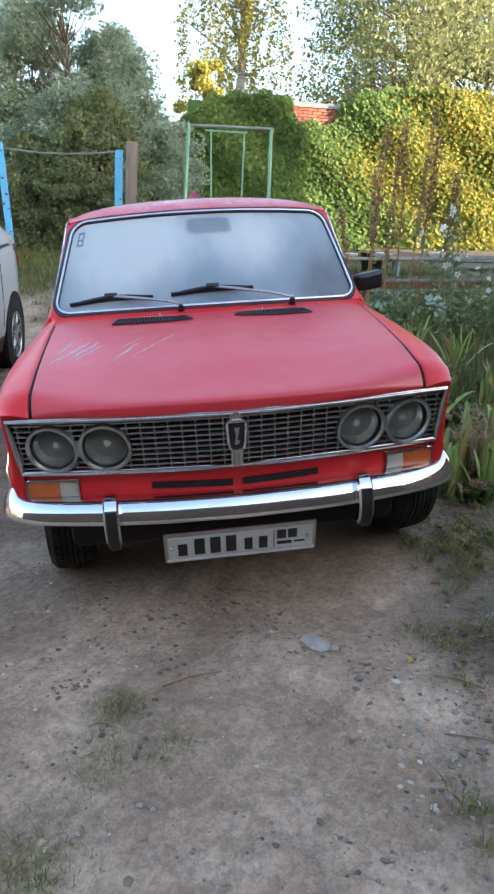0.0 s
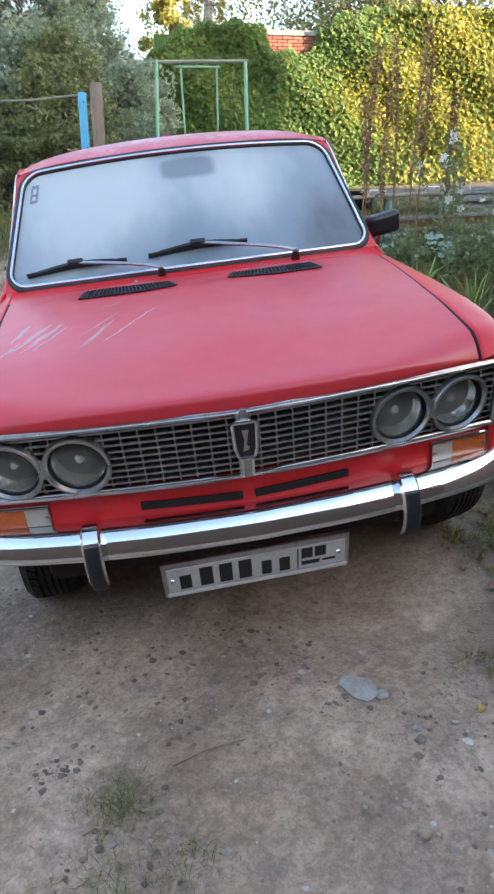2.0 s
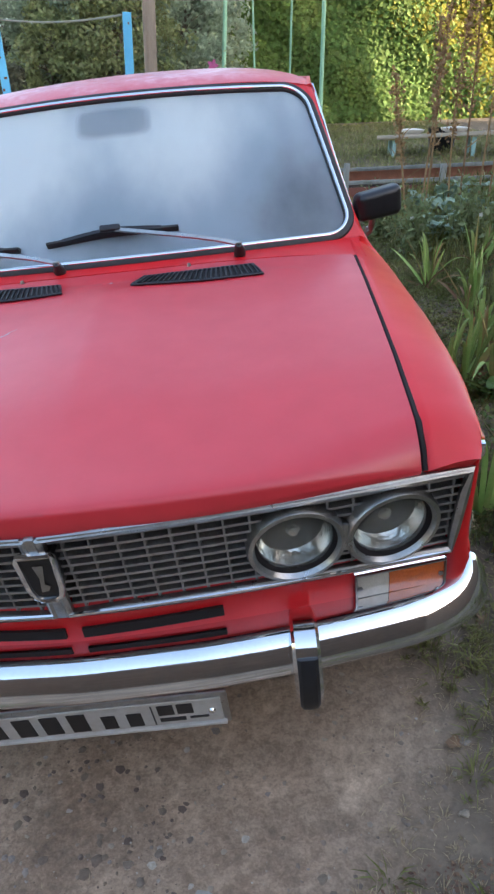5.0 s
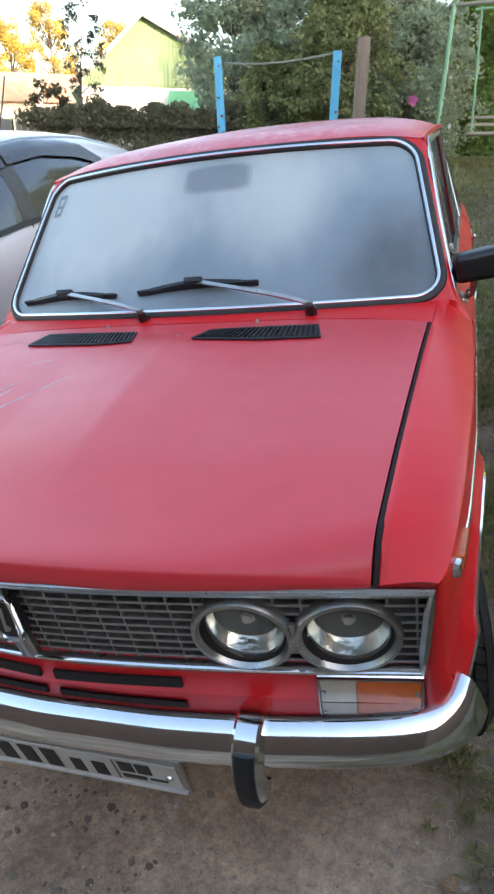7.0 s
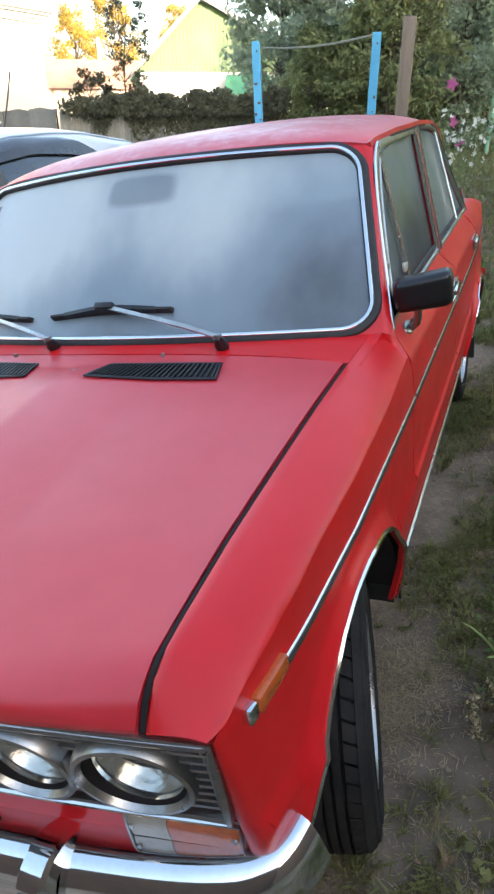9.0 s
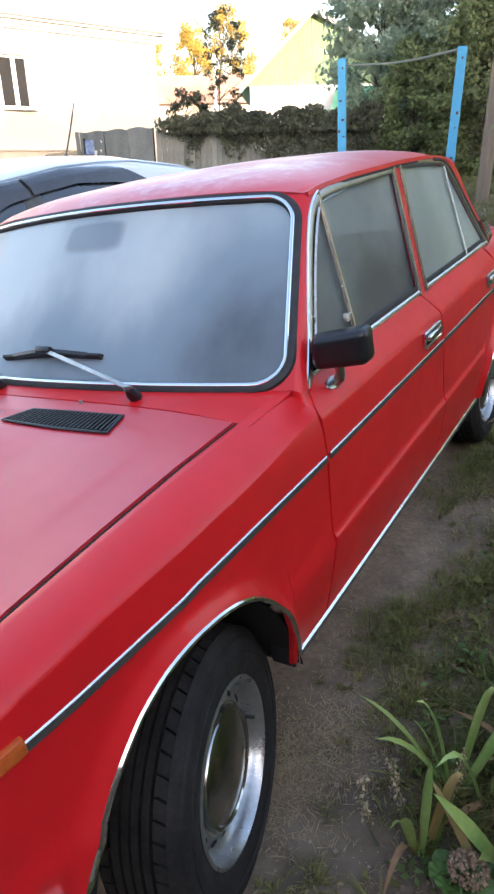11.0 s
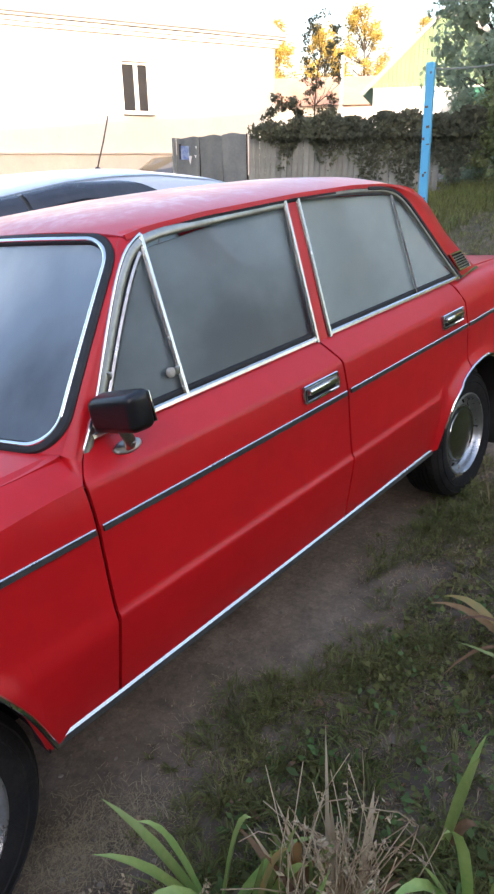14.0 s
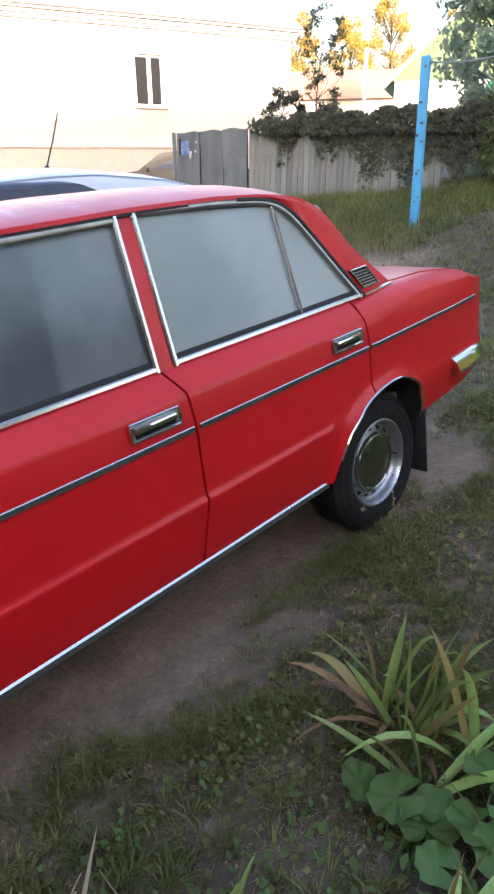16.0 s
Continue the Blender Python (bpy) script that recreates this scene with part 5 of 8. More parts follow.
# side repeaters, pillar vents, rear bumper
for s in (1, -1):
    y0, z0 = -0.408, 0.806
    rep = mesh("side_repeater", box((s * (side_x(y0, z0) + 0.001), y0, z0), (0.020, 0.082, 0.027), 0.004, pose(0, 0, 0, 0, 0, -6 * s)), M_AMBER, car, "amber side repeater with a chrome tip")
    mesh("repeater_tip", box((s * (side_x(-0.46, z0) + 0.000), -0.459, z0 - 0.001), (0.020, 0.020, 0.027), 0.004, pose(0, 0, 0, 0, 0, -9 * s)), M_CHROME, rep)
    vq = [(2.345, 1.070), (2.445, 1.070), (2.505, 1.000), (2.400, 1.000)]
    vx = lambda y, z: 0.726 - (z - 0.974) * 0.19 - 0.045 * max(0, y - 2.36) + 0.0
    pv = mesh("pillar_vent", shell(([(s * (vx(y, z) + 0.001), y, z) for y, z in vq], [(0, 1, 2, 3)]), 0.014, lambda v: (-s, 0, 0)), M_GAP, car, "small black slatted vent with a chrome rim", flat=True)
    mesh("pillar_vent_rim", sweep([(s * (vx(y, z) + 0.002), y, z) for y, z in vq], ring(6, 0.004), (s, 0, 0.2), closed=True), M_CHROME, pv)
    for i in range(6):
        z = 1.058 - 0.0105 * i
        sh = (1.066 - z) / 0.068 * 0.055
        mesh("slat", sweep([(s * (vx(y, z) + 0.002), y, z) for y in (2.352 + sh, 2.40 + sh, 2.440 + sh)], ring(5, 0.0028), (s, 0, 0)), M_DULL, pv)
rl = [(sgn * x, y, 0.545) for sgn, pts in ((-1, [(0.805, 2.95), (0.80, 3.12), (0.775, 3.26), (0.72, 3.34), (0.60, 3.38), (0.3, 3.41)]), (1, [(0.0, 3.415), (0.3, 3.41), (0.60, 3.38), (0.72, 3.34), (0.775, 3.26), (0.80, 3.12), (0.805, 2.95)])) for x, y in pts]
mesh("rear_bumper", sweep(curve_pts(rl, 50), [(-a, b) for a, b in blade], lambda p: (math.copysign(min(1.0, max(0.0, (abs(p[0]) - 0.62) / 0.17)), p[0]), max(0.05, 1 - max(0.0, (abs(p[0]) - 0.62) / 0.17)), 0)), M_CHROME, car, "chromed rear bumper", angle=50)
for s in (1, -1):
    tl = mesh("tail_lamp", box((s * 0.60, 3.315, 0.74), (0.20, 0.03, 0.11), 0.01), M_AMBER, car)
# worn scrapes on the hood's far corner, sticker in the windscreen's corner
M_SCRAPE = clear(mat("scraped_paint", (0.80, 0.62, 0.64), (0.70, 0.45, 0.48), 60, 0.6), 0.45)
r = np.random.default_rng(8)
for x0, y0, x1, y1, w in ((-0.58, -0.18, -0.50, -0.02, 0.010), (-0.56, -0.20, -0.47, -0.05, 0.006), (-0.53, -0.20, -0.44, -0.04, 0.008), (-0.60, -0.12, -0.56, 0.02, 0.012), (-0.40, -0.22, -0.31, -0.04, 0.005), (-0.50, -0.10, -0.46, 0.0, 0.007), (-0.61, -0.22, -0.57, -0.12, 0.008), (-0.59, -0.20, -0.52, -0.06, 0.005), (-0.545, -0.16, -0.455, -0.01, 0.012), (-0.575, -0.14, -0.49, 0.01, 0.007), (-0.38, -0.20, -0.30, -0.03, 0.004), (-0.33, -0.19, -0.222, -0.039, 0.0060), (-0.235, -0.055, -0.163, 0.030, 0.0065), (-0.347, 0.090, -0.279, 0.130, 0.005), (-0.40, -0.13, -0.287, 0.030, 0.0045)):
    P = [(x0 + (x1 - x0) * t + r.normal(0, 0.002), y0 + (y1 - y0) * t) for t in np.linspace(0, 1, 9)]
    V, F = [], []
    for i, (x, y) in enumerate(P):
        ww = w * math.sin(math.pi * (i + 0.5) / 9.5) * r.uniform(0.4, 1.0)
        V += [(x - ww, y, hood_at(x - ww, y) + 0.0006), (x + ww, y, hood_at(x + ww, y) + 0.0006)]
    F = [(2 * i, 2 * i + 1, 2 * i + 3, 2 * i + 2) for i in range(8)]
    mesh("paint_scrape", (V, F), M_SCRAPE, car, flat=True).visible_shadow = False
mesh("paint_chip", lathe([(0.006, 0), (0.0, 0.002)], 8, Matrix.Translation((0.03, 0.25, hood_at(0.03, 0.25) + 0.001))), M_SCRAPE, car)
M_STICKER = mat("faded_grey_sticker", (0.20, 0.24, 0.28), (0.28, 0.32, 0.35), 30, 0.5)
for s0, v0, s1, v1 in ((-0.925, 0.84, -0.875, 0.87), (-0.925, 0.73, -0.912, 0.85), (-0.888, 0.73, -0.875, 0.85), (-0.925, 0.71, -0.875, 0.735), (-0.912, 0.77, -0.885, 0.79)):
    mesh("windscreen_sticker", grid(np.linspace(s0, s1, 3), np.linspace(v0, v1, 3), lambda a, b: screen(a, b) + SCREEN_N * 0.002), M_STICKER, car, flat=True)

# ---- surroundings: materials ----
M_CREAM = mat("cream_plaster", (0.69, 0.645, 0.585), (0.63, 0.59, 0.53), 1.2, 0.9, bump=0.3, bscale=40)
M_PLINTH = mat("pinkish_plinth", (0.64, 0.57, 0.50), (0.57, 0.50, 0.43), 1.5, 0.9, bump=0.4)
M_WHITE = mat("white_paint", (0.78, 0.77, 0.74), (0.68, 0.67, 0.63), 3, 0.6)
M_SLATE = mat("grey_slate", (0.20, 0.20, 0.20), (0.28, 0.27, 0.26), 2, 0.85, bump=0.5)
M_PANE = mat("dark_pane", (0.010, 0.011, 0.013), (0.018, 0.018, 0.020), 2, 0.3, spec=0.2)
M_GREENWOOD = mat("green_boards", (0.17, 0.25, 0.13), (0.13, 0.20, 0.10), 2.5, 0.8, stretch=(1, 1, 0.2))
M_GREENROOF = mat("green_sheet_roof", (0.07, 0.24, 0.15), (0.09, 0.29, 0.19), 3, 0.5)
M_GREYWOOD = mat("weathered_boards", (0.165, 0.170, 0.155), (0.27, 0.272, 0.25), 4, 0.9, bump=0.5, stretch=(3, 3, 0.4), random_object=0.22)
M_GATE = mat("grey_sheet_metal", (0.125, 0.140, 0.142), (0.18, 0.195, 0.195), 3, 0.55, bump=0.15, random_object=0.1)
M_BLUE = mat("flaking_blue_paint", (0.075, 0.36, 0.62), (0.10, 0.42, 0.66), 6, 0.6, bump=0.3)
M_RUST = mat("rust_patch", (0.10, 0.055, 0.035), (0.16, 0.08, 0.04), 20, 0.9)
M_POST = mat("old_timber", (0.17, 0.135, 0.105), (0.25, 0.205, 0.165), 5, 0.9, bump=0.6, stretch=(4, 4, 0.5))
M_WIRE = mat("grey_cable", (0.22, 0.23, 0.2), rough=0.7)
M_MINT = mat("mint_green_paint", (0.20, 0.40, 0.27), (0.25, 0.45, 0.32), 5, 0.6)
M_BRICK = mat("red_brick", (0.34, 0.13, 0.08), (0.26, 0.095, 0.06), 10, 0.9, bump=0.4, random_object=0.2)
M_PLANK = mat("bare_plank", (0.42, 0.37, 0.30), (0.33, 0.28, 0.22), 4, 0.85, bump=0.4, stretch=(0.4, 5, 5))
M_BARK = mat("bark", (0.10, 0.08, 0.06), (0.16, 0.13, 0.10), 8, 0.95, bump=1.0, bscale=30)
M_BIRCH = mat("birch_bark", (0.55, 0.53, 0.49), (0.12, 0.11, 0.10), 3, 0.9, stretch=(1, 1, 4))
M_SOIL = mat("dark_soil", (0.055, 0.042, 0.032), (0.09, 0.07, 0.055), 6, 0.95, bump=1.0)


def leafy(name, a, b, amount=0.3, transl=0.42, rough=0.6):
    return mat(name, a, b, 1.3, rough, random_island=amount, transl=transl, spec=0.3)


M_IVY = leafy("ivy_leaves", (0.11, 0.20, 0.05), (0.18, 0.26, 0.065), 0.25)
M_IVYGOLD = leafy("yellowing_ivy", (0.205, 0.22, 0.032), (0.315, 0.29, 0.042), 0.22)
M_IVYDARK = leafy("dusty_ivy", (0.085, 0.095, 0.065), (0.13, 0.135, 0.09), 0.3)
M_DARKTREE = leafy("dark_green_foliage", (0.26, 0.335, 0.245), (0.37, 0.45, 0.335), 0.18, 0.5)
M_MIDTREE = leafy("green_foliage", (0.17, 0.21, 0.09), (0.26, 0.29, 0.14), 0.25)
M_GOLD = leafy("autumn_gold_foliage", (0.40, 0.29, 0.06), (0.50, 0.38, 0.10), 0.2)
M_BIRCHLEAF = leafy("yellow_green_birch_leaves", (0.26, 0.26, 0.06), (0.36, 0.33, 0.08), 0.25)
M_GRASS = leafy("grass_blades", (0.135, 0.160, 0.042), (0.255, 0.235, 0.085), 0.42, 0.4)
M_STRAW = leafy("dry_straw", (0.31, 0.235, 0.14), (0.46, 0.36, 0.225), 0.35, 0.3)
M_IRIS = mat("iris_leaf", (0.24, 0.36, 0.085), (0.40, 0.48, 0.15), 9, 0.42, random_object=0.38, transl=0.2)
M_IRISDRY = mat("withered_leaf", (0.32, 0.20, 0.10), (0.22, 0.12, 0.06), 9, 0.8, random_object=0.25, transl=0.15)
M_IRISTIP = mat("yellowing_leaf", (0.45, 0.25, 0.10), (0.26, 0.27, 0.09), 7, 0.6, random_object=0.2, transl=0.2)
M_MALLOW = mat("broad_green_leaf", (0.075, 0.145, 0.03), (0.12, 0.19, 0.045), 12, 0.5, random_object=0.2, transl=0.2, bump=0.3)
M_CABBAGE = mat("blue_green_leaf", (0.18, 0.26, 0.18), (0.25, 0.33, 0.22), 12, 0.5, random_object=0.2, transl=0.15, bump=0.3)
M_PETAL = mat("white_petals", (0.75, 0.74, 0.70), (0.66, 0.66, 0.58), 20, 0.7, transl=0.3)
M_PINK = mat("pink_petals", (0.62, 0.16, 0.36), (0.50, 0.10, 0.28), 20, 0.7, transl=0.3)
M_STONE = mat("grey_stone", (0.20, 0.160, 0.122), (0.33, 0.275, 0.215), 14, 0.9, bump=0.6, random_island=0.3)
M_CONCRETE = mat("pale_concrete_lump", (0.27, 0.25, 0.225), (0.42, 0.39, 0.35), 16, 0.9, bump=0.9)


def rand_dirs(n, r=rng):
    v = r.normal(size=(n, 3))
    return v / np.linalg.norm(v, axis=1)[:, None]


def leaves(C, size, r=rng, flat=None, aspect=0.62, jitter=0.35):
    """Rhombic leaves at the centres C; flat: the way that most of them face."""
    n = len(C)
    nrm = rand_dirs(n, r)
    if flat is not None:
        nrm = nrm * 0.55 + np.array(flat)
        nrm /= np.linalg.norm(nrm, axis=1)[:, None]
    a = np.cross(nrm, rand_dirs(n, r))
    a /= np.linalg.norm(a, axis=1)[:, None] + 1e-9
    b = np.cross(nrm, a)
    s = (size * (1 + r.normal(0, jitter, n)).clip(0.4, 1.9))[:, None]
    return np.stack([C - a * s * 0.5, C + b * s * aspect * 0.5 + nrm * s * 0.08, C + a * s * 0.5, C - b * s * aspect * 0.5 + nrm * s * 0.08], 1)


def limb(a, b, r0, r1, bend, r=rng, n=7):
    a, b = np.array(a, float), np.array(b, float)
    off = r.normal(0, bend, 3)
    P = [a + (b - a) * t + off * math.sin(t * math.pi) for t in np.linspace(0, 1, n)]
    V = []
    for i, p in enumerate(P):
        rr = r0 + (r1 - r0) * i / (n - 1)
        t = P[min(i + 1, n - 1)] - P[max(i - 1, 0)]
        t /= np.linalg.norm(t)
        u = np.cross(t, [0.3, 0.9, 0.1])
        u /= np.linalg.norm(u)
        w = np.cross(t, u)
        V += [tuple(p + rr * (u * math.cos(q) + w * math.sin(q))) for q in np.linspace(0, 2 * math.pi, 7, endpoint=False)]
    F = [(i * 7 + j, i * 7 + (j + 1) % 7, (i + 1) * 7 + (j + 1) % 7, (i + 1) * 7 + j) for i in range(n - 1) for j in range(7)]
    return (V, F), P


def tree(name, label, x, y, h, rad, low, leaf_mat, count, size, seed, bark=None, clumps=46, top=0.5, lean=(0, 0), thin=1.0):
    r = np.random.default_rng(seed)
    z = on_ground(x, y, -0.05)
    t = empty(name, Matrix.Translation((x, y, z)), label, "tree")
    trunk, line = limb((0, 0, 0), (lean[0], lean[1], h * 0.9), (0.035 * h * 0.5 + 0.04) * thin, 0.02 * thin, 0.12, r, 10)
    wood, cl = [trunk], []
    for i in range(clumps):
        q = low + (1 - low) * ((i + r.random()) / clumps)
        env = math.sin(min(1, max(0.08, (q - low) / (1 - low) * (1 - top * 0.5) + 0.18)) * math.pi) ** 0.7
        ang = r.random() * 2 * math.pi
        d = rad * env * (0.35 + 0.65 * r.random() ** 0.5)
        c = np.array([lean[0] * q + d * math.cos(ang), lean[1] * q + d * math.sin(ang), h * q])
        s = line[min(9, int(q * 0.85 * 10))]
        wood.append(limb(s, c, (0.012 * h * 0.35 + 0.012) * thin, 0.008 * thin, 0.12, r, 5)[0])
        cl.append((c, rad * (0.20 + 0.16 * r.random())))
    mesh("trunk", join(*wood), bark or M_BARK, t)
    per = count // clumps
    pts = np.concatenate([c + rand_dirs(per, r) * (s * r.random((per, 1)) ** 0.45) * np.array([1, 1, 0.75]) for c, s in cl])
    quads("crown", leaves(pts, size, r), leaf_mat, t)
    return t


# ---- large block added to shade the yard, and two dimming walls, never in view ----
M_SHED = mat("dark_brown_brickwork", (0.085, 0.055, 0.04), (0.12, 0.08, 0.06), 3, 0.9, bump=0.5)
# out of view, added to darken what the car's side reflects
side_wall = mesh("unseen_wall_garden", box((9.5, -2.0, 1.9), (0.2, 14.0, 2.4)), M_SHED, None, flat=True)
tagged(side_wall, "unseen dark wall added to dim reflections in the car's side", "wall", kind="structure")
# behind the camera, added to cut skylight on the car's front
back_wall = mesh("unseen_wall_south", box((-4.5, -6.2, 1.6), (19.0, 0.3, 5.0)), M_SHED, None, flat=True)
tagged(back_wall, "unseen dark wall added to dim the car's front", "wall", kind="structure")
shade = empty("shade_block", None, "unseen dark block added to shade the yard", "building", kind="structure")
mesh("wall", box((16.5, -16.0, 5.2), (3, 48, 11.6)), M_SHED, shade)

# ---- cream house on the rise ----
HA, HD = Vector((-18.66, 12.14, -0.37)), Vector((0.305, 0.952, 0))
HN = Vector((0.952, -0.305, 0))
HM = Matrix(((HD.x, HN.x, 0, HA.x), (HD.y, HN.y, 0, HA.y), (0, 0, 1, HA.z), (0, 0, 0, 1)))   # x along the wall, y out of it
house = empty("house", HM, "cream plastered house with a white-framed window and slate roof", "house")


def wall_with_hole(x0, x1, z0, z1, hx0, hx1, hz0, hz1, d):
    return join(box(((x0 + hx0) / 2, -d / 2, (z0 + z1) / 2), (hx0 - x0, d, z1 - z0)), box(((hx1 + x1) / 2, -d / 2, (z0 + z1) / 2), (x1 - hx1, d, z1 - z0)),
                box(((hx0 + hx1) / 2, -d / 2, (z0 + hz0) / 2), (hx1 - hx0, d, hz0 - z0)), box(((hx0 + hx1) / 2, -d / 2, (hz1 + z1) / 2), (hx1 - hx0, d, z1 - hz1)))


mesh("wall", wall_with_hole(-14, 9.42, 2.56, 6.2, 3.42, 4.44, 3.80, 5.33, 0.5), M_CREAM, house, flat=True)
mesh("end_wall", box((9.17, -5.3, 4.4), (0.5, 9.6, 3.7)), M_CREAM, house, flat=True)
mesh("plinth", box((-2.29, -4.9, 1.1), (23.6, 10.0, 2.86), 0.03), M_PLINTH, house, flat=True)
mesh("plinth_ledge", box((-2.29, 0.05, 2.55), (23.7, 0.2, 0.07), 0.02), M_PLINTH, house, flat=True)
for dy, dz, d, h in ((0.06, 6.10, 0.16, 0.10), (0.12, 6.21, 0.28, 0.11), (0.20, 6.32, 0.44, 0.10)):
    mesh("cornice", box((-2.29, dy, dz), (23.5 + 2 * dy, d, h), 0.02), M_WHITE, house, flat=True)
mesh("roof", ([(-14.5, 0.45, 6.38), (9.6, 0.45, 6.38), (9.6, -5.2, 9.6), (-14.5, -5.2, 9.6), (-14.5, 0.45, 6.44), (9.6, 0.45, 6.44), (9.6, -5.2, 9.7), (-14.5, -5.2, 9.7), (9.6, -11, 6.4), (-14.5, -11, 6.4)],
              [(0, 1, 2, 3), (7, 6, 5, 4), (0, 4, 5, 1), (1, 5, 6, 2), (3, 7, 4, 0), (2, 8, 9, 3)]), M_SLATE, house, flat=True)
mesh("gutter", sweep([(x, 0.46, 6.37) for x in np.linspace(-14, 9.62, 8)], ring(8, 0.05), (0, 0, 1)), M_SLATE, house)
win = empty("window")
win.parent = house
for x0, x1 in ((3.485, 3.90), (4.03, 4.375)):
    mesh("window_pane", box(((x0 + x1) / 2, -0.20, 4.565), (x1 - x0, 0.02, 1.42)), M_PANE, win, flat=True)
for x, w in ((3.45, 0.07), (3.965, 0.13), (4.41, 0.07)):
    mesh("window_frame", box((x, -0.17, 4.565), (w, 0.09, 1.53), 0.01), M_WHITE, win, flat=True)
for z in (3.84, 5.29):
    mesh("window_rail", box((3.93, -0.172, z), (0.98, 0.085, 0.07), 0.01), M_WHITE, win, flat=True)
mesh("window_sill", box((3.93, 0.08, 3.76), (1.16, 0.26, 0.05), 0.01), M_WHITE, win, flat=True)

# ---- fence: sheet-metal gate, then grey boards under old creeper ----
FA, FB, FC = Vector((-8.52, 9.27, 0)), Vector((-7.12, 9.82, 0)), Vector((-3.87, 11.22, 0))
FENCE_TOP = 2.17
gate = empty("metal_gate", None, "grey sheet-metal gate with a blue notice on it", "gate")
gd = (FB - FA).normalized()
ga = math.degrees(math.atan2(gd.y, gd.x))
for i in range(3):
    c = FA + gd * (0.24 + 0.485 * i)
    z = on_ground(c.x, c.y)
    top = FENCE_TOP + 0.03 + 0.02 * i
    sheet = shell(grid(np.linspace(-0.237, 0.237, 17), np.linspace(z, top, 12), lambda a, h: c + gd * a + Vector((gd.y, -gd.x, 0)) * (0.012 * math.sin(a * 26 + i) * math.sin(h * 2.3 + i) + 0.018 * math.sin(h * 1.7 + 2 * i)) + Vector((0, 0, h + 0.012 * math.sin(a * 13 + i) * (h - z)))), 0.02, lambda v: (-gd.y, gd.x, 0))
    mesh("gate_sheet", sheet, M_GATE, gate)
    j = c + gd * 0.2425 + Vector((-gd.y, gd.x, 0)) * 0.03
    mesh("gate_joint", box((j.x, j.y, (z + top) / 2), (0.02, 0.02, top - z), 0, pose(0, 0, 0, 0, 0, ga)), M_GAP, gate, flat=True)
g0 = FA + gd * 0.2
mesh("notice", box((g0.x + 0.02, g0.y - 0.045, 1.93), (0.17, 0.01, 0.24), 0, pose(0, 0, 0, 0, 0, ga)), mat("blue_notice", (0.07, 0.13, 0.36), (0.30, 0.38, 0.52), 14, 0.5), gate, flat=True)
mesh("notice_edge", box((g0.x - 0.07, g0.y - 0.080, 1.95), (0.05, 0.01, 0.27), 0, pose(0, 0, 0, 0, 0, ga)), M_INK, gate, flat=True)
for du, z, w, h, m in ((0.10, 1.80, 0.10, 0.16, M_WHITE), (0.22, 1.86, 0.05, 0.06, M_WHITE), (0.24, 2.02, 0.04, 0.05, M_WHITE)):
    p = g0 + gd * du + Vector((gd.y, -gd.x, 0)) * 0.05
    mesh("paper_scrap", ([(p.x - gd.x * w / 2, p.y - gd.y * w / 2, z + h / 2), (p.x + gd.x * w / 2, p.y + gd.y * w / 2, z + h / 2 - 0.01), (p.x + gd.x * w * 0.1, p.y + gd.y * w * 0.1, z - h / 2)], [(0, 2, 1)]), m, gate, flat=True)
mesh("gate_post", box((FA.x - 0.03, FA.y - 0.03, 1.355), (0.06, 0.06, 1.69), 0.01), M_GATE, gate, flat=True)
fence = empty("board_fence", None, "weathered grey board fence under dry creeper", "fence")
fd = (FC - FB).normalized()
fa = math.degrees(math.atan2(fd.y, fd.x))
flen = (FC - FB).length
board = None
n_boards = int(flen / 0.105)
for i in range(n_boards):
    c = FB + fd * (0.05 + 0.105 * i)
    z = on_ground(c.x, c.y)
    top = FENCE_TOP + 0.03 * i / n_boards + rng.normal(0, 0.018)
    b = mesh("board", box((0, 0, 0), (0.098, 0.022, top - z), 0.004, seg=1), M_GREYWOOD, fence, flat=True)
    b.matrix_world = Matrix.Translation((c.x, c.y, (top + z) / 2)) @ pose(0, 0, 0, 0, rng.normal(0, 0.6), fa)
for z in (1.25, 1.92):
    m = (FB + FC) / 2 + Vector((-fd.y, fd.x, 0)) * 0.04
    mesh("rail", box((m.x, m.y, z), (flen, 0.05, 0.08), 0.005, pose(0, 0, 0, 0, 0, fa)), M_GREYWOOD, fence, flat=True)
r = np.random.default_rng(21)
n = 14000
u = r.random(n) ** 0.72 * flen * 1.12 + 0.18
ivy_low = FENCE_TOP - 0.04 - 1.0 * (0.50 + 0.50 * np.sin(u * 3.1 + 1.2) * np.sin(u * 5.3 + 2)) * smooth(0.05, 1.0, u) - 0.30 * smooth(2.0, 3.2, u)
zz = ivy_low + (FENCE_TOP + 0.14 + 0.14 * smooth(0.2, 1.2, u) + 0.06 * np.sin(u * 5) + 0.05 * np.sin(u * 13) - ivy_low) * r.random(n) ** 0.5
side = -r.random(n) * 0.14 * (1 + (zz > 2.1)) + 0.05
P = np.stack([FB.x + fd.x * u + fd.y * -side * -1, FB.y + fd.y * u + fd.x * side, zz], 1)
creeper = quads("creeper", leaves(P, 0.06, r, flat=(0.4, -0.6, 0.3), jitter=0.45), M_IVYDARK)
tagged(creeper, "dull dark green creeper hanging over the board fence", "creeper", kind="stuff")

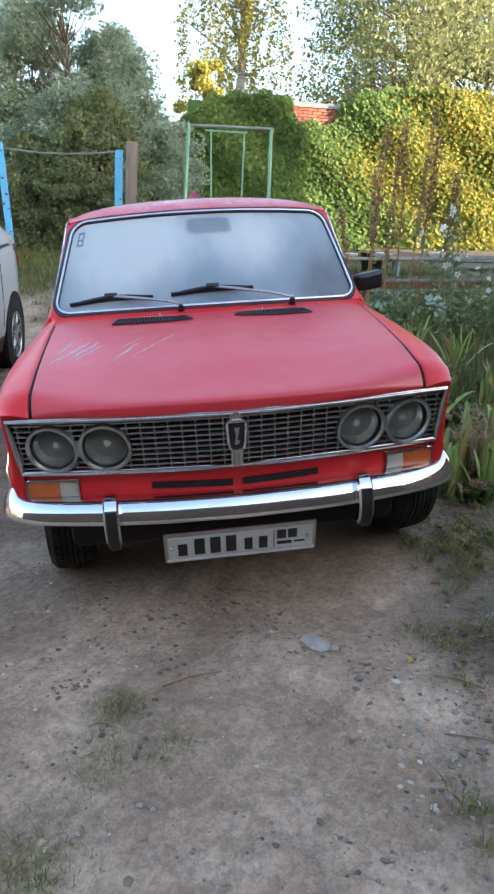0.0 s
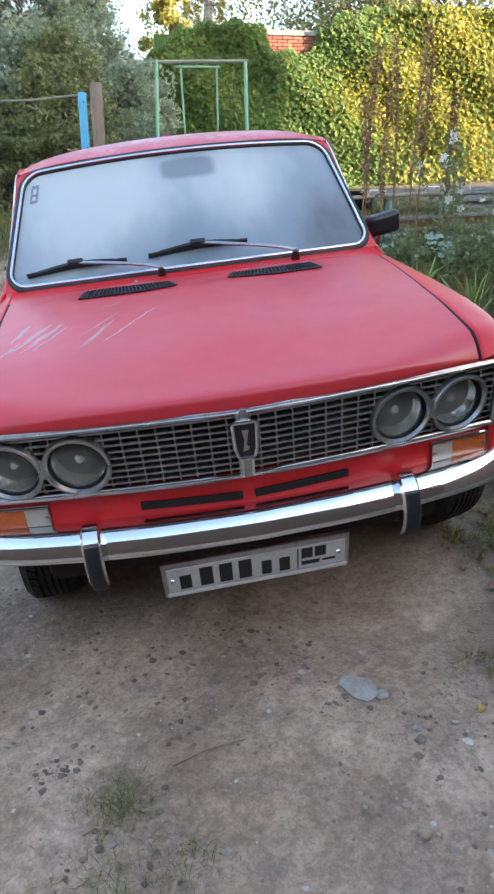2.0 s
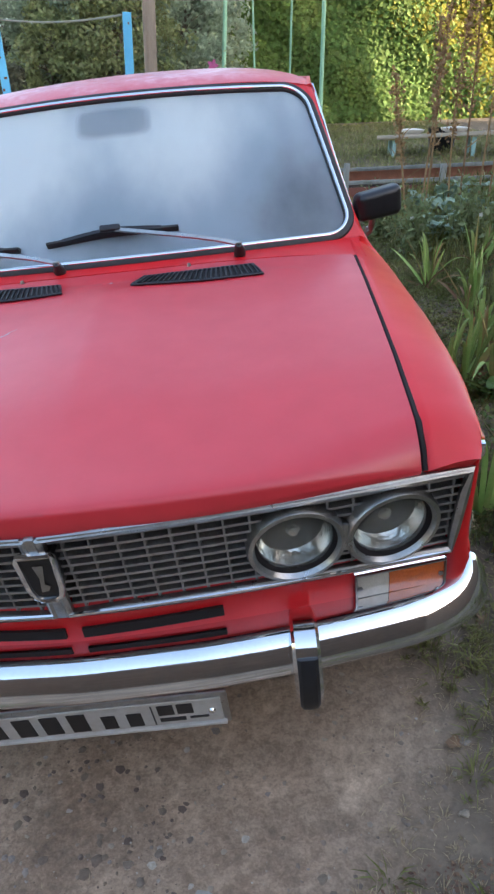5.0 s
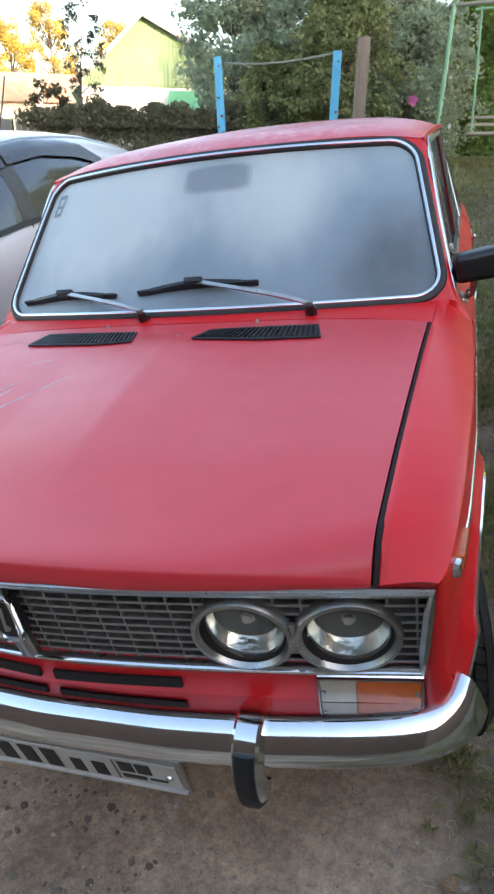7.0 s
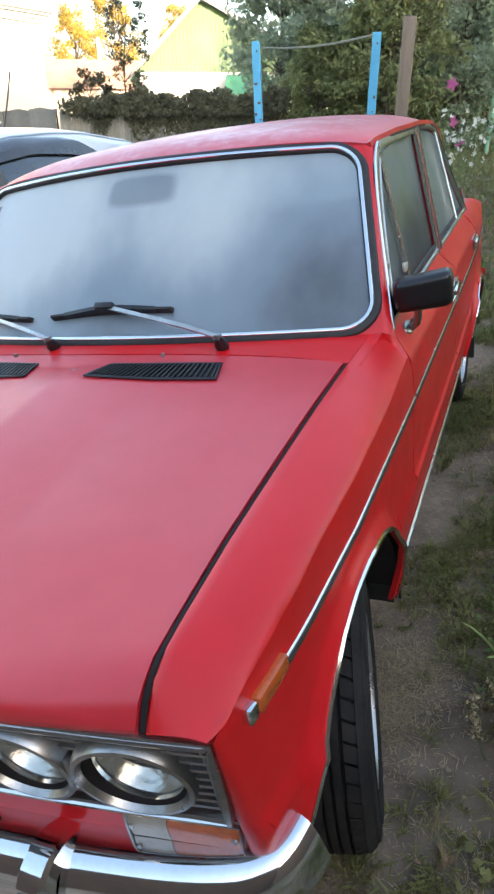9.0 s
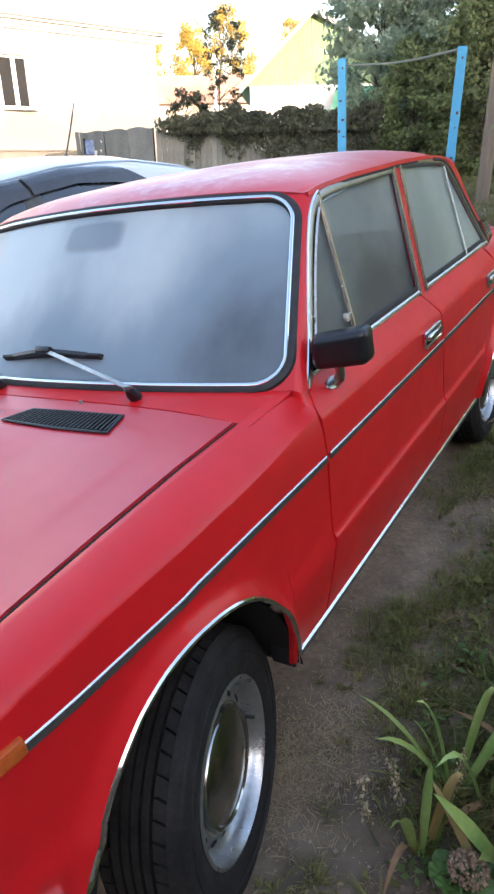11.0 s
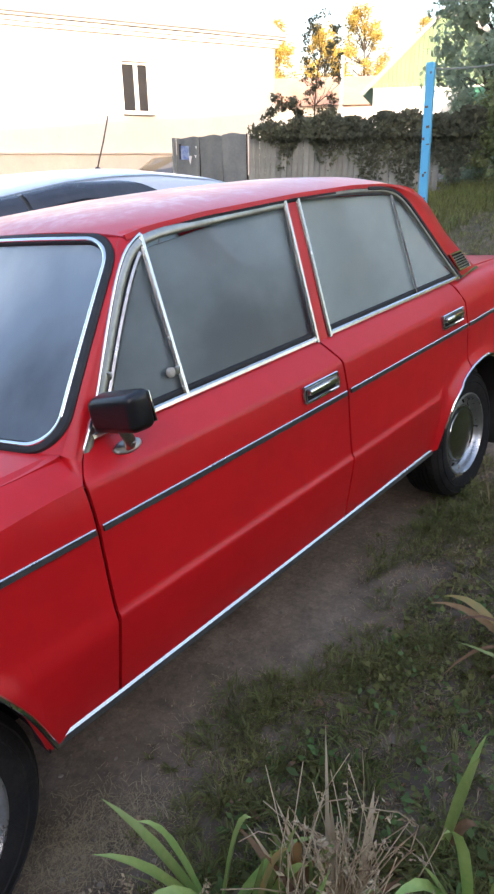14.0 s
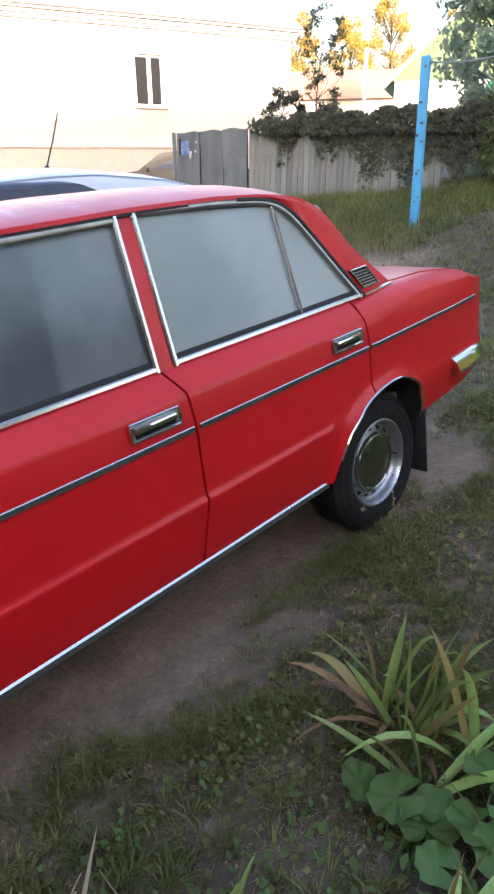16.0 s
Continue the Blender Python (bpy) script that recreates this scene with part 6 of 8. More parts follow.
# ---- green gabled house far behind ----
GM = Matrix(((0.89, 0.456, 0, -15.3), (0.456, -0.89, 0, 33.3), (0, 0, 1, 0), (0, 0, 0, 1)))   # x along the gable, y towards the yard
gable = empty("gabled_house", GM, "house with a green boarded gable over white walls", "house")
mesh("lower_wall", box((0.9, -3.9, 3.2), (8.2, 7.6, 4.6)), M_WHITE, gable, flat=True)
for i in range(42):
    x0, x1 = -3.3 + 8.4 * i / 42, -3.3 + 8.4 * (i + 1) / 42 - 0.012
    zt = lambda x: 8.35 + x * 3.0 / 3.35 if x < 0 else 8.35 - 0.49 * x
    mesh("gable_board", ([(x0, -0.08, 5.3), (x1, -0.08, 5.3), (x1, -0.08, zt(x1)), (x0, -0.08, zt(x0)), (x0, -0.12, 5.3), (x1, -0.12, 5.3), (x1, -0.12, zt(x1)), (x0, -0.12, zt(x0))],
                         [(0, 3, 2, 1), (4, 5, 6, 7), (0, 1, 5, 4), (2, 3, 7, 6), (1, 2, 6, 5), (3, 0, 4, 7)]), M_GREENWOOD, gable, flat=True)
for ex, ez in ((5.4, 5.80), (-3.75, 5.0)):
    mesh("roof", ([(0, 0.25, 8.55), (ex, 0.25, ez + 0.10), (ex, -8, ez + 0.10), (0, -8, 8.55), (0, 0.25, 8.45), (ex, 0.25, ez), (ex, -8, ez), (0, -8, 8.45)],
                  [(0, 1, 2, 3), (7, 6, 5, 4), (0, 4, 5, 1), (1, 5, 6, 2)]), M_GREENROOF, gable, flat=True)
    mesh("barge_board", sweep([(0, 0.27, 8.46), (ex * 0.5, 0.27, (8.46 + ez + 0.03) / 2), (ex, 0.27, ez + 0.03)], [(-0.1, -0.02), (0.1, -0.02), (0.1, 0.02), (-0.1, 0.02)], (0, 1, 0)), M_SLATE, gable)
mesh("porch_roof", ([(1.2, 0.2, 5.15), (3.4, 0.2, 5.15), (3.4, 1.9, 4.1), (0.9, 1.9, 4.1), (1.2, 0.2, 5.05), (3.4, 0.2, 5.05), (3.4, 1.9, 4.0), (0.9, 1.9, 4.0)], [(0, 1, 2, 3), (7, 6, 5, 4), (2, 6, 7, 3), (0, 3, 7, 4), (1, 5, 6, 2)]), M_GREENROOF, gable, flat=True)
mesh("porch_wall", box((2.3, 1.6, 3.0), (2.0, 0.1, 2.0)), M_WHITE, gable, flat=True)
for x in (1.7, 2.7):
    mesh("porch_window", box((x, 1.66, 3.4), (0.6, 0.04, 0.7), 0.01), M_PANE, gable, flat=True)

# ---- far red-roofed house and pole ----
far = empty("far_house", Matrix.Translation((-33, 49.5, 0)) @ pose(0, 0, 0, 0, 0, 35), "distant low house with a pinkish-brown roof", "house")
M_FARROOF = mat("pale_red_roof", (0.46, 0.26, 0.18), (0.38, 0.21, 0.15), 1, 0.9)
mesh("roof", ([(-6, -2.5, 6.2), (6, -2.5, 6.2), (6, 1.5, 8.6), (-6, 1.5, 8.6), (6, 5.5, 6.2), (-6, 5.5, 6.2)], [(0, 1, 2, 3), (3, 2, 4, 5), (0, 3, 5), (1, 4, 2)]), M_FARROOF, far, flat=True)
mesh("wall", box((0, 1.5, 3.8), (11, 7, 4.9)), M_PLINTH, far, flat=True)
pole = mesh("utility_pole", sweep([(-27.0, 42.0, 1.0), (-27.0, 42.0, 5.0), (-27.0, 42.0, 8.6)], ring(8, 0.13), (1, 0, 0)), M_WHITE)
tagged(pole, "pale concrete utility pole among far trees", "pole")

# ---- posts and cable ----
def blue_post(x, y, top, w, tilt, seed):
    r = np.random.default_rng(seed)
    z = on_ground(x, y, -0.1)
    p = mesh("blue_post", box((0, 0, (top - z) / 2), (w, w * 0.8, top - z), 0.008), M_BLUE, None, flat=True)
    p.matrix_world = Matrix.Translation((x, y, z)) @ pose(0, 0, 0, tilt[0], tilt[1], 12)
    tagged(p, "flaking sky-blue metal clothes-line post", "post", "clothes line posts")
    for i in range(9):
        zz, a, b = 0.15 + r.random() * (top - z - 0.2), (r.random() - 0.5) * w * 0.6, 0.01 + 0.03 * r.random()
        mesh("rust_fleck", box((a, -w * 0.4 - 0.001, zz), (0.012 + 0.03 * r.random(), 0.004, b), 0.001, seg=1), M_RUST, p, flat=True)
    return p


blue_post(-2.58, 8.13, 2.86, 0.105, (-9.0, -4.0), 1)
blue_post(-0.985, 7.47, 2.70, 0.10, (0, 1.0), 2)
cable = mesh("cable", sweep([(-2.72 + 1.735 * t, 8.42 - 0.93 * t, 2.76 - 0.08 * t - 0.05 * math.sin(math.pi * t)) for t in np.linspace(0, 1, 14)], ring(6, 0.012), (0, 0, 1)), M_WIRE)
tagged(cable, "sagging grey clothes line between two blue posts", "cable")
timber = mesh("timber_post", box((0, 0, 0.9), (0.17, 0.15, 2.3), 0.02), M_POST)
timber.matrix_world = Matrix.Translation((-0.87, 8.87, 1.0)) @ pose(0, 0, 0, 0, 1, 10)
tagged(timber, "weathered square timber post", "post")

# ---- swing ----
swing = empty("garden_swing", None, "tall mint-green tubular garden swing frame", "swing")
SZ = on_ground(1.0, 12.5)
for x, lean in ((0.19, -0.10), (1.96, 0.02)):
    mesh("swing_post", sweep([(x, 12.5, 4.08), (x + lean * 0.5, 12.45, 2.7), (x + lean, 12.4, SZ - 0.1)], ring(8, 0.038), (0, 1, 0)), M_MINT, swing)
mesh("top_bar", sweep([(0.10, 12.5, 4.04), (1.0, 12.5, 4.07), (2.02, 12.5, 4.09)], ring(8, 0.032), (0, 0, 1)), M_WIRE, swing)
for x in (0.66, 1.38):
    mesh("hanger", sweep([(x, 12.5, 4.0), (x + 0.07 * (1 if x < 1 else 0), 12.55, 2.05)], ring(6, 0.018), (0, 1, 0)), M_MINT, swing)
mesh("hanger_bar", sweep([(0.55, 12.5, 3.97), (1.45, 12.5, 3.98)], ring(6, 0.02), (0, 0, 1)), M_MINT, swing)
mesh("swing_seat", box((1.05, 12.55, 2.02), (0.80, 0.36, 0.05), 0.01), M_PLANK, swing)
mesh("seat_back", join(box((1.05, 12.72, 2.30), (0.80, 0.03, 0.05), 0.01), box((1.05, 12.72, 2.18), (0.80, 0.03, 0.05), 0.01)), M_PLANK, swing)

# ---- creeper-covered building ----
ivyhouse = empty("outbuilding", None, "long brick outbuilding wholly grown over with ivy", "building")
mesh("wall", box((5.2, 18.6, 3.4), (9.8, 3.6, 4.2)), M_IVY, ivyhouse, flat=True)
mesh("roof", box((6.0, 18.6, 5.56), (8.4, 4.0, 0.12)), M_SLATE, ivyhouse, flat=True)
for row in range(6):
    for k in range(9):
        x0 = 3.02 + 0.27 * k - (0.13 if row % 2 else 0)
        mesh("brick", box((x0, 16.70, 5.06 + 0.078 * row), (0.255, 0.16, 0.068), 0.006, seg=1), M_BRICK, ivyhouse, flat=True)
r = np.random.default_rng(5)


def ivy_top(x):
    return float(interp(x, [(-0.2, 4.6), (0.5, 5.2), (1.0, 5.6), (2.6, 5.74), (3.05, 5.6), (3.25, 5.12), (4.3, 5.10), (4.5, 5.6), (5.0, 5.95), (6.0, 6.15), (8.6, 6.2), (10.4, 6.1)]))


n = 60000
X = r.random(n) * 10.6 - 0.25
T = np.array([ivy_top(x) for x in X])
Z = 1.5 + (T + 0.06 * np.sin(X * 9) - 1.5) * r.random(n) ** 0.85
bulge = 0.18 * np.sin(X * 1.7 + Z * 0.8) * np.sin(Z * 2.1 + X * 0.6)
Y = 16.55 - bulge - 0.22 * r.random(n) - 0.25 * smooth(2.6, 1.6, Z)
gold = r.random(n) < smooth(4.9, 6.2, X + 0.9 * np.sin(Z * 1.9) + r.normal(0, 0.5, n)) * 0.85
for sel, m, nm in ((~gold, M_IVY, "green_ivy"), (gold, M_IVYGOLD, "golden_ivy")):
    iv = quads(nm, leaves(np.stack([X, Y, Z], 1)[sel], 0.115, r, flat=(0, -0.9, 0.45), jitter=0.25), m, ivyhouse)

# ---- trees ----
for k, (x, y, h, rad, low, m, cnt, sz) in enumerate((
        (-2.55, 13.3, 6.2, 1.40, 0.02, M_DARKTREE, 34000, 0.075), (-1.55, 14.4, 4.7, 1.35, 0.02, M_DARKTREE, 32000, 0.078), (-3.45, 14.6, 6.0, 1.25, 0.06, M_DARKTREE, 20000, 0.075),
        (-0.65, 13.7, 2.7, 1.0, 0.0, M_DARKTREE, 18000, 0.072), (-1.7, 12.3, 3.1, 1.1, 0.0, M_MIDTREE, 20000, 0.072), (-2.9, 12.2, 2.3, 0.85, 0.0, M_MIDTREE, 14000, 0.072),
        (-0.15, 15.2, 3.0, 0.95, 0.0, M_DARKTREE, 8000, 0.10), (-4.3, 13.6, 4.6, 1.2, 0.0, M_DARKTREE, 11000, 0.11), (-1.0, 16.6, 3.4, 1.3, 0.0, M_MIDTREE, 8000, 0.12), (-2.6, 16.8, 4.2, 1.4, 0.0, M_DARKTREE, 9000, 0.12))):
    tree("shade_tree", "dense dark green tree at the yard's edge", x, y, h, rad, low, m, cnt, sz, 30 + k, clumps=110, thin=0.4)
tree("hedge_bush", "thin sapling growing up behind the fence", -6.05, 10.62, 3.1, 0.34, 0.2, M_IVYDARK, 3600, 0.042, 61, clumps=70, top=0.9, thin=0.25)
tree("hedge_bush", "low bush behind the fence", -6.75, 10.4, 1.9, 0.45, 0.2, M_IVYDARK, 3200, 0.06, 62, clumps=40, thin=0.3)
tree("garden_tree", "tall tree with yellow-green sunlit crown", 9.2, 25.0, 11.0, 4.4, 0.25, M_MIDTREE, 42000, 0.14, 71, clumps=150)
tree("garden_tree", "tall tree with yellow-green sunlit crown", 13.5, 27.0, 10.5, 3.8, 0.2, M_MIDTREE, 34000, 0.14, 72, clumps=110)
for k, (x, y, h) in enumerate(((-44, 55, 11), (-40, 58, 10.5), (-37, 60, 12), (-48, 53, 9), (-31, 62, 10.5), (-53, 50, 8))):
    tree("autumn_tree", "far autumn tree with golden leaves in the sun", x, y, h, 2.6, 0.1, M_GOLD, 20000, 0.15, 80 + k, clumps=90)

# weeping birch behind the outbuilding
r = np.random.default_rng(90)
birch = empty("birch", Matrix.Translation((2.4, 27.0, on_ground(2.4, 27))), "tall weeping birch with yellowing hanging twigs", "tree")
tr, line = limb((0, 0, 0), (0.2, 0.2, 13.5), 0.28, 0.06, 0.15, r, 12)
wood, PP = [tr], []
for i in range(120):
    q = 0.45 + 0.55 * r.random()
    ang = r.random() * 2 * math.pi
    d = (0.4 + 2.5 * r.random()) * (1.15 - 0.55 * q)
    c = np.array([d * math.cos(ang), d * math.sin(ang), 13.8 * q])
    if i % 3 == 0:
        wood.append(limb(line[min(11, int(q * 10))], c, 0.05, 0.015, 0.15, r, 5)[0])
    length = 1.4 + 2.4 * r.random()
    k = int(length * 52)
    t = r.random(k)
    PP.append(c + np.stack([r.normal(0, 0.10, k) + 0.1 * np.sin(t * 4), r.normal(0, 0.10, k), -length * t], 1))
mesh("trunk", join(*wood), M_BIRCH, birch)
quads("crown", leaves(np.concatenate(PP), 0.125, r), M_BIRCHLEAF, birch)
tree("garden_tree", "sunlit yellow-green tree beyond the outbuilding", 1.0, 21.5, 5.6, 1.0, 0.3, M_BIRCHLEAF, 3500, 0.16, 91, clumps=30)

# ---- the white hatchback beside it ----
M_WCAR = mat("white_car_paint", (0.66, 0.69, 0.73), (0.62, 0.65, 0.69), 3, 0.3, coat=0.6, coat_rough=0.08)
M_WGLASS = mat("tinted_glass", (0.03, 0.04, 0.055), (0.04, 0.05, 0.065), 2, 0.06, coat=1.0, coat_rough=0.03)
M_VISOR = mat("smoked_visor_plastic", (0.035, 0.037, 0.045), (0.05, 0.052, 0.06), 4, 0.22, coat=0.5, coat_rough=0.1)
M_TAIL = mat("red_tail_lens", (0.40, 0.02, 0.03), (0.30, 0.015, 0.02), 20, 0.2, coat=0.8)
wcar = empty("car", Matrix.Translation((-2.47, 3.5, 0.205)) @ pose(0, 0, 0, 3.6, 0, 0), "white hatchback car with dark wind deflectors, parked alongside", "car")
W_TOP = [(-3.42, 0.60), (-3.36, 0.76), (-3.1, 0.90), (-2.75, 0.98), (-2.35, 1.15), (-1.90, 1.372), (-1.68, 1.432), (-1.2, 1.478), (-0.85, 1.482), (-0.5, 1.468), (0.05, 1.392), (0.35, 1.31), (0.5, 1.24), (0.66, 1.07), (0.76, 0.90), (0.82, 0.70), (0.84, 0.45)]
W_HALF = [(-3.42, 0.50), (-3.36, 0.66), (-3.15, 0.78), (-2.8, 0.84), (-2.0, 0.86), (-0.5, 0.865), (0.2, 0.85), (0.5, 0.80), (0.7, 0.72), (0.84, 0.60)]
W_BELT = [(-3.42, 0.55), (-3.1, 0.84), (-2.75, 0.93), (-2.0, 0.972), (-1.6, 1.010), (-0.5, 1.055), (0.2, 1.075), (0.5, 1.04), (0.7, 0.86), (0.84, 0.42)]


def w_section(y, k):
    """k from 0 at the sill to 1 at the roof's middle."""
    hw, zt = float(interp(y, W_HALF)), float(interp(y, W_TOP))
    zb = min(float(interp(y, W_BELT)), zt - 0.02)
    rw = min(hw * 0.97, 0.67 + 0.23 * float(smooth(1.42, 0.98, zt)))
    pts = [(hw * 0.93, 0.22), (hw * 0.985, 0.40), (hw, 0.62), (hw * 0.985, zb - 0.06), (hw * 0.955, zb), (rw + (hw * 0.955 - rw) * 0.5 + 0.02, zb + (zt - 0.10 - zb) * 0.52), (rw, max(zb, zt - 0.10)), (rw * 0.86, max(zb + 0.005, zt - 0.035)), (rw * 0.5, zt - 0.008), (0, zt)]
    ks = [0, 0.1, 0.25, 0.4, 0.46, 0.6, 0.74, 0.82, 0.91, 1]
    return float(np.interp(k, ks, [p[0] for p in pts])), float(np.interp(k, ks, [p[1] for p in pts]))


wy = list(np.linspace(-3.42, 0.84, 64))
wk = [0, 0.1, 0.18, 0.25, 0.32, 0.4, 0.43, 0.46, 0.53, 0.6, 0.67, 0.74, 0.78, 0.82, 0.87, 0.91, 0.96, 1]
half_body = grid(wy, wk, lambda y, k: (w_section(y, k)[0], y, w_section(y, k)[1]))
back_face = grid(wk, [0, 1], lambda k, q: (w_section(0.84, k)[0] * (1 - q), 0.84 + 0.02 * q, w_section(0.84, k)[1]))
mesh("body", join(half_body, mirror_x(half_body), back_face, mirror_x(back_face)), M_WCAR, wcar, angle=60)


def w_patch(name, y0, y1, k0, k1, m, out=0.006, shape=None, side=1, parent=None, n=30):
    def fn(y, q):
        a, b = (k0, k1) if shape is None else shape(y)
        x, z = w_section(y, a + (b - a) * q)
        return (side * (x + out), y, z + out * 0.5)
    return mesh(name, shell(grid(np.linspace(y0, y1, n), np.linspace(0, 1, 6), fn), 0.008, lambda v: (-side, 0, 0)), m, parent or wcar)


for s in (1, -1):
    front_top = lambda y: 0.475 + 0.315 * float(smooth(-2.50, -1.72, y))
    rear_top = lambda y: 0.790 - 0.02 * float(smooth(-1.2, -0.85, y)) - 0.17 * float(smooth(-0.95, -0.30, y)) ** 1.5
    rear_low = lambda y: 0.475 + 0.13 * float(smooth(-0.62, -0.30, y))
    w_patch("front_side_window", -2.28, -1.60, 0.475, 0.735, M_WGLASS, shape=lambda y: (0.475, front_top(y)), side=s)
    w_patch("rear_side_window", -1.48, -0.31, 0.475, 0.735, M_WGLASS, shape=lambda y: (rear_low(y), max(rear_low(y) + 0.01, rear_top(y))), side=s)
    w_patch("wind_deflector", -2.06, -1.555, 0.655, 0.735, M_VISOR, 0.020, shape=lambda y: (front_top(y) - 0.095, front_top(y) + 0.004), side=s)
    w_patch("wind_deflector", -1.525, -0.52, 0.655, 0.735, M_VISOR, 0.020, shape=lambda y: (rear_top(y) - 0.088 + 0.03 * float(smooth(-0.8, -0.52, y)), rear_top(y) + 0.004), side=s)
    w_patch("roof_groove", -1.85, 0.30, 0.805, 0.812, M_DULL, 0.004, side=s, n=24)
    w_patch("window_pillar", -1.605, -1.475, 0.475, 0.792, M_STRIP, 0.008, side=s, n=3)
    w_patch("tail_lamp", 0.44, 0.66, 0.30, 0.42, M_TAIL, 0.014, shape=lambda y: (0.36, 0.50), side=s, n=6)
    w_patch("door_handle", -1.76, -1.62, 0.33, 0.345, M_WCAR, 0.03, side=s, n=5)
    w_patch("door_handle", -0.80, -0.64, 0.38, 0.395, M_WCAR, 0.03, side=s, n=5)
    for y in (-1.54, -0.42):
        w_patch("door_seam", y - 0.004, y + 0.004, 0.06, 0.46, M_GAP, 0.0035, side=s, n=2)
    w_patch("sill_strip", -2.1, -0.45, 0.0, 0.08, M_PLASTIC, 0.012, side=s)
    m_ = mesh("door_mirror", box((s * 0.935, -2.25, 1.015), (0.15, 0.10, 0.11), 0.040, pose(0, 0, 0, 0, -4 * s, -8 * s), seg=4), M_WCAR, wcar, "white door mirror")
    mesh("mirror_arm", box((s * 0.865, -2.25, 0.970), (0.08, 0.05, 0.03), 0.012), M_PLASTIC, m_)
    w_patch("belt_strip", -2.30, 0.10, 0.452, 0.476, M_PLASTIC, 0.009, side=s, n=30)
wind = grid(np.linspace(-1, 1, 15), np.linspace(0, 1, 10), lambda s, q: (s * (0.68 - 0.12 * q), -2.70 + 0.80 * q, float(interp(-2.70 + 0.80 * q, W_TOP)) + 0.010 - 0.045 * abs(s) ** 3))
mesh("windscreen", wind, M_WGLASS, wcar)
for y in (-2.55, 0.0):
    for s in (1, -1):
        base = Matrix.Translation((s * 0.77, y, 0.31)) @ pose(0, 0, 0, 0, 90 * s, 0)
        well = Matrix.Translation((s * (float(interp(y, W_HALF)) - 0.022), y, 0.33)) @ pose(0, 0, 0, 0, 90 * s, 0)
        mesh("wheel_arch", lathe([(0.0, 0.016), (0.36, 0.028), (0.36, 0.0)], 32, well), M_GAP, wcar)
        w = mesh("wheel", lathe([(0.20, -0.09), (0.27, -0.095), (0.305, -0.08), (0.31, -0.05), (0.31, 0.06), (0.305, 0.085), (0.27, 0.10), (0.205, 0.095)], 40, base), M_TYRE, wcar)
        mesh("alloy_rim", lathe([(0.205, 0.094), (0.198, 0.098), (0.190, 0.085), (0.188, 0.04), (0.0, 0.035)], 36, base), M_RIM, w)
        for i in range(7):
            q = base @ Matrix.Rotation(2 * math.pi * i / 7, 4, "Z")
            mesh("spoke", join(box((0.105, 0.018, 0.078), (0.17, 0.020, 0.024), 0.006, seg=1), box((0.105, -0.018, 0.078), (0.17, 0.020, 0.024), 0.006, seg=1)), M_RIM, w).matrix_local = q
        mesh("hub", lathe([(0.045, 0.07), (0.043, 0.095), (0.0, 0.098)], 20, base), M_RIM, w)
ant = mesh("antenna_foot", lathe([(0.030, 0.0), (0.022, 0.018), (0.010, 0.030), (0, 0.032)], 12, Matrix.Translation((-0.05, -0.48, 1.450))), M_PLASTIC, wcar)
mesh("antenna_rod", sweep([(-0.05, -0.48, 1.47), (-0.045, -0.40, 1.64), (-0.04, -0.33, 1.81)], ring(6, 0.006), (1, 0, 0)), M_PLASTIC, ant)

# ---- dark car far by the gate ----
dcar = empty("car", Matrix.Translation((-12.5, 12.6, on_ground(-12.5, 12.6) - 0.02)) @ pose(0, 0, 0, 0, 0, -38), "dark grey car parked far off by the house", "car")
M_DCAR = mat("dark_car_paint", (0.030, 0.036, 0.034), (0.022, 0.028, 0.028), 3, 0.3, coat=0.5)
dz = 1.02 / 1.45
prof = [(-2.1, 0.3), (-2.1, 0.7), (-1.9, 0.85), (-1.0, 0.98), (-0.4, 1.40), (0.3, 1.47), (1.0, 1.40), (1.7, 1.05), (2.1, 0.95), (2.15, 0.6), (2.1, 0.3)]
V = [(s * (0.84 if z < 1.0 else 0.66), y, z) for s in (-1, 1) for y, z in prof]
mesh("body", (V, [tuple(range(11))[::-1], tuple(range(11, 22))] + [(i, (i + 1) % 11, 11 + (i + 1) % 11, 11 + i) for i in range(11)]), M_DCAR, dcar)
for s in (1, -1):
    mesh("side_window", ([(s * 0.81, -0.85, 1.02), (s * 0.70, -0.35, 1.36), (s * 0.68, 0.95, 1.35), (s * 0.81, 1.5, 1.05)], [(0, 1, 2, 3)]), M_WGLASS, dcar, flat=True)
    mesh("door_mirror", box((s * 0.92, -0.75, 1.03), (0.16, 0.08, 0.12), 0.02), M_DCAR, dcar)
    for y in (-1.3, 1.3):
        mesh("wheel", lathe([(0.0, 0.09), (0.2, 0.09), (0.3, 0.08), (0.31, 0.0), (0.30, -0.08)], 24, Matrix.Translation((s * 0.76, y, 0.31)) @ pose(0, 0, 0, 0, 90 * s, 0)), M_TYRE, dcar)

# ---- bench, bowls, raised beds ----
bench = empty("plank_bench", None, "long bare plank bench on pale blue metal legs", "bench")
B0, B1 = Vector((2.34, 8.66, 1.40)), Vector((4.6, 8.1, 1.50))
bd = math.degrees(math.atan2(B1.y - B0.y, B1.x - B0.x))
bm_ = (B0 + B1) / 2
for k in (-1, 1):
    mesh("plank", box((bm_.x + 0.03 * k, bm_.y + 0.11 * k, bm_.z), ((B1 - B0).length, 0.20, 0.05), 0.008, pose(0, 0, 0, 0, -2.4, bd)), M_PLANK, bench)
M_LEG = mat("pale_blue_leg", (0.25, 0.42, 0.42), (0.30, 0.46, 0.46), 8, 0.6)
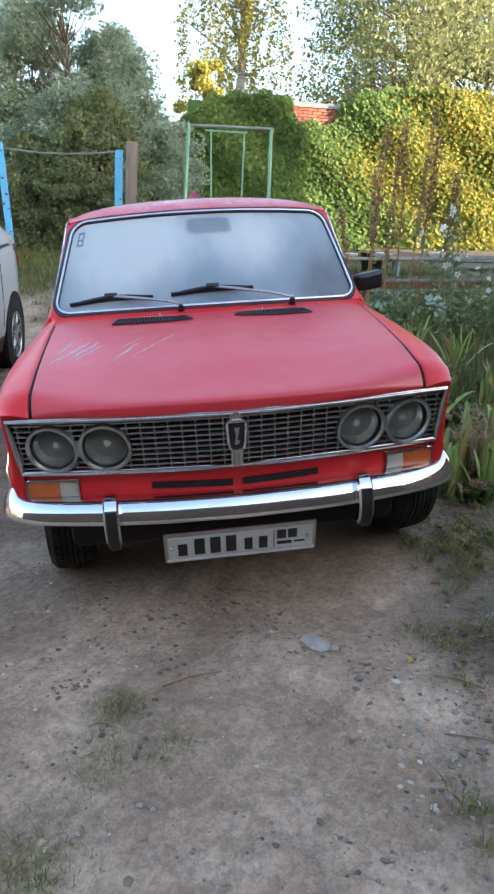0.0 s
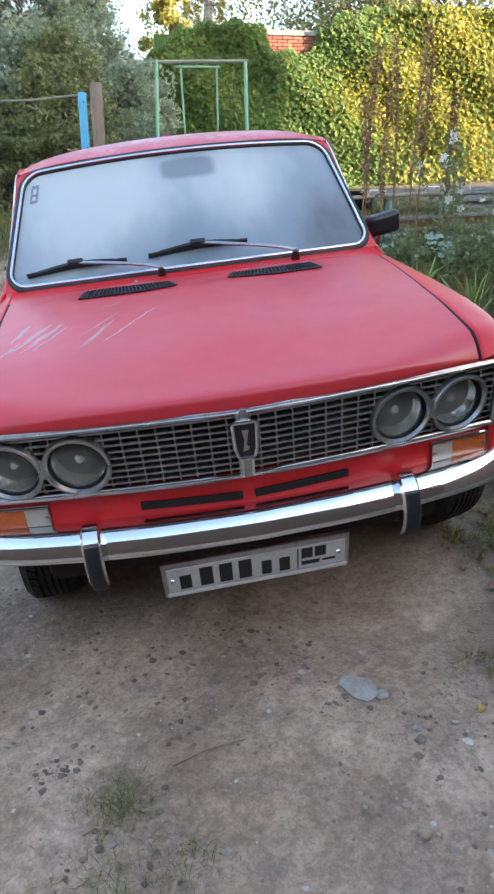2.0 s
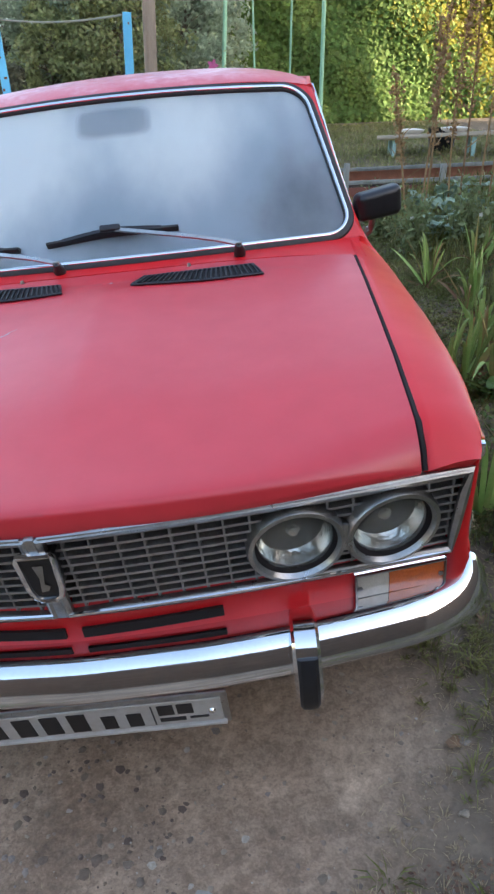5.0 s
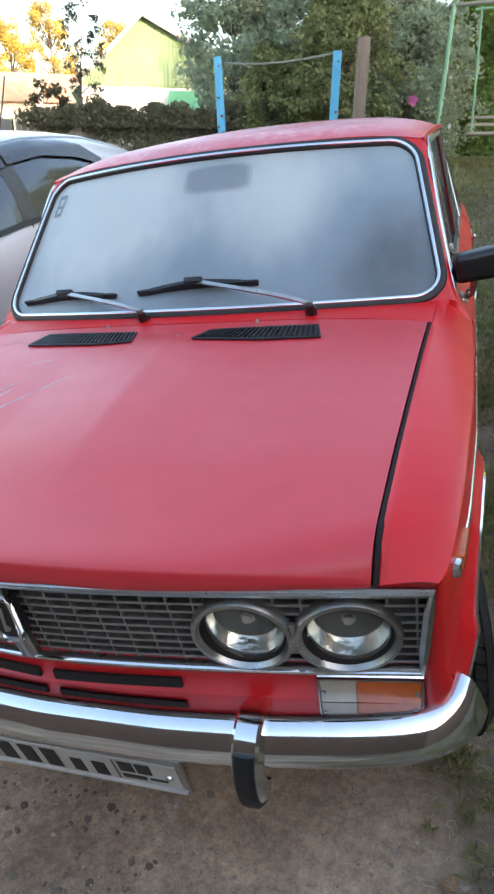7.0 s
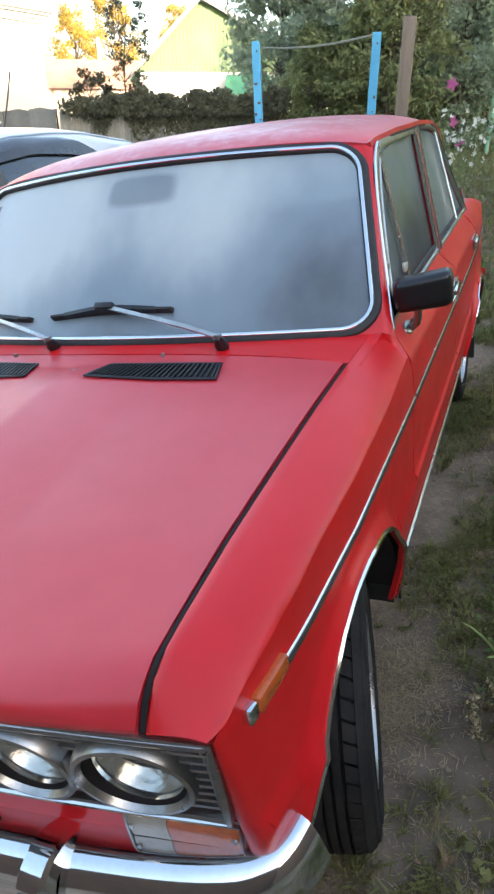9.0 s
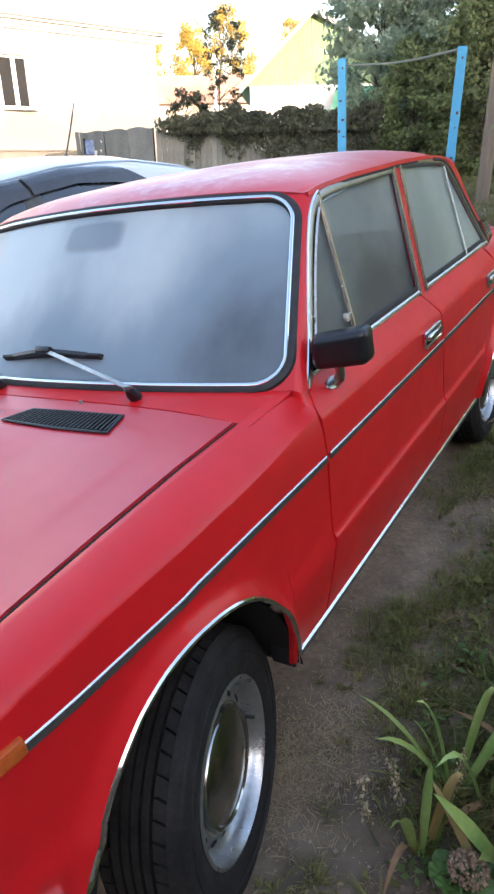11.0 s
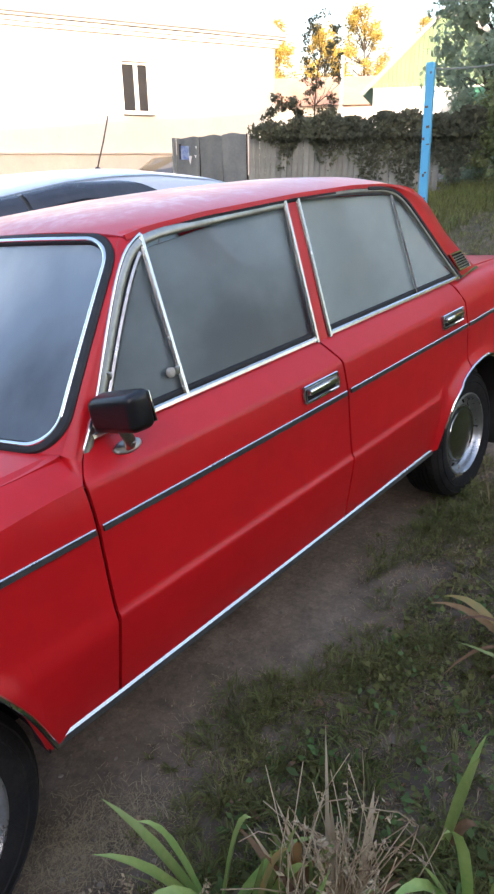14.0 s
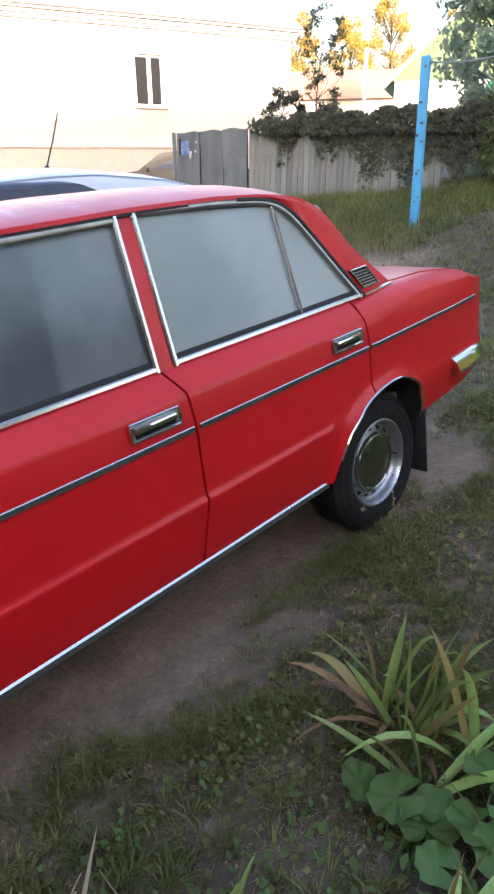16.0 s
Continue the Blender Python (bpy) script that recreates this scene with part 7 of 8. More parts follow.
for t in (0.09, 0.55, 0.92):
    p = B0.lerp(B1, t)
    for k in (-1, 1):
        z = on_ground(p.x, p.y, -0.05)
        mesh("bench_leg", box((p.x, p.y + 0.12 * k, (z + p.z) / 2 - 0.02), (0.05, 0.05, p.z - z - 0.04), 0.006), M_LEG, bench)
for x, y, r0 in ((2.80, 8.56, 0.17), (3.36, 8.42, 0.20), (4.25, 8.22, 0.16)):
    z = 1.428 + 0.044 * (x - 2.34)
    b = mesh("enamel_bowl", lathe([(r0 * 0.55, 0.0), (r0 * 0.9, 0.03), (r0, 0.055), (r0 * 0.97, 0.06), (r0 * 0.5, 0.07), (0, 0.075)], 28, Matrix.Translation((x, y, z))), M_WHITE)
    tagged(b, "upturned white enamel bowl on the plank bench", "bowl", "bowls on the bench")
tub = mesh("garden_tub", lathe([(0.17, 0), (0.21, 0.30), (0.22, 0.31), (0.20, 0.30), (0.16, 0.03), (0, 0.02)], 24, Matrix.Translation((3.36, 9.0, on_ground(3.36, 9.0)))), M_PLASTIC)
tagged(tub, "black plastic garden tub on the grass", "tub")
M_BEDWOOD = mat("red_brown_boards", (0.24, 0.085, 0.06), (0.18, 0.065, 0.045), 8, 0.85, bump=0.4)
bed = empty("raised_bed", None, "raised bed edged with red-brown boards and grey slats", "raised bed")
for i, (z0, m) in enumerate(((0.70, M_BEDWOOD), (0.86, M_BEDWOOD))):
    mesh("bed_board", box((3.0, 6.0 + 0.02 * i, z0 + 0.02), (3.4, 0.05, 0.15), 0.006, pose(0, 0, 0, 0, -3.5, -15)), m, bed)
mesh("bed_slat", box((2.9, 6.25, 1.12), (3.0, 0.06, 0.04), 0.006, pose(0, 0, 0, 0, -3, -15)), M_GREYWOOD, bed)
mesh("bed_slat", box((2.9, 6.05, 0.99), (3.0, 0.06, 0.04), 0.006, pose(0, 0, 0, 0, -3, -15)), M_GREYWOOD, bed)
mesh("bed_wall", box((2.95, 6.32, 1.02), (3.1, 0.04, 0.16), 0.006, pose(0, 0, 0, 0, -3, -15)), M_BRICK, bed)
for t in (-1.45, -0.4, 0.6, 1.5):
    mesh("bed_post", box((2.95 + t * 0.966, 6.02 - t * 0.259, 0.85), (0.06, 0.06, 0.55), 0.006), M_GREYWOOD, bed)
mesh("soil", box((3.0, 6.7, 0.90), (3.0, 1.0, 0.12), 0.03, pose(0, 0, 0, 0, -3, -15)), M_SOIL, bed)
lumber = empty("board_pile", None, "pile of weathered boards lying beyond the bench", "boards")
for i in range(5):
    mesh("plank", box((5.6 + 0.1 * i, 9.2 + 0.16 * i, 1.52 + 0.05 * (i % 2)), (2.2, 0.15, 0.04), 0.005, pose(0, 0, 0, 0, -2, -12 + 5 * i)), M_GREYWOOD, lumber)


# ---- plants ----
def blade(base, tip, width, sag, m, parent, twist=0.0, n=7, fold=0.25):
    a, b = Vector(base), Vector(tip)
    d = b - a
    side = Vector((-d.y, d.x, 0))
    side = side.normalized() if side.length > 1e-4 else Vector((1, 0, 0))
    side = Matrix.Rotation(twist, 3, d.normalized()) @ side
    V = []
    for i in range(n):
        t = i / (n - 1)
        p = a + d * t + Vector((0, 0, -sag * t * t * t + sag * 0.55 * math.sin(t * math.pi)))
        w = width * (0.75 + 0.5 * t if t < 0.4 else 0.95) * (1 - max(0, (t - 0.45) / 0.55) ** 1.6)
        nrm = side.cross(d.normalized())
        V += [p - side * w * 0.5, p + nrm * w * fold, p + side * w * 0.5]
    F = []
    for i in range(n - 1):
        F += [(3 * i, 3 * i + 1, 3 * i + 4, 3 * i + 3), (3 * i + 1, 3 * i + 2, 3 * i + 5, 3 * i + 4)]
    return mesh("leaf", (V, F), m, parent, angle=180)


def iris(x, y, n, length, seed, dry=0.25, fan=None, spread=1.05, heap=4, label="clump of sword-shaped iris leaves, some withered"):
    r = np.random.default_rng(seed)
    z = on_ground(x, y)
    c = empty("iris_clump", Matrix.Translation((x, y, z)), label, "iris", "iris clumps")
    fans = [(r.normal(0, 0.05), r.normal(0, 0.05), r.random() * math.pi if fan is None else radians(fan) + r.normal(0, 0.25)) for _ in range(max(2, n // 6))]
    for i in range(n):
        fx, fy, fa_ = fans[i % len(fans)]
        u = r.uniform(-1, 1)
        a = fa_ + r.normal(0, 0.35)
        L = length * r.uniform(0.65, 1.1)
        out = math.sin(u * spread)
        tip = (fx + math.cos(a) * out * L * 0.85, fy + math.sin(a) * out * L * 0.85, L * math.cos(u * spread))
        q = r.random()
        m = M_IRISDRY if q < dry else M_IRISTIP if q < dry + 0.14 else M_IRIS
        if q < dry:
            tip = (tip[0] * 1.1, tip[1] * 1.1, tip[2] * 0.55)
        blade((fx + 0.02 * u, fy, -0.01), tip, r.uniform(0.021, 0.036) * (0.75 if q < dry else 1), r.uniform(0.02, 0.30) * L, m, c, r.normal(0, 0.5))
    for i in range(heap):
        a, out = r.random() * 6.28, r.uniform(0.05, 0.20)
        blade((r.normal(0, 0.04), r.normal(0, 0.04), 0.01), (out * math.cos(a), out * math.sin(a), r.uniform(0.02, 0.07)), r.uniform(0.014, 0.026), r.uniform(-0.02, 0.05), M_IRISDRY, c, r.normal(0, 1.0))
    return c


for x, y, n, L, seed, fan in ((1.22, 0.21, 14, 0.34, 14, 42), (1.33, 0.29, 13, 0.36, 15, 42), (1.16, 0.34, 16, 0.42, 1, 42), (1.24, 0.40, 9, 0.36, 12, 42), (1.52, 0.70, 7, 0.40, 2, 42), (1.40, 1.53, 46, 0.44, 3, 30), (1.62, 1.92, 18, 0.42, 4, None), (1.68, 1.0, 12, 0.34, 5, None),
                              (1.72, 2.45, 18, 0.45, 6, None), (1.65, 3.1, 18, 0.48, 7, None), (1.95, 1.55, 16, 0.45, 8, None), (2.05, 2.3, 16, 0.5, 9, None), (2.05, 3.3, 16, 0.5, 10, None)):
    iris(x, y, n, L, seed, 0.16 if seed == 3 else 0.22, fan, 1.3 if seed == 3 else 0.85, 30 if seed == 3 else 5)


def round_leaf(base, c, rad, tilt, az, m, parent, notch=True):
    c = Vector(c)
    M = pose(0, 0, 0, 0, 0, az) @ pose(0, 0, 0, tilt, 0, 0)
    V, k = [M @ Vector((0, 0, 0)) + c], 22
    for ringf in (0.55, 1.0):
        for i in range(k):
            a = math.radians(-165 + 330 * i / (k - 1)) + math.pi / 2
            rr = rad * ringf * (1 + 0.05 * math.sin(i * 2.6) + 0.03 * math.sin(i * 5.1))
            V.append(M @ Vector((rr * math.cos(a), rr * math.sin(a), 0.12 * rad * ringf ** 2 * math.cos(i * 1.8) + 0.10 * rad * ringf)) + c)
    F = [(0, 1 + i, 2 + i) for i in range(k - 1)] + [(1 + i, 1 + k + i, 2 + k + i, 2 + i) for i in range(k - 1)]
    mesh("leaf", (V, F), m, parent, angle=180)
    b = Vector(base)
    mesh("stem", sweep([b, (b + c) / 2 + Vector((0, 0, 0.02)), c], ring(5, 0.004), (0.3, 0.9, 0)), m, parent)


def leafy_plant(name, label, cat, x, y, n, rad, h, m, seed, spread=0.16):
    r = np.random.default_rng(seed)
    p = empty(name, Matrix.Translation((x, y, on_ground(x, y))), label, cat, cat + " plants")
    for i in range(n):
        a, d = r.random() * 360, spread * math.sqrt(r.random()) * 1.3
        c = (d * math.cos(radians(a)), d * math.sin(radians(a)), h * r.uniform(0.45, 1.0))
        round_leaf((0.02 * r.normal(), 0.02 * r.normal(), -0.01), c, rad * r.uniform(0.7, 1.15), r.uniform(-38, 38), a - 90 + r.normal(0, 40), m, p)
    return p


for x, y, n, rad, h, seed in ((1.50, 1.30, 3, 0.064, 0.09, 1), (1.58, 1.20, 4, 0.066, 0.09, 2), (1.66, 1.36, 4, 0.068, 0.13, 3), (1.72, 1.20, 4, 0.064, 0.10, 4)):
    leafy_plant("mallow", "mallow with broad scalloped green leaves", "mallow", x, y, n, rad, h, M_MALLOW, seed, 0.09)
for x, y, seed in ((1.95, 4.2, 1), (2.3, 4.6, 2), (2.75, 4.3, 3), (2.2, 5.3, 4), (3.1, 5.0, 5), (2.65, 5.5, 6)):
    leafy_plant("cabbage", "cabbage plant with broad blue-green leaves", "cabbage", x, y, 10, 0.12, 0.22, M_CABBAGE, 20 + seed, 0.20)

r = np.random.default_rng(44)
for x, y, h in ((2.08, 5.15, 2.2), (2.14, 5.25, 1.7), (2.35, 5.1, 1.9), (2.47, 5.2, 2.2), (2.62, 5.1, 2.3), (2.80, 5.3, 2.0), (3.05, 5.2, 1.6), (2.0, 5.3, 1.3)):
    z = on_ground(x, y)
    st = empty("dry_stalk", Matrix.Translation((x, y, z)), "tall dry brown flower stalk with withered seed heads", "stalk", "dry stalks")
    tip = (r.normal(0, 0.08), r.normal(0, 0.08), h)
    vf, P = limb((0, 0, -0.02), tip, 0.011, 0.005, 0.04, r, 9)
    mesh("stem", vf, M_IRISDRY, st)
    along = np.array(P)[3] + (np.array(P)[8] - np.array(P)[3]) * r.random((420, 1)) ** 0.8
    tagged(quads("seed_head", leaves(along + r.normal(0, 0.028, (420, 3)), 0.034, r), M_IRISDRY, st), "small withered brown seed heads", kind="stuff")
    for k in range(5):
        p0 = np.array(P[2 + k])
        mesh("side_shoot", limb(p0, p0 + np.array([r.normal(0, 0.10), r.normal(0, 0.10), 0.16]), 0.005, 0.002, 0.02, r, 5)[0], M_IRISDRY, st)


def flower_bush(x, y, h, n, m, label, seed, size=0.04, name="hollyhock", blooms=12):
    r = np.random.default_rng(seed)
    b = empty(name, Matrix.Translation((x, y, on_ground(x, y))), label, "flower", "flowering plants")
    wood, pts, tips = [], [], []
    for i in range(n):
        tip = (r.normal(0, 0.16 * h), r.normal(0, 0.16 * h), h * r.uniform(0.6, 1.0))
        vf, P = limb((r.normal(0, 0.03), r.normal(0, 0.03), -0.02), tip, 0.008, 0.003, 0.04, r, 7)
        mesh("stem", vf, M_MIDTREE, b)
        for p in P[2:]:
            pts.append(np.array(p) + r.normal(0, 0.06, (22, 3)))
        tips += [np.array(P[k]) for k in (4, 5, 6)]
    quads("leaves", leaves(np.concatenate(pts), 0.05, r, aspect=0.45), M_MIDTREE, b)
    for i in range(blooms):
        c = tips[int(r.integers(len(tips)))] + r.normal(0, 0.05, 3)
        q = pose(*c, r.uniform(30, 110), 0, r.uniform(-60, 60))
        V = [q @ Vector((0, 0, 0))] + [q @ Vector((size * (0.8 + 0.25 * math.cos(5 * a)) * math.cos(a), size * (0.8 + 0.25 * math.cos(5 * a)) * math.sin(a), size * 0.35)) for a in np.linspace(0, 2 * math.pi, 20, endpoint=False)]
        mesh("bloom", (V, [(0, 1 + k, 1 + (k + 1) % 20) for k in range(20)]), m, b, angle=180)


flower_bush(2.95, 4.6, 1.25, 5, M_PETAL, "tall leafy plant with white flowers", 1, 0.045, "hollyhock", 16)
flower_bush(3.35, 4.2, 0.7, 5, M_PETAL, "bushy plant with small white flowers", 2, 0.035, "daisy_bush", 14)
flower_bush(2.75, 3.5, 0.6, 5, M_PETAL, "bushy plant with small white flowers", 3, 0.03, "daisy_bush", 8)
flower_bush(0.30, 6.3, 1.5, 3, M_PINK, "hollyhock with a pink bloom", 4, 0.06, "hollyhock", 3)
flower_bush(0.12, 7.4, 1.25, 5, M_PETAL, "tall plant with clusters of small white flowers", 5, 0.035, "phlox", 40)
for k, (x, y, h) in enumerate(((2.3, 1.3, 0.4), (2.5, 2.2, 0.5), (2.3, 3.0, 0.55), (2.8, 2.8, 0.5), (3.2, 3.4, 0.55), (2.1, 3.8, 0.5), (3.6, 4.6, 0.6), (1.7, 3.9, 0.45), (1.6, 4.6, 0.4), (3.4, 2.4, 0.5))):
    flower_bush(x, y, h, 6, M_PETAL, "low leafy garden weed with few white blooms", 50 + k, 0.02, "garden_weed", 2)

M_SEDUM = leafy("brownish_pink_florets", (0.29, 0.175, 0.115), (0.44, 0.31, 0.205), 0.35, 0.2)
for k, (x, y) in enumerate(((1.17, 0.14), (1.26, 0.17), (1.40, 0.33))):
    r = np.random.default_rng(300 + k)
    sed = empty("sedum", Matrix.Translation((x, y, on_ground(x, y))), "sedum with a domed brownish-pink flower head", "flower", "sedum plants")
    mesh("stem", limb((0, 0, -0.01), (0.01, 0.0, 0.10), 0.006, 0.005, 0.01, r, 6)[0], M_MALLOW, sed)
    d = rand_dirs(520, r)
    d[:, 2] = np.abs(d[:, 2])
    tagged(quads("flower_head", leaves(np.array([0.01, 0, 0.10]) + d * np.array([0.040, 0.040, 0.024]), 0.009, r), M_SEDUM, sed), "domed head of tiny florets", kind="stuff")
    for i in range(9):
        a = 40 * i + r.normal(0, 10)
        round_leaf((0, 0, 0.02 + 0.008 * i), (0.045 * math.cos(radians(a)), 0.045 * math.sin(radians(a)), 0.03 + 0.008 * i), 0.026, r.uniform(-30, 30), a - 90, M_MALLOW, sed)

# dry seed grass beside the irises
r = np.random.default_rng(12)
M_PALESTRAW = leafy("bleached_straw", (0.45, 0.335, 0.20), (0.62, 0.50, 0.33), 0.35, 0.25)
dry = empty("dry_grass_tuft", Matrix.Translation((1.34, 0.48, on_ground(1.34, 0.48))), "tuft of pale dry seed grass with withered leaves", "grass tuft")
heads = []
for i in range(96):
    a, d = r.random() * 6.28, 0.07 * r.random()
    tip = (d * math.cos(a) + r.normal(0, 0.08), d * math.sin(a) + r.normal(0, 0.08), r.uniform(0.20, 0.40))
    vf, P = limb((d * math.cos(a), d * math.sin(a), -0.01), tip, 0.0019, 0.0011, 0.05, r, 6)
    m = mesh("stem", vf, M_PALESTRAW, dry)
    if i % 2:
        q = np.array(P[3]) + (np.array(P[5]) - np.array(P[3])) * r.random((24, 1))
        heads.append(q + r.normal(0, 0.004, (24, 3)))
tagged(quads("seed_head", leaves(np.concatenate(heads), 0.013, r, aspect=0.35), M_PALESTRAW, dry), "tiny pale seed heads", kind="stuff")
for i in range(46):
    a = r.random() * 6.28
    blade((0.03 * math.cos(a), 0.03 * math.sin(a), -0.01), (r.normal(0, 0.10), r.normal(0, 0.10), r.uniform(0.10, 0.34)), r.uniform(0.010, 0.022), r.uniform(0.0, 0.10), M_IRISDRY if i % 3 == 0 else M_PALESTRAW, dry, r.normal(0, 0.6))
for x, y, seed in ((0.62, 2.42, 3), (0.88, 2.30, 4)):
    r = np.random.default_rng(seed)
    tuft = empty("dry_grass_tuft", Matrix.Translation((x, y, on_ground(x, y))), "few dry seed grasses in front of the rear wheel", "grass tuft")
    heads = []
    for i in range(8):
        tip = (r.normal(0, 0.08), r.normal(0, 0.10), r.uniform(0.10, 0.24))
        vf, P = limb((0, 0, -0.01), tip, 0.0018, 0.001, 0.01, r, 5)
        mesh("stem", vf, M_STRAW, tuft)
        heads.append(np.array(P[3]) + (np.array(P[4]) - np.array(P[3])) * r.random((14, 1)) + r.normal(0, 0.004, (14, 3)))
    tagged(quads("seed_head", leaves(np.concatenate(heads), 0.012, r, aspect=0.4), M_STRAW, tuft), "tiny pale seed heads", kind="stuff")


# ---- grass, straw, stones ----
def turf(name, label, n, xr, yr, hmin, hmax, m, seed, width, lie=0.5, keep=None):
    r = np.random.default_rng(seed)
    x, y = r.uniform(*xr, n), r.uniform(*yr, n)
    k = r.random(n) < (keep(x, y) if keep else grassy(x, y))
    x, y = x[k], y[k]
    n = len(x)
    z = height(x, y) - 0.001
    h = r.uniform(hmin, hmax, n) * (0.6 + 0.4 * r.random(n))
    a = r.random(n) * 2 * np.pi
    out = h * lie * (0.3 + r.random(n))
    b = np.stack([x, y, z], 1)
    s = np.stack([-np.sin(a), np.cos(a), 0 * a], 1) * (width * (0.6 + 0.8 * r.random(n)))[:, None]
    d = np.stack([np.cos(a), np.sin(a), 0 * a], 1)
    mid = b + d * (out * 0.35)[:, None] + np.stack([0 * h, 0 * h, h * 0.62], 1)
    tip = b + d * out[:, None] + np.stack([0 * h, 0 * h, h], 1)
    ob = quads(name, np.stack([b, mid + s, tip, mid - s], 1), m)
    return tagged(ob, label, "grass", kind="stuff")


M_LAWN = leafy("lawn_blades", (0.18, 0.195, 0.070), (0.285, 0.275, 0.105), 0.3, 0.45)
r = np.random.default_rng(31)
cx, cy = r.uniform(0.95, 2.2, 26000), r.uniform(-0.6, 4.0, 26000)
ok = r.random(26000) < grassy(cx, cy) * (0.25 + 0.75 * (np.sin(cx * 4.1 + 1) * np.sin(cy * 3.3) > 0.1))
cx, cy = cx[ok], cy[ok]
clover = quads("clover", leaves(np.stack([cx, cy, height(cx, cy) + r.uniform(0.004, 0.035, len(cx))], 1), 0.019, r, flat=(0, 0, 0.8), aspect=0.8), M_GRASS)
tagged(clover, "small round-leaved weeds creeping through the grass", "weeds", kind="stuff")
M_WEED = leafy("bright_weed_leaves", (0.085, 0.140, 0.04), (0.15, 0.215, 0.065), 0.35, 0.3)
cl = [(r.uniform(0.95, 1.75), r.uniform(-0.3, 2.6)) for _ in range(150)]
cl = [p for p in cl if grassy(*p) > 0.3 and r.random() < 0.35 + 0.65 * (p[1] < 1.35)]
bx = np.concatenate([p[0] + r.normal(0, 0.035, 16) for p in cl])
by = np.concatenate([p[1] + r.normal(0, 0.035, 16) for p in cl])
weeds_ = quads("broad_weed_leaves", leaves(np.stack([bx, by, height(bx, by) + r.uniform(0.010, 0.045, len(bx))], 1), 0.022, r, flat=(0, 0, 0.6), aspect=0.6, jitter=0.5), M_WEED)
tagged(weeds_, "low broad-leaved green weeds in small rosettes", "weeds", kind="stuff")


def tufts(name, label, n, per, xr, yr, hmin, hmax, m, seed, width, keep):
    """Clumps of blades that spread from one root."""
    r = np.random.default_rng(seed)
    x, y = r.uniform(*xr, n), r.uniform(*yr, n)
    k = r.random(n) < keep(x, y)
    x, y = x[k], y[k]
    big = hmin + (hmax - hmin) * r.random(len(x)) ** 1.6
    x, y, big = np.repeat(x, per), np.repeat(y, per), np.repeat(big, per)
    n = len(x)
    a = r.random(n) * 2 * np.pi
    d = np.stack([np.cos(a), np.sin(a), 0 * a], 1)
    h = big * r.uniform(0.35, 1.0, n)
    out = h * r.uniform(0.2, 1.7, n)
    rad = big * 0.55 * r.random(n)
    x, y = x + np.cos(a) * rad, y + np.sin(a) * rad
    b = np.stack([x, y, height(x, y) - 0.002], 1)
    s = np.stack([-np.sin(a), np.cos(a), 0 * a], 1) * (width * r.uniform(0.6, 1.4, n))[:, None]
    up = np.array([0, 0, 1.0])
    mid = b + d * (out * 0.32)[:, None] + up * (h * 0.66)[:, None]
    tip = b + d * out[:, None] + up * (h * r.uniform(0.55, 1.0, n))[:, None]
    return tagged(quads(name, np.stack([b, mid + s, tip, mid - s], 1), m), label, "grass", kind="stuff")


fade = lambda x, y: smooth(2.9, 2.0, x) * smooth(-2.6, -1.2, y) * smooth(5.4, 4.2, y)
patchy = lambda x, y: fade(x, y) * grassy(x, y) * (0.4 + 0.6 * smooth(-0.5, 0.4, y)) * (0.22 + 0.78 * smooth(-0.35, 0.55, np.sin(x * 6.1 + 1.3 * np.sin(y * 2.7)) * np.sin(y * 5.2 + 1.1 * np.sin(x * 4.4))))
tufts("grass", "uneven clumps of green grass along the car", 46000, 24, (0.36, 2.9), (-2.6, 5.4), 0.012, 0.075, M_GRASS, 1, 0.0018, patchy)
tufts("half_dry_grass", "half-dry yellowish clumps among the green grass", 27000, 16, (0.30, 2.9), (-2.6, 5.4), 0.008, 0.036, M_STRAW, 11, 0.0010, lambda x, y: fade(x, y) * grassy(x + 0.08, y) * (0.35 + 0.6 * np.sin(x * 5 + y * 1.7) ** 2))
turf("dry_grass", "dry straw-coloured grass lying among the green", 90000, (0.5, 2.2), (-1.9, 4.4), 0.005, 0.014, M_STRAW, 2, 0.0008, 3.2, keep=lambda x, y: grassy(x + 0.10, y) * (0.25 + 0.6 * np.sin(x * 6 + y * 2) ** 2) + 0.02)
turf("yard_grass", "rough green lawn behind the car", 150000, (-4.0, 5.0), (3.2, 15.5), 0.02, 0.07, M_LAWN, 3, 0.0040, 1.8)
tufts("garden_grass", "rough grass and weeds over the garden", 9000, 14, (0.9, 9.3), (-9.0, 9.0), 0.03, 0.12, M_GRASS, 17, 0.003, lambda x, y: 0.8 * grassy(x, y) * smooth(1.6, 2.6, x + 0.9 * smooth(-1.4, -2.6, y)) * smooth(9.0, 6.0, y) * smooth(-9.0, -5.0, y))
tufts("lawn_tufts", "rank tufts of grass in the lawn behind the car", 2600, 22, (-4.0, 4.5), (3.6, 14.0), 0.05, 0.20, M_LAWN, 13, 0.004, lambda x, y: 0.8 * grassy(x, y))
turf("yard_straw", "dry stalks in the lawn behind the car", 30000, (-4.0, 5.0), (3.2, 14.0), 0.02, 0.10, M_STRAW, 8, 0.0030, 1.4)
turf("tall_weeds", "taller weeds and grass at the garden edge", 16000, (1.55, 4.5), (0.8, 6.2), 0.08, 0.30, M_GRASS, 4, 0.0038, 0.7, keep=lambda x, y: smooth(1.55, 2.0, x) * 0.9)
turf("fence_weeds", "weeds along the foot of the fence", 30000, (-8.5, -2.0), (7.0, 12.5), 0.05, 0.25, M_GRASS, 5, 0.006, 0.8, keep=lambda x, y: 0.8 + 0 * x)
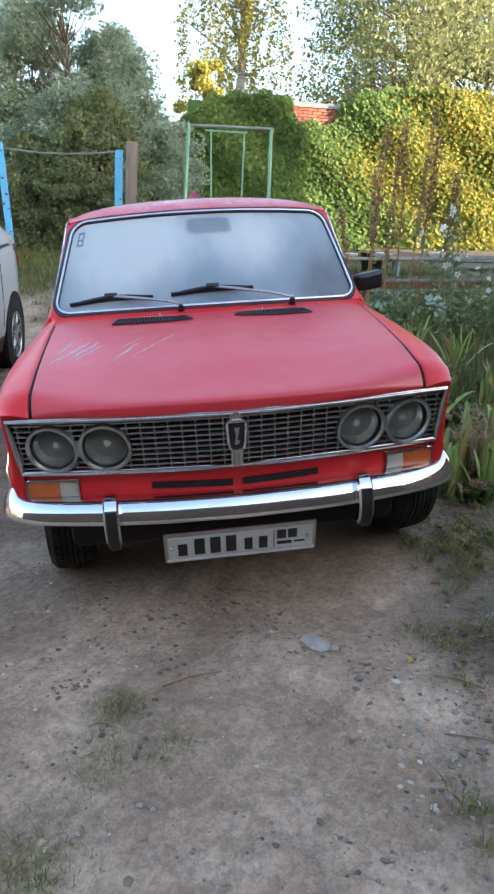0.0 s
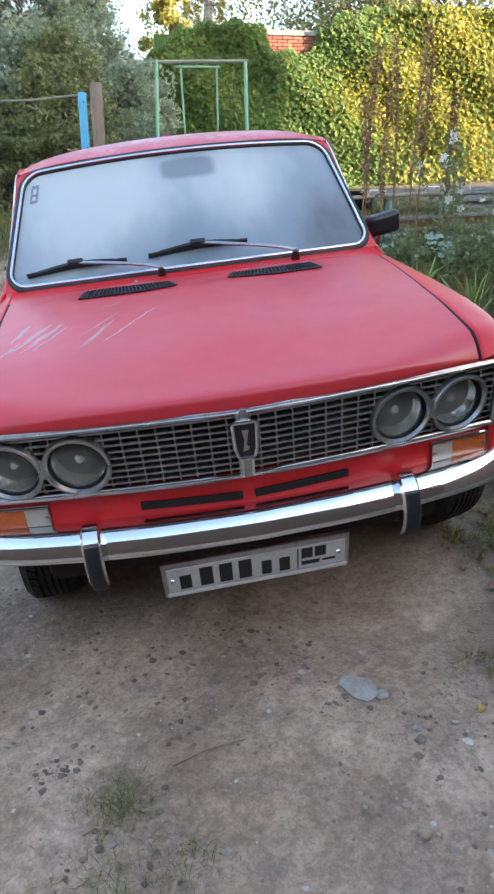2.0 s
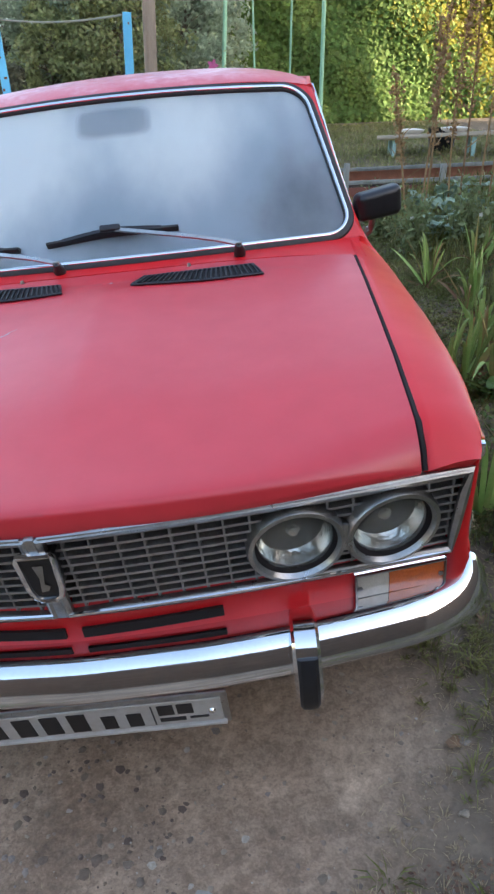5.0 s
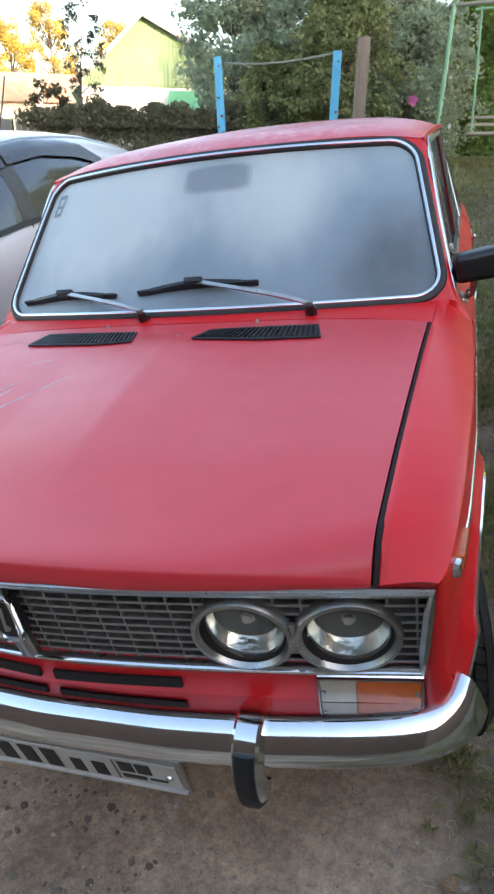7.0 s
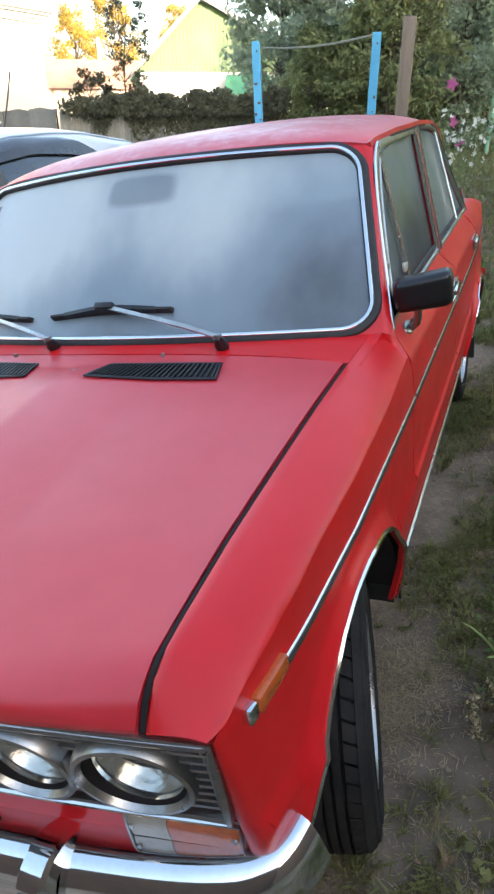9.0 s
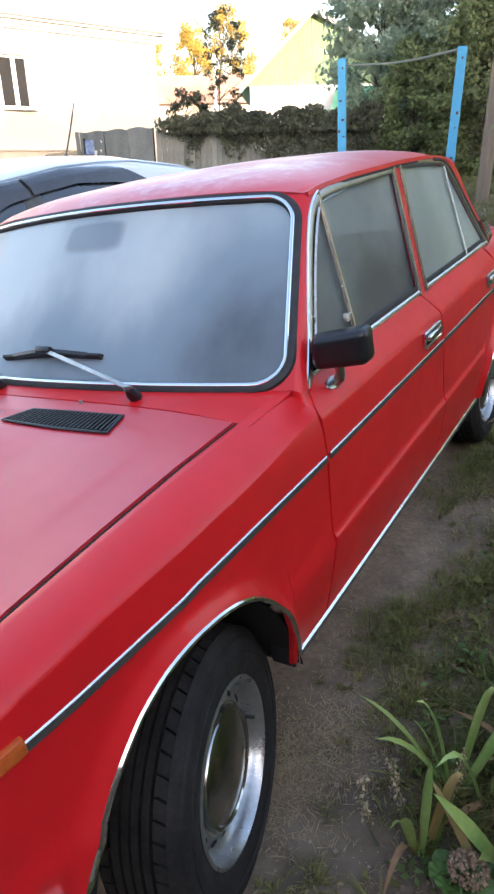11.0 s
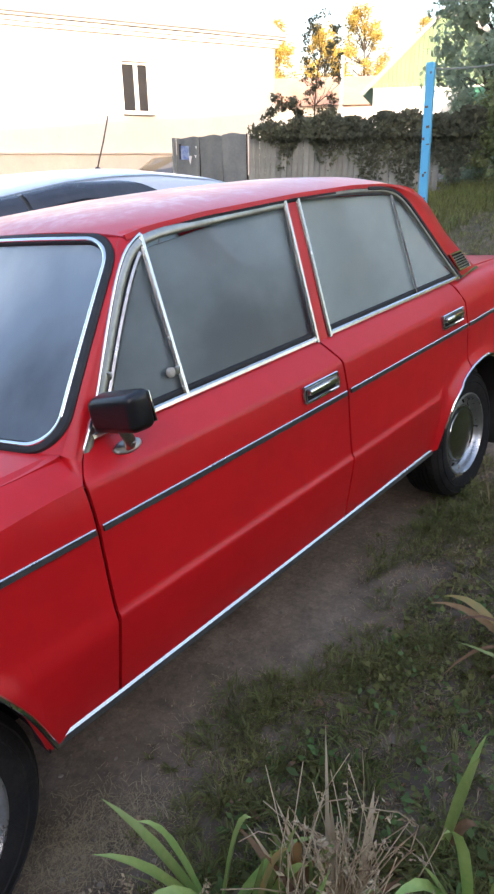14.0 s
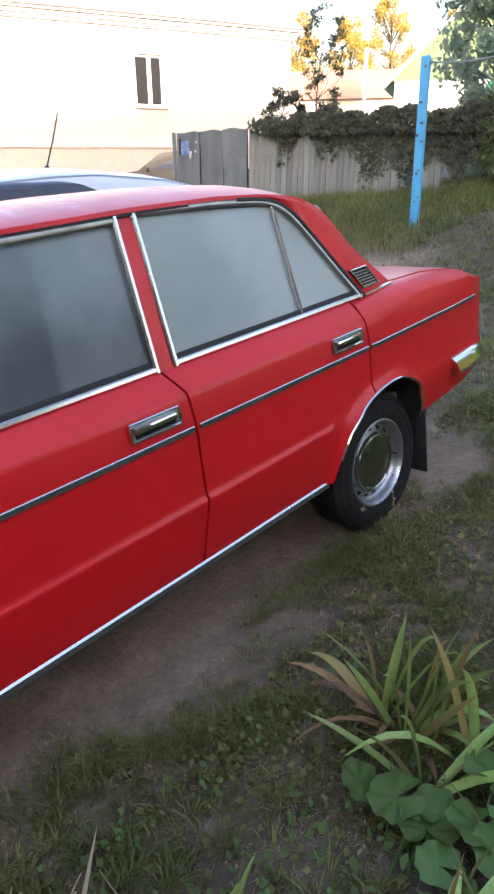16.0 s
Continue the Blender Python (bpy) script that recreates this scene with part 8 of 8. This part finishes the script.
turf("grass_tufts", "small half-dry tufts in the trodden earth", 70000, (-1.0, 0.4), (-1.75, -0.75), 0.006, 0.030, M_GRASS, 6, 0.0009, 1.6,
     keep=lambda x, y: np.exp(-((x + 0.42) ** 2 + (y + 1.0) ** 2) / 0.004) + 0.3 * np.exp(-((x + 0.45) ** 2 + (y + 1.2) ** 2) / 0.008) + 0.8 * np.exp(-((x + 0.62) ** 2 + (y + 1.47) ** 2) / 0.012) + 0.35 * np.exp(-((x + 0.28) ** 2 + (y + 1.17) ** 2) / 0.004))
turf("straw_mat", "matted dry straw beside the front wheel", 26000, (0.45, 1.0), (-0.1, 0.65), 0.003, 0.012, M_STRAW, 21, 0.0009, 5.0,
     keep=lambda x, y: np.exp(-((x - 0.70) ** 2 + (y - 0.26) ** 2) / 0.016) + 0.7 * np.exp(-((x - 0.78) ** 2 + (y - 0.42) ** 2) / 0.008))
for k, (x, y, tx, ty) in enumerate(((1.03, 0.22, -0.06, 0.04), (1.08, 0.27, 0.03, 0.08), (0.99, 0.17, -0.05, 0.02), (1.30, 0.40, 0.10, -0.03))):
    r = np.random.default_rng(700 + k)
    weed = empty("seeding_weed", Matrix.Translation((x, y, on_ground(x, y))), "weed stalk strung with tiny pale seeds", "weed", "seeding weeds")
    vf, P = limb((0, 0, -0.01), (tx, ty, 0.17), 0.0022, 0.001, 0.02, r, 7)
    mesh("stem", vf, M_MIDTREE, weed)
    P = np.array([list(p) for p in P])
    i = r.integers(2, len(P) - 1, 110)
    c = P[i] + (P[i + 1] - P[i]) * r.random((110, 1)) + r.normal(0, 0.006, (110, 3))
    tagged(quads("seed_head", leaves(c, 0.009, r, aspect=0.6), M_PALESTRAW, weed), "tiny pale seeds", kind="stuff")
turf("straw_litter", "bits of straw lying on the earth", 9000, (-1.2, 1.4), (-1.9, 0.6), 0.001, 0.004, M_STRAW, 7, 0.0007, 9.0, keep=lambda x, y: 0.08 + 0.7 * smooth(0.35, 0.8, x))


def pebble_shape(r, s):
    bm = bmesh.new()
    bmesh.ops.create_icosphere(bm, subdivisions=2 if s < 0.5 else 1, radius=1)
    k = r.uniform(0.6, 1.25, 3) * np.array([1, 1, 0.62])
    ph = r.random(3) * 6
    for v in bm.verts:
        v.co *= r.uniform(0.72, 1.18)
        w = 1 + 0.18 * math.sin(v.co.x * 3 + ph[0]) * math.sin(v.co.y * 3.3 + ph[1]) + 0.1 * math.sin(v.co.z * 5 + ph[2])
        v.co = Vector((v.co.x * k[0], v.co.y * k[1], v.co.z * k[2])) * (s * w)
    rot = pose(0, 0, 0, 0, 0, r.random() * 360)
    for v in bm.verts:
        v.co = rot @ v.co
    bm.verts.index_update()
    return from_bm(bm)


r = np.random.default_rng(99)
shapes = [pebble_shape(r, 1.0) for _ in range(14)]
tiny = {True: [], False: []}
for i in range(40000):
    if i < 39200:
        x, y = r.uniform(-1.5, 1.5), r.uniform(-2.0, 0.5)
        lump = 0.5 + 0.5 * math.sin(x * 9.1 + 2.2 * math.sin(y * 5.3)) * math.sin(y * 10.7 + 1.7 * math.sin(x * 6.9))
        if r.random() > (0.12 + 0.88 * lump ** 2) * (0.35 + 0.65 * smooth(-0.3, 0.6, x - 0.4 * (y + 1.2))):
            continue
    else:
        x, y = r.uniform(0.25, 0.85), r.uniform(0.2, 3.2)
    s = 0.0012 + 0.0066 * r.random() ** 5
    v, f = shapes[int(r.integers(14))]
    z = on_ground(x, y)
    tiny[bool(r.random() < 0.42)].append(([(a * s + x, b * s + y, c * s * 0.7 + z + s * 0.1) for a, b, c in v], f))
clods = mesh("earth_crumbs", join(*tiny[False]), mat("earth_crumb", (0.20, 0.155, 0.120), (0.30, 0.245, 0.195), 20, 0.95, random_island=0.35), flat=True)
tagged(clods, "small crumbs of dry earth on the yard", "earth", kind="stuff")
small = tiny[True]
gravel = mesh("gravel", join(*small), M_STONE, flat=True)
tagged(gravel, "small grey pebbles strewn over the earth", "gravel", kind="stuff")


def stone(x, y, s, m=None, label="grey stone lying on the bare earth", flat=1.0, seed=0):
    rr = np.random.default_rng(seed)
    v, f = pebble_shape(rr, s)
    z = on_ground(x, y)
    o = mesh("stone", ([(a, b, c * flat) for a, b, c in v], f), m or M_STONE)
    o.matrix_world = Matrix.Translation((x, y, z + s * 0.2 * flat))
    return tagged(o, label, "stone", "stones on the ground")


stone(0.20, -0.80, 0.041, M_CONCRETE, "pale lump of concrete half sunk in the earth", 0.5, 4)
stone(0.245, -0.835, 0.020, M_CONCRETE, "small piece broken off the concrete lump", 0.6, 6)
stone(0.20, -1.22, 0.016, mat("tan_stone", (0.34, 0.27, 0.18), (0.28, 0.22, 0.15), 20, 0.9, bump=0.5), "tan stone lying on the bare earth", 1, 2)
for i, (x, y, s) in enumerate(((0.43, -1.33, 0.013), (0.62, -1.30, 0.013), (0.38, -1.06, 0.010), (0.28, -1.0, 0.012), (0.45, -1.45, 0.010), (0.12, -1.5, 0.009), (0.5, -1.18, 0.010), (0.02, -1.35, 0.007), (0.35, -1.55, 0.011), (0.58, -1.5, 0.010), (-0.35, -0.62, 0.012), (0.02, -0.68, 0.010), (0.05, -0.72, 0.012), (0.08, -0.66, 0.009), (-0.9, -0.85, 0.014), (0.72, -0.62, 0.016), (0.85, -0.35, 0.014), (0.55, 1.28, 0.008), (1.05, 1.39, 0.009), (0.67, -0.8, 0.010))):
    stone(x, y, s, None, "grey stone lying on the bare earth", 1, 10 + i)

M_YLEAF = mat("yellow_fallen_leaf", (0.50, 0.36, 0.07), (0.42, 0.28, 0.05), 30, 0.7, transl=0.2)
M_BLEAF = mat("brown_fallen_leaf", (0.30, 0.19, 0.11), (0.22, 0.13, 0.075), 30, 0.8, transl=0.1)


def fallen(x, y, s, m, label, seed):
    r = np.random.default_rng(seed)
    V = [(0, 0, 0)]
    k = 16
    for i in range(k):
        a = 2 * math.pi * i / k
        rr = s * (0.75 + 0.25 * math.cos(a)) * (1 + 0.12 * math.sin(5 * a))
        V.append((rr * math.cos(a), rr * 0.7 * math.sin(a), 0.25 * s * math.sin(a * 2 + r.random()) + 0.15 * s))
    o = mesh("fallen_leaf", (V, [(0, 1 + i, 1 + (i + 1) % k) for i in range(k)]), m, angle=180)
    o.matrix_world = Matrix.Translation((x, y, on_ground(x, y) + s * 0.25)) @ pose(0, 0, 0, r.uniform(-20, 20), r.uniform(-20, 20), r.random() * 360)
    tagged(o, label, "leaf", "fallen leaves")


fallen(0.46, -0.95, 0.018, M_YLEAF, "small yellow fallen leaf on the earth", 1)
fallen(0.93, -0.09, 0.032, M_BLEAF, "curled brown fallen leaf in the grass", 2)
for i, (x, y) in enumerate(((0.92, 1.0), (1.0, 0.62), (1.15, 1.9), (0.75, -0.45), (1.2, 1.15), (0.95, 1.62), (1.35, 2.4), (0.6, -1.0))):
    fallen(x, y, 0.026, M_BLEAF, "dry brown fallen leaf in the grass", 5 + i)
for i, (x0, y0, x1, y1) in enumerate(((-0.30, -0.93, -0.12, -0.90), (-0.48, -0.98, -0.42, -1.03), (0.50, -1.02, 0.62, -1.1), (0.44, -1.25, 0.60, -1.33), (-0.50, -1.06, -0.44, -1.065))):
    z0, z1 = on_ground(x0, y0, 0.004), on_ground(x1, y1, 0.006)
    tw = mesh("twig", sweep([(x0, y0, z0), ((x0 + x1) / 2, (y0 + y1) / 2 + 0.008, (z0 + z1) / 2 + 0.004), (x1, y1, z1)], ring(6, 0.0022), (0, 0, 1)), M_STRAW)
    tagged(tw, "pale dry twig lying on the earth", "twig", "twigs on the ground")

# pale chips, dark clods and leaf litter gathered in patches of the drive
r = np.random.default_rng(515)


def scatter(spots, lo, hi, power=2.0):
    out = []
    for x0, y0, spread, count in spots:
        for _ in range(count * 3 // 4):
            x, y = x0 + r.normal(0, spread), y0 + r.normal(0, spread * 0.7)
            k = lo + (hi - lo) * r.random() ** power
            v, f = shapes[int(r.integers(14))]
            z = on_ground(x, y)
            out.append(([(a * k + x, b * k + y, c * k * 0.6 + z + k * 0.08) for a, b, c in v], f))
    return join(*out)


chips = mesh("stone_chips", scatter(((0.50, -1.32, 0.13, 90), (0.62, -1.52, 0.12, 70), (0.32, -1.02, 0.10, 45), (-0.30, -0.66, 0.16, 50), (0.02, -0.70, 0.12, 40), (-0.80, -1.45, 0.14, 50), (-0.85, -0.75, 0.12, 50), (0.1, -1.5, 0.3, 60), (-0.3, -1.2, 0.35, 60), (0.36, -1.25, 0.10, 60), (0.40, -1.42, 0.09, 50), (-0.15, -0.45, 0.22, 60), (-0.80, -0.15, 0.12, 60), (0.30, -0.55, 0.25, 40)), 0.002, 0.013, 4.2),
             mat("pale_stone_chip", (0.27, 0.23, 0.19), (0.42, 0.375, 0.325), 30, 0.85, bump=0.3, random_island=0.4), flat=True)
tagged(chips, "pale chips of stone scattered over the earth", "gravel", kind="stuff")
clumps_ = mesh("dark_clods", scatter(((-0.28, -0.66, 0.15, 110), (0.02, -0.66, 0.10, 80), (-0.62, -0.60, 0.16, 60), (-0.85, -0.80, 0.10, 60), (0.40, -1.05, 0.12, 60), (0.55, -1.40, 0.16, 90), (-0.40, -1.10, 0.10, 60), (0.05, -1.55, 0.25, 60), (-0.58, -0.87, 0.035, 90), (-0.79, -0.10, 0.07, 90), (-0.17, -0.43, 0.10, 110), (0.03, -0.52, 0.09, 80), (0.14, -0.84, 0.05, 60), (-0.30, -0.80, 0.05, 40), (0.30, -1.0, 0.2, 70), (-0.45, -0.50, 0.2, 80), (0.40, -1.35, 0.1, 80)), 0.0015, 0.012, 3.6),
               mat("dark_clod", (0.125, 0.092, 0.070), (0.19, 0.145, 0.112), 30, 0.95, random_island=0.3), flat=True)
tagged(clumps_, "dark clods of earth in loose patches", "earth", kind="stuff")
q = np.stack([r.normal(0.70, 0.09, 1500), r.uniform(-1.35, -0.72, 1500)], 1)
litter = quads("leaf_litter", leaves(np.stack([q[:, 0], q[:, 1], height(q[:, 0], q[:, 1]) + r.uniform(0.001, 0.006, 1500)], 1), 0.010, r, flat=(0, 0, 0.9), aspect=0.5), leafy("reddish_leaf_litter", (0.16, 0.085, 0.055), (0.25, 0.15, 0.095), 0.35, 0.1))
tagged(litter, "reddish-brown crumbled leaves along the grass edge", "leaves", kind="stuff")

q = np.stack([r.uniform(0.78, 2.0, 2600), r.uniform(-0.3, 3.6, 2600)], 1)
q = q[r.random(2600) < grassy(q[:, 0], q[:, 1])]
crumbs = quads("dead_leaves", leaves(np.stack([q[:, 0], q[:, 1], height(q[:, 0], q[:, 1]) + r.uniform(0.006, 0.03, len(q))], 1), 0.016, r, flat=(0, 0, 0.7), aspect=0.45), leafy("brown_dead_leaf", (0.21, 0.125, 0.075), (0.33, 0.22, 0.14), 0.35, 0.15))
tagged(crumbs, "bits of dead brown leaves caught in the grass", "leaves", kind="stuff")
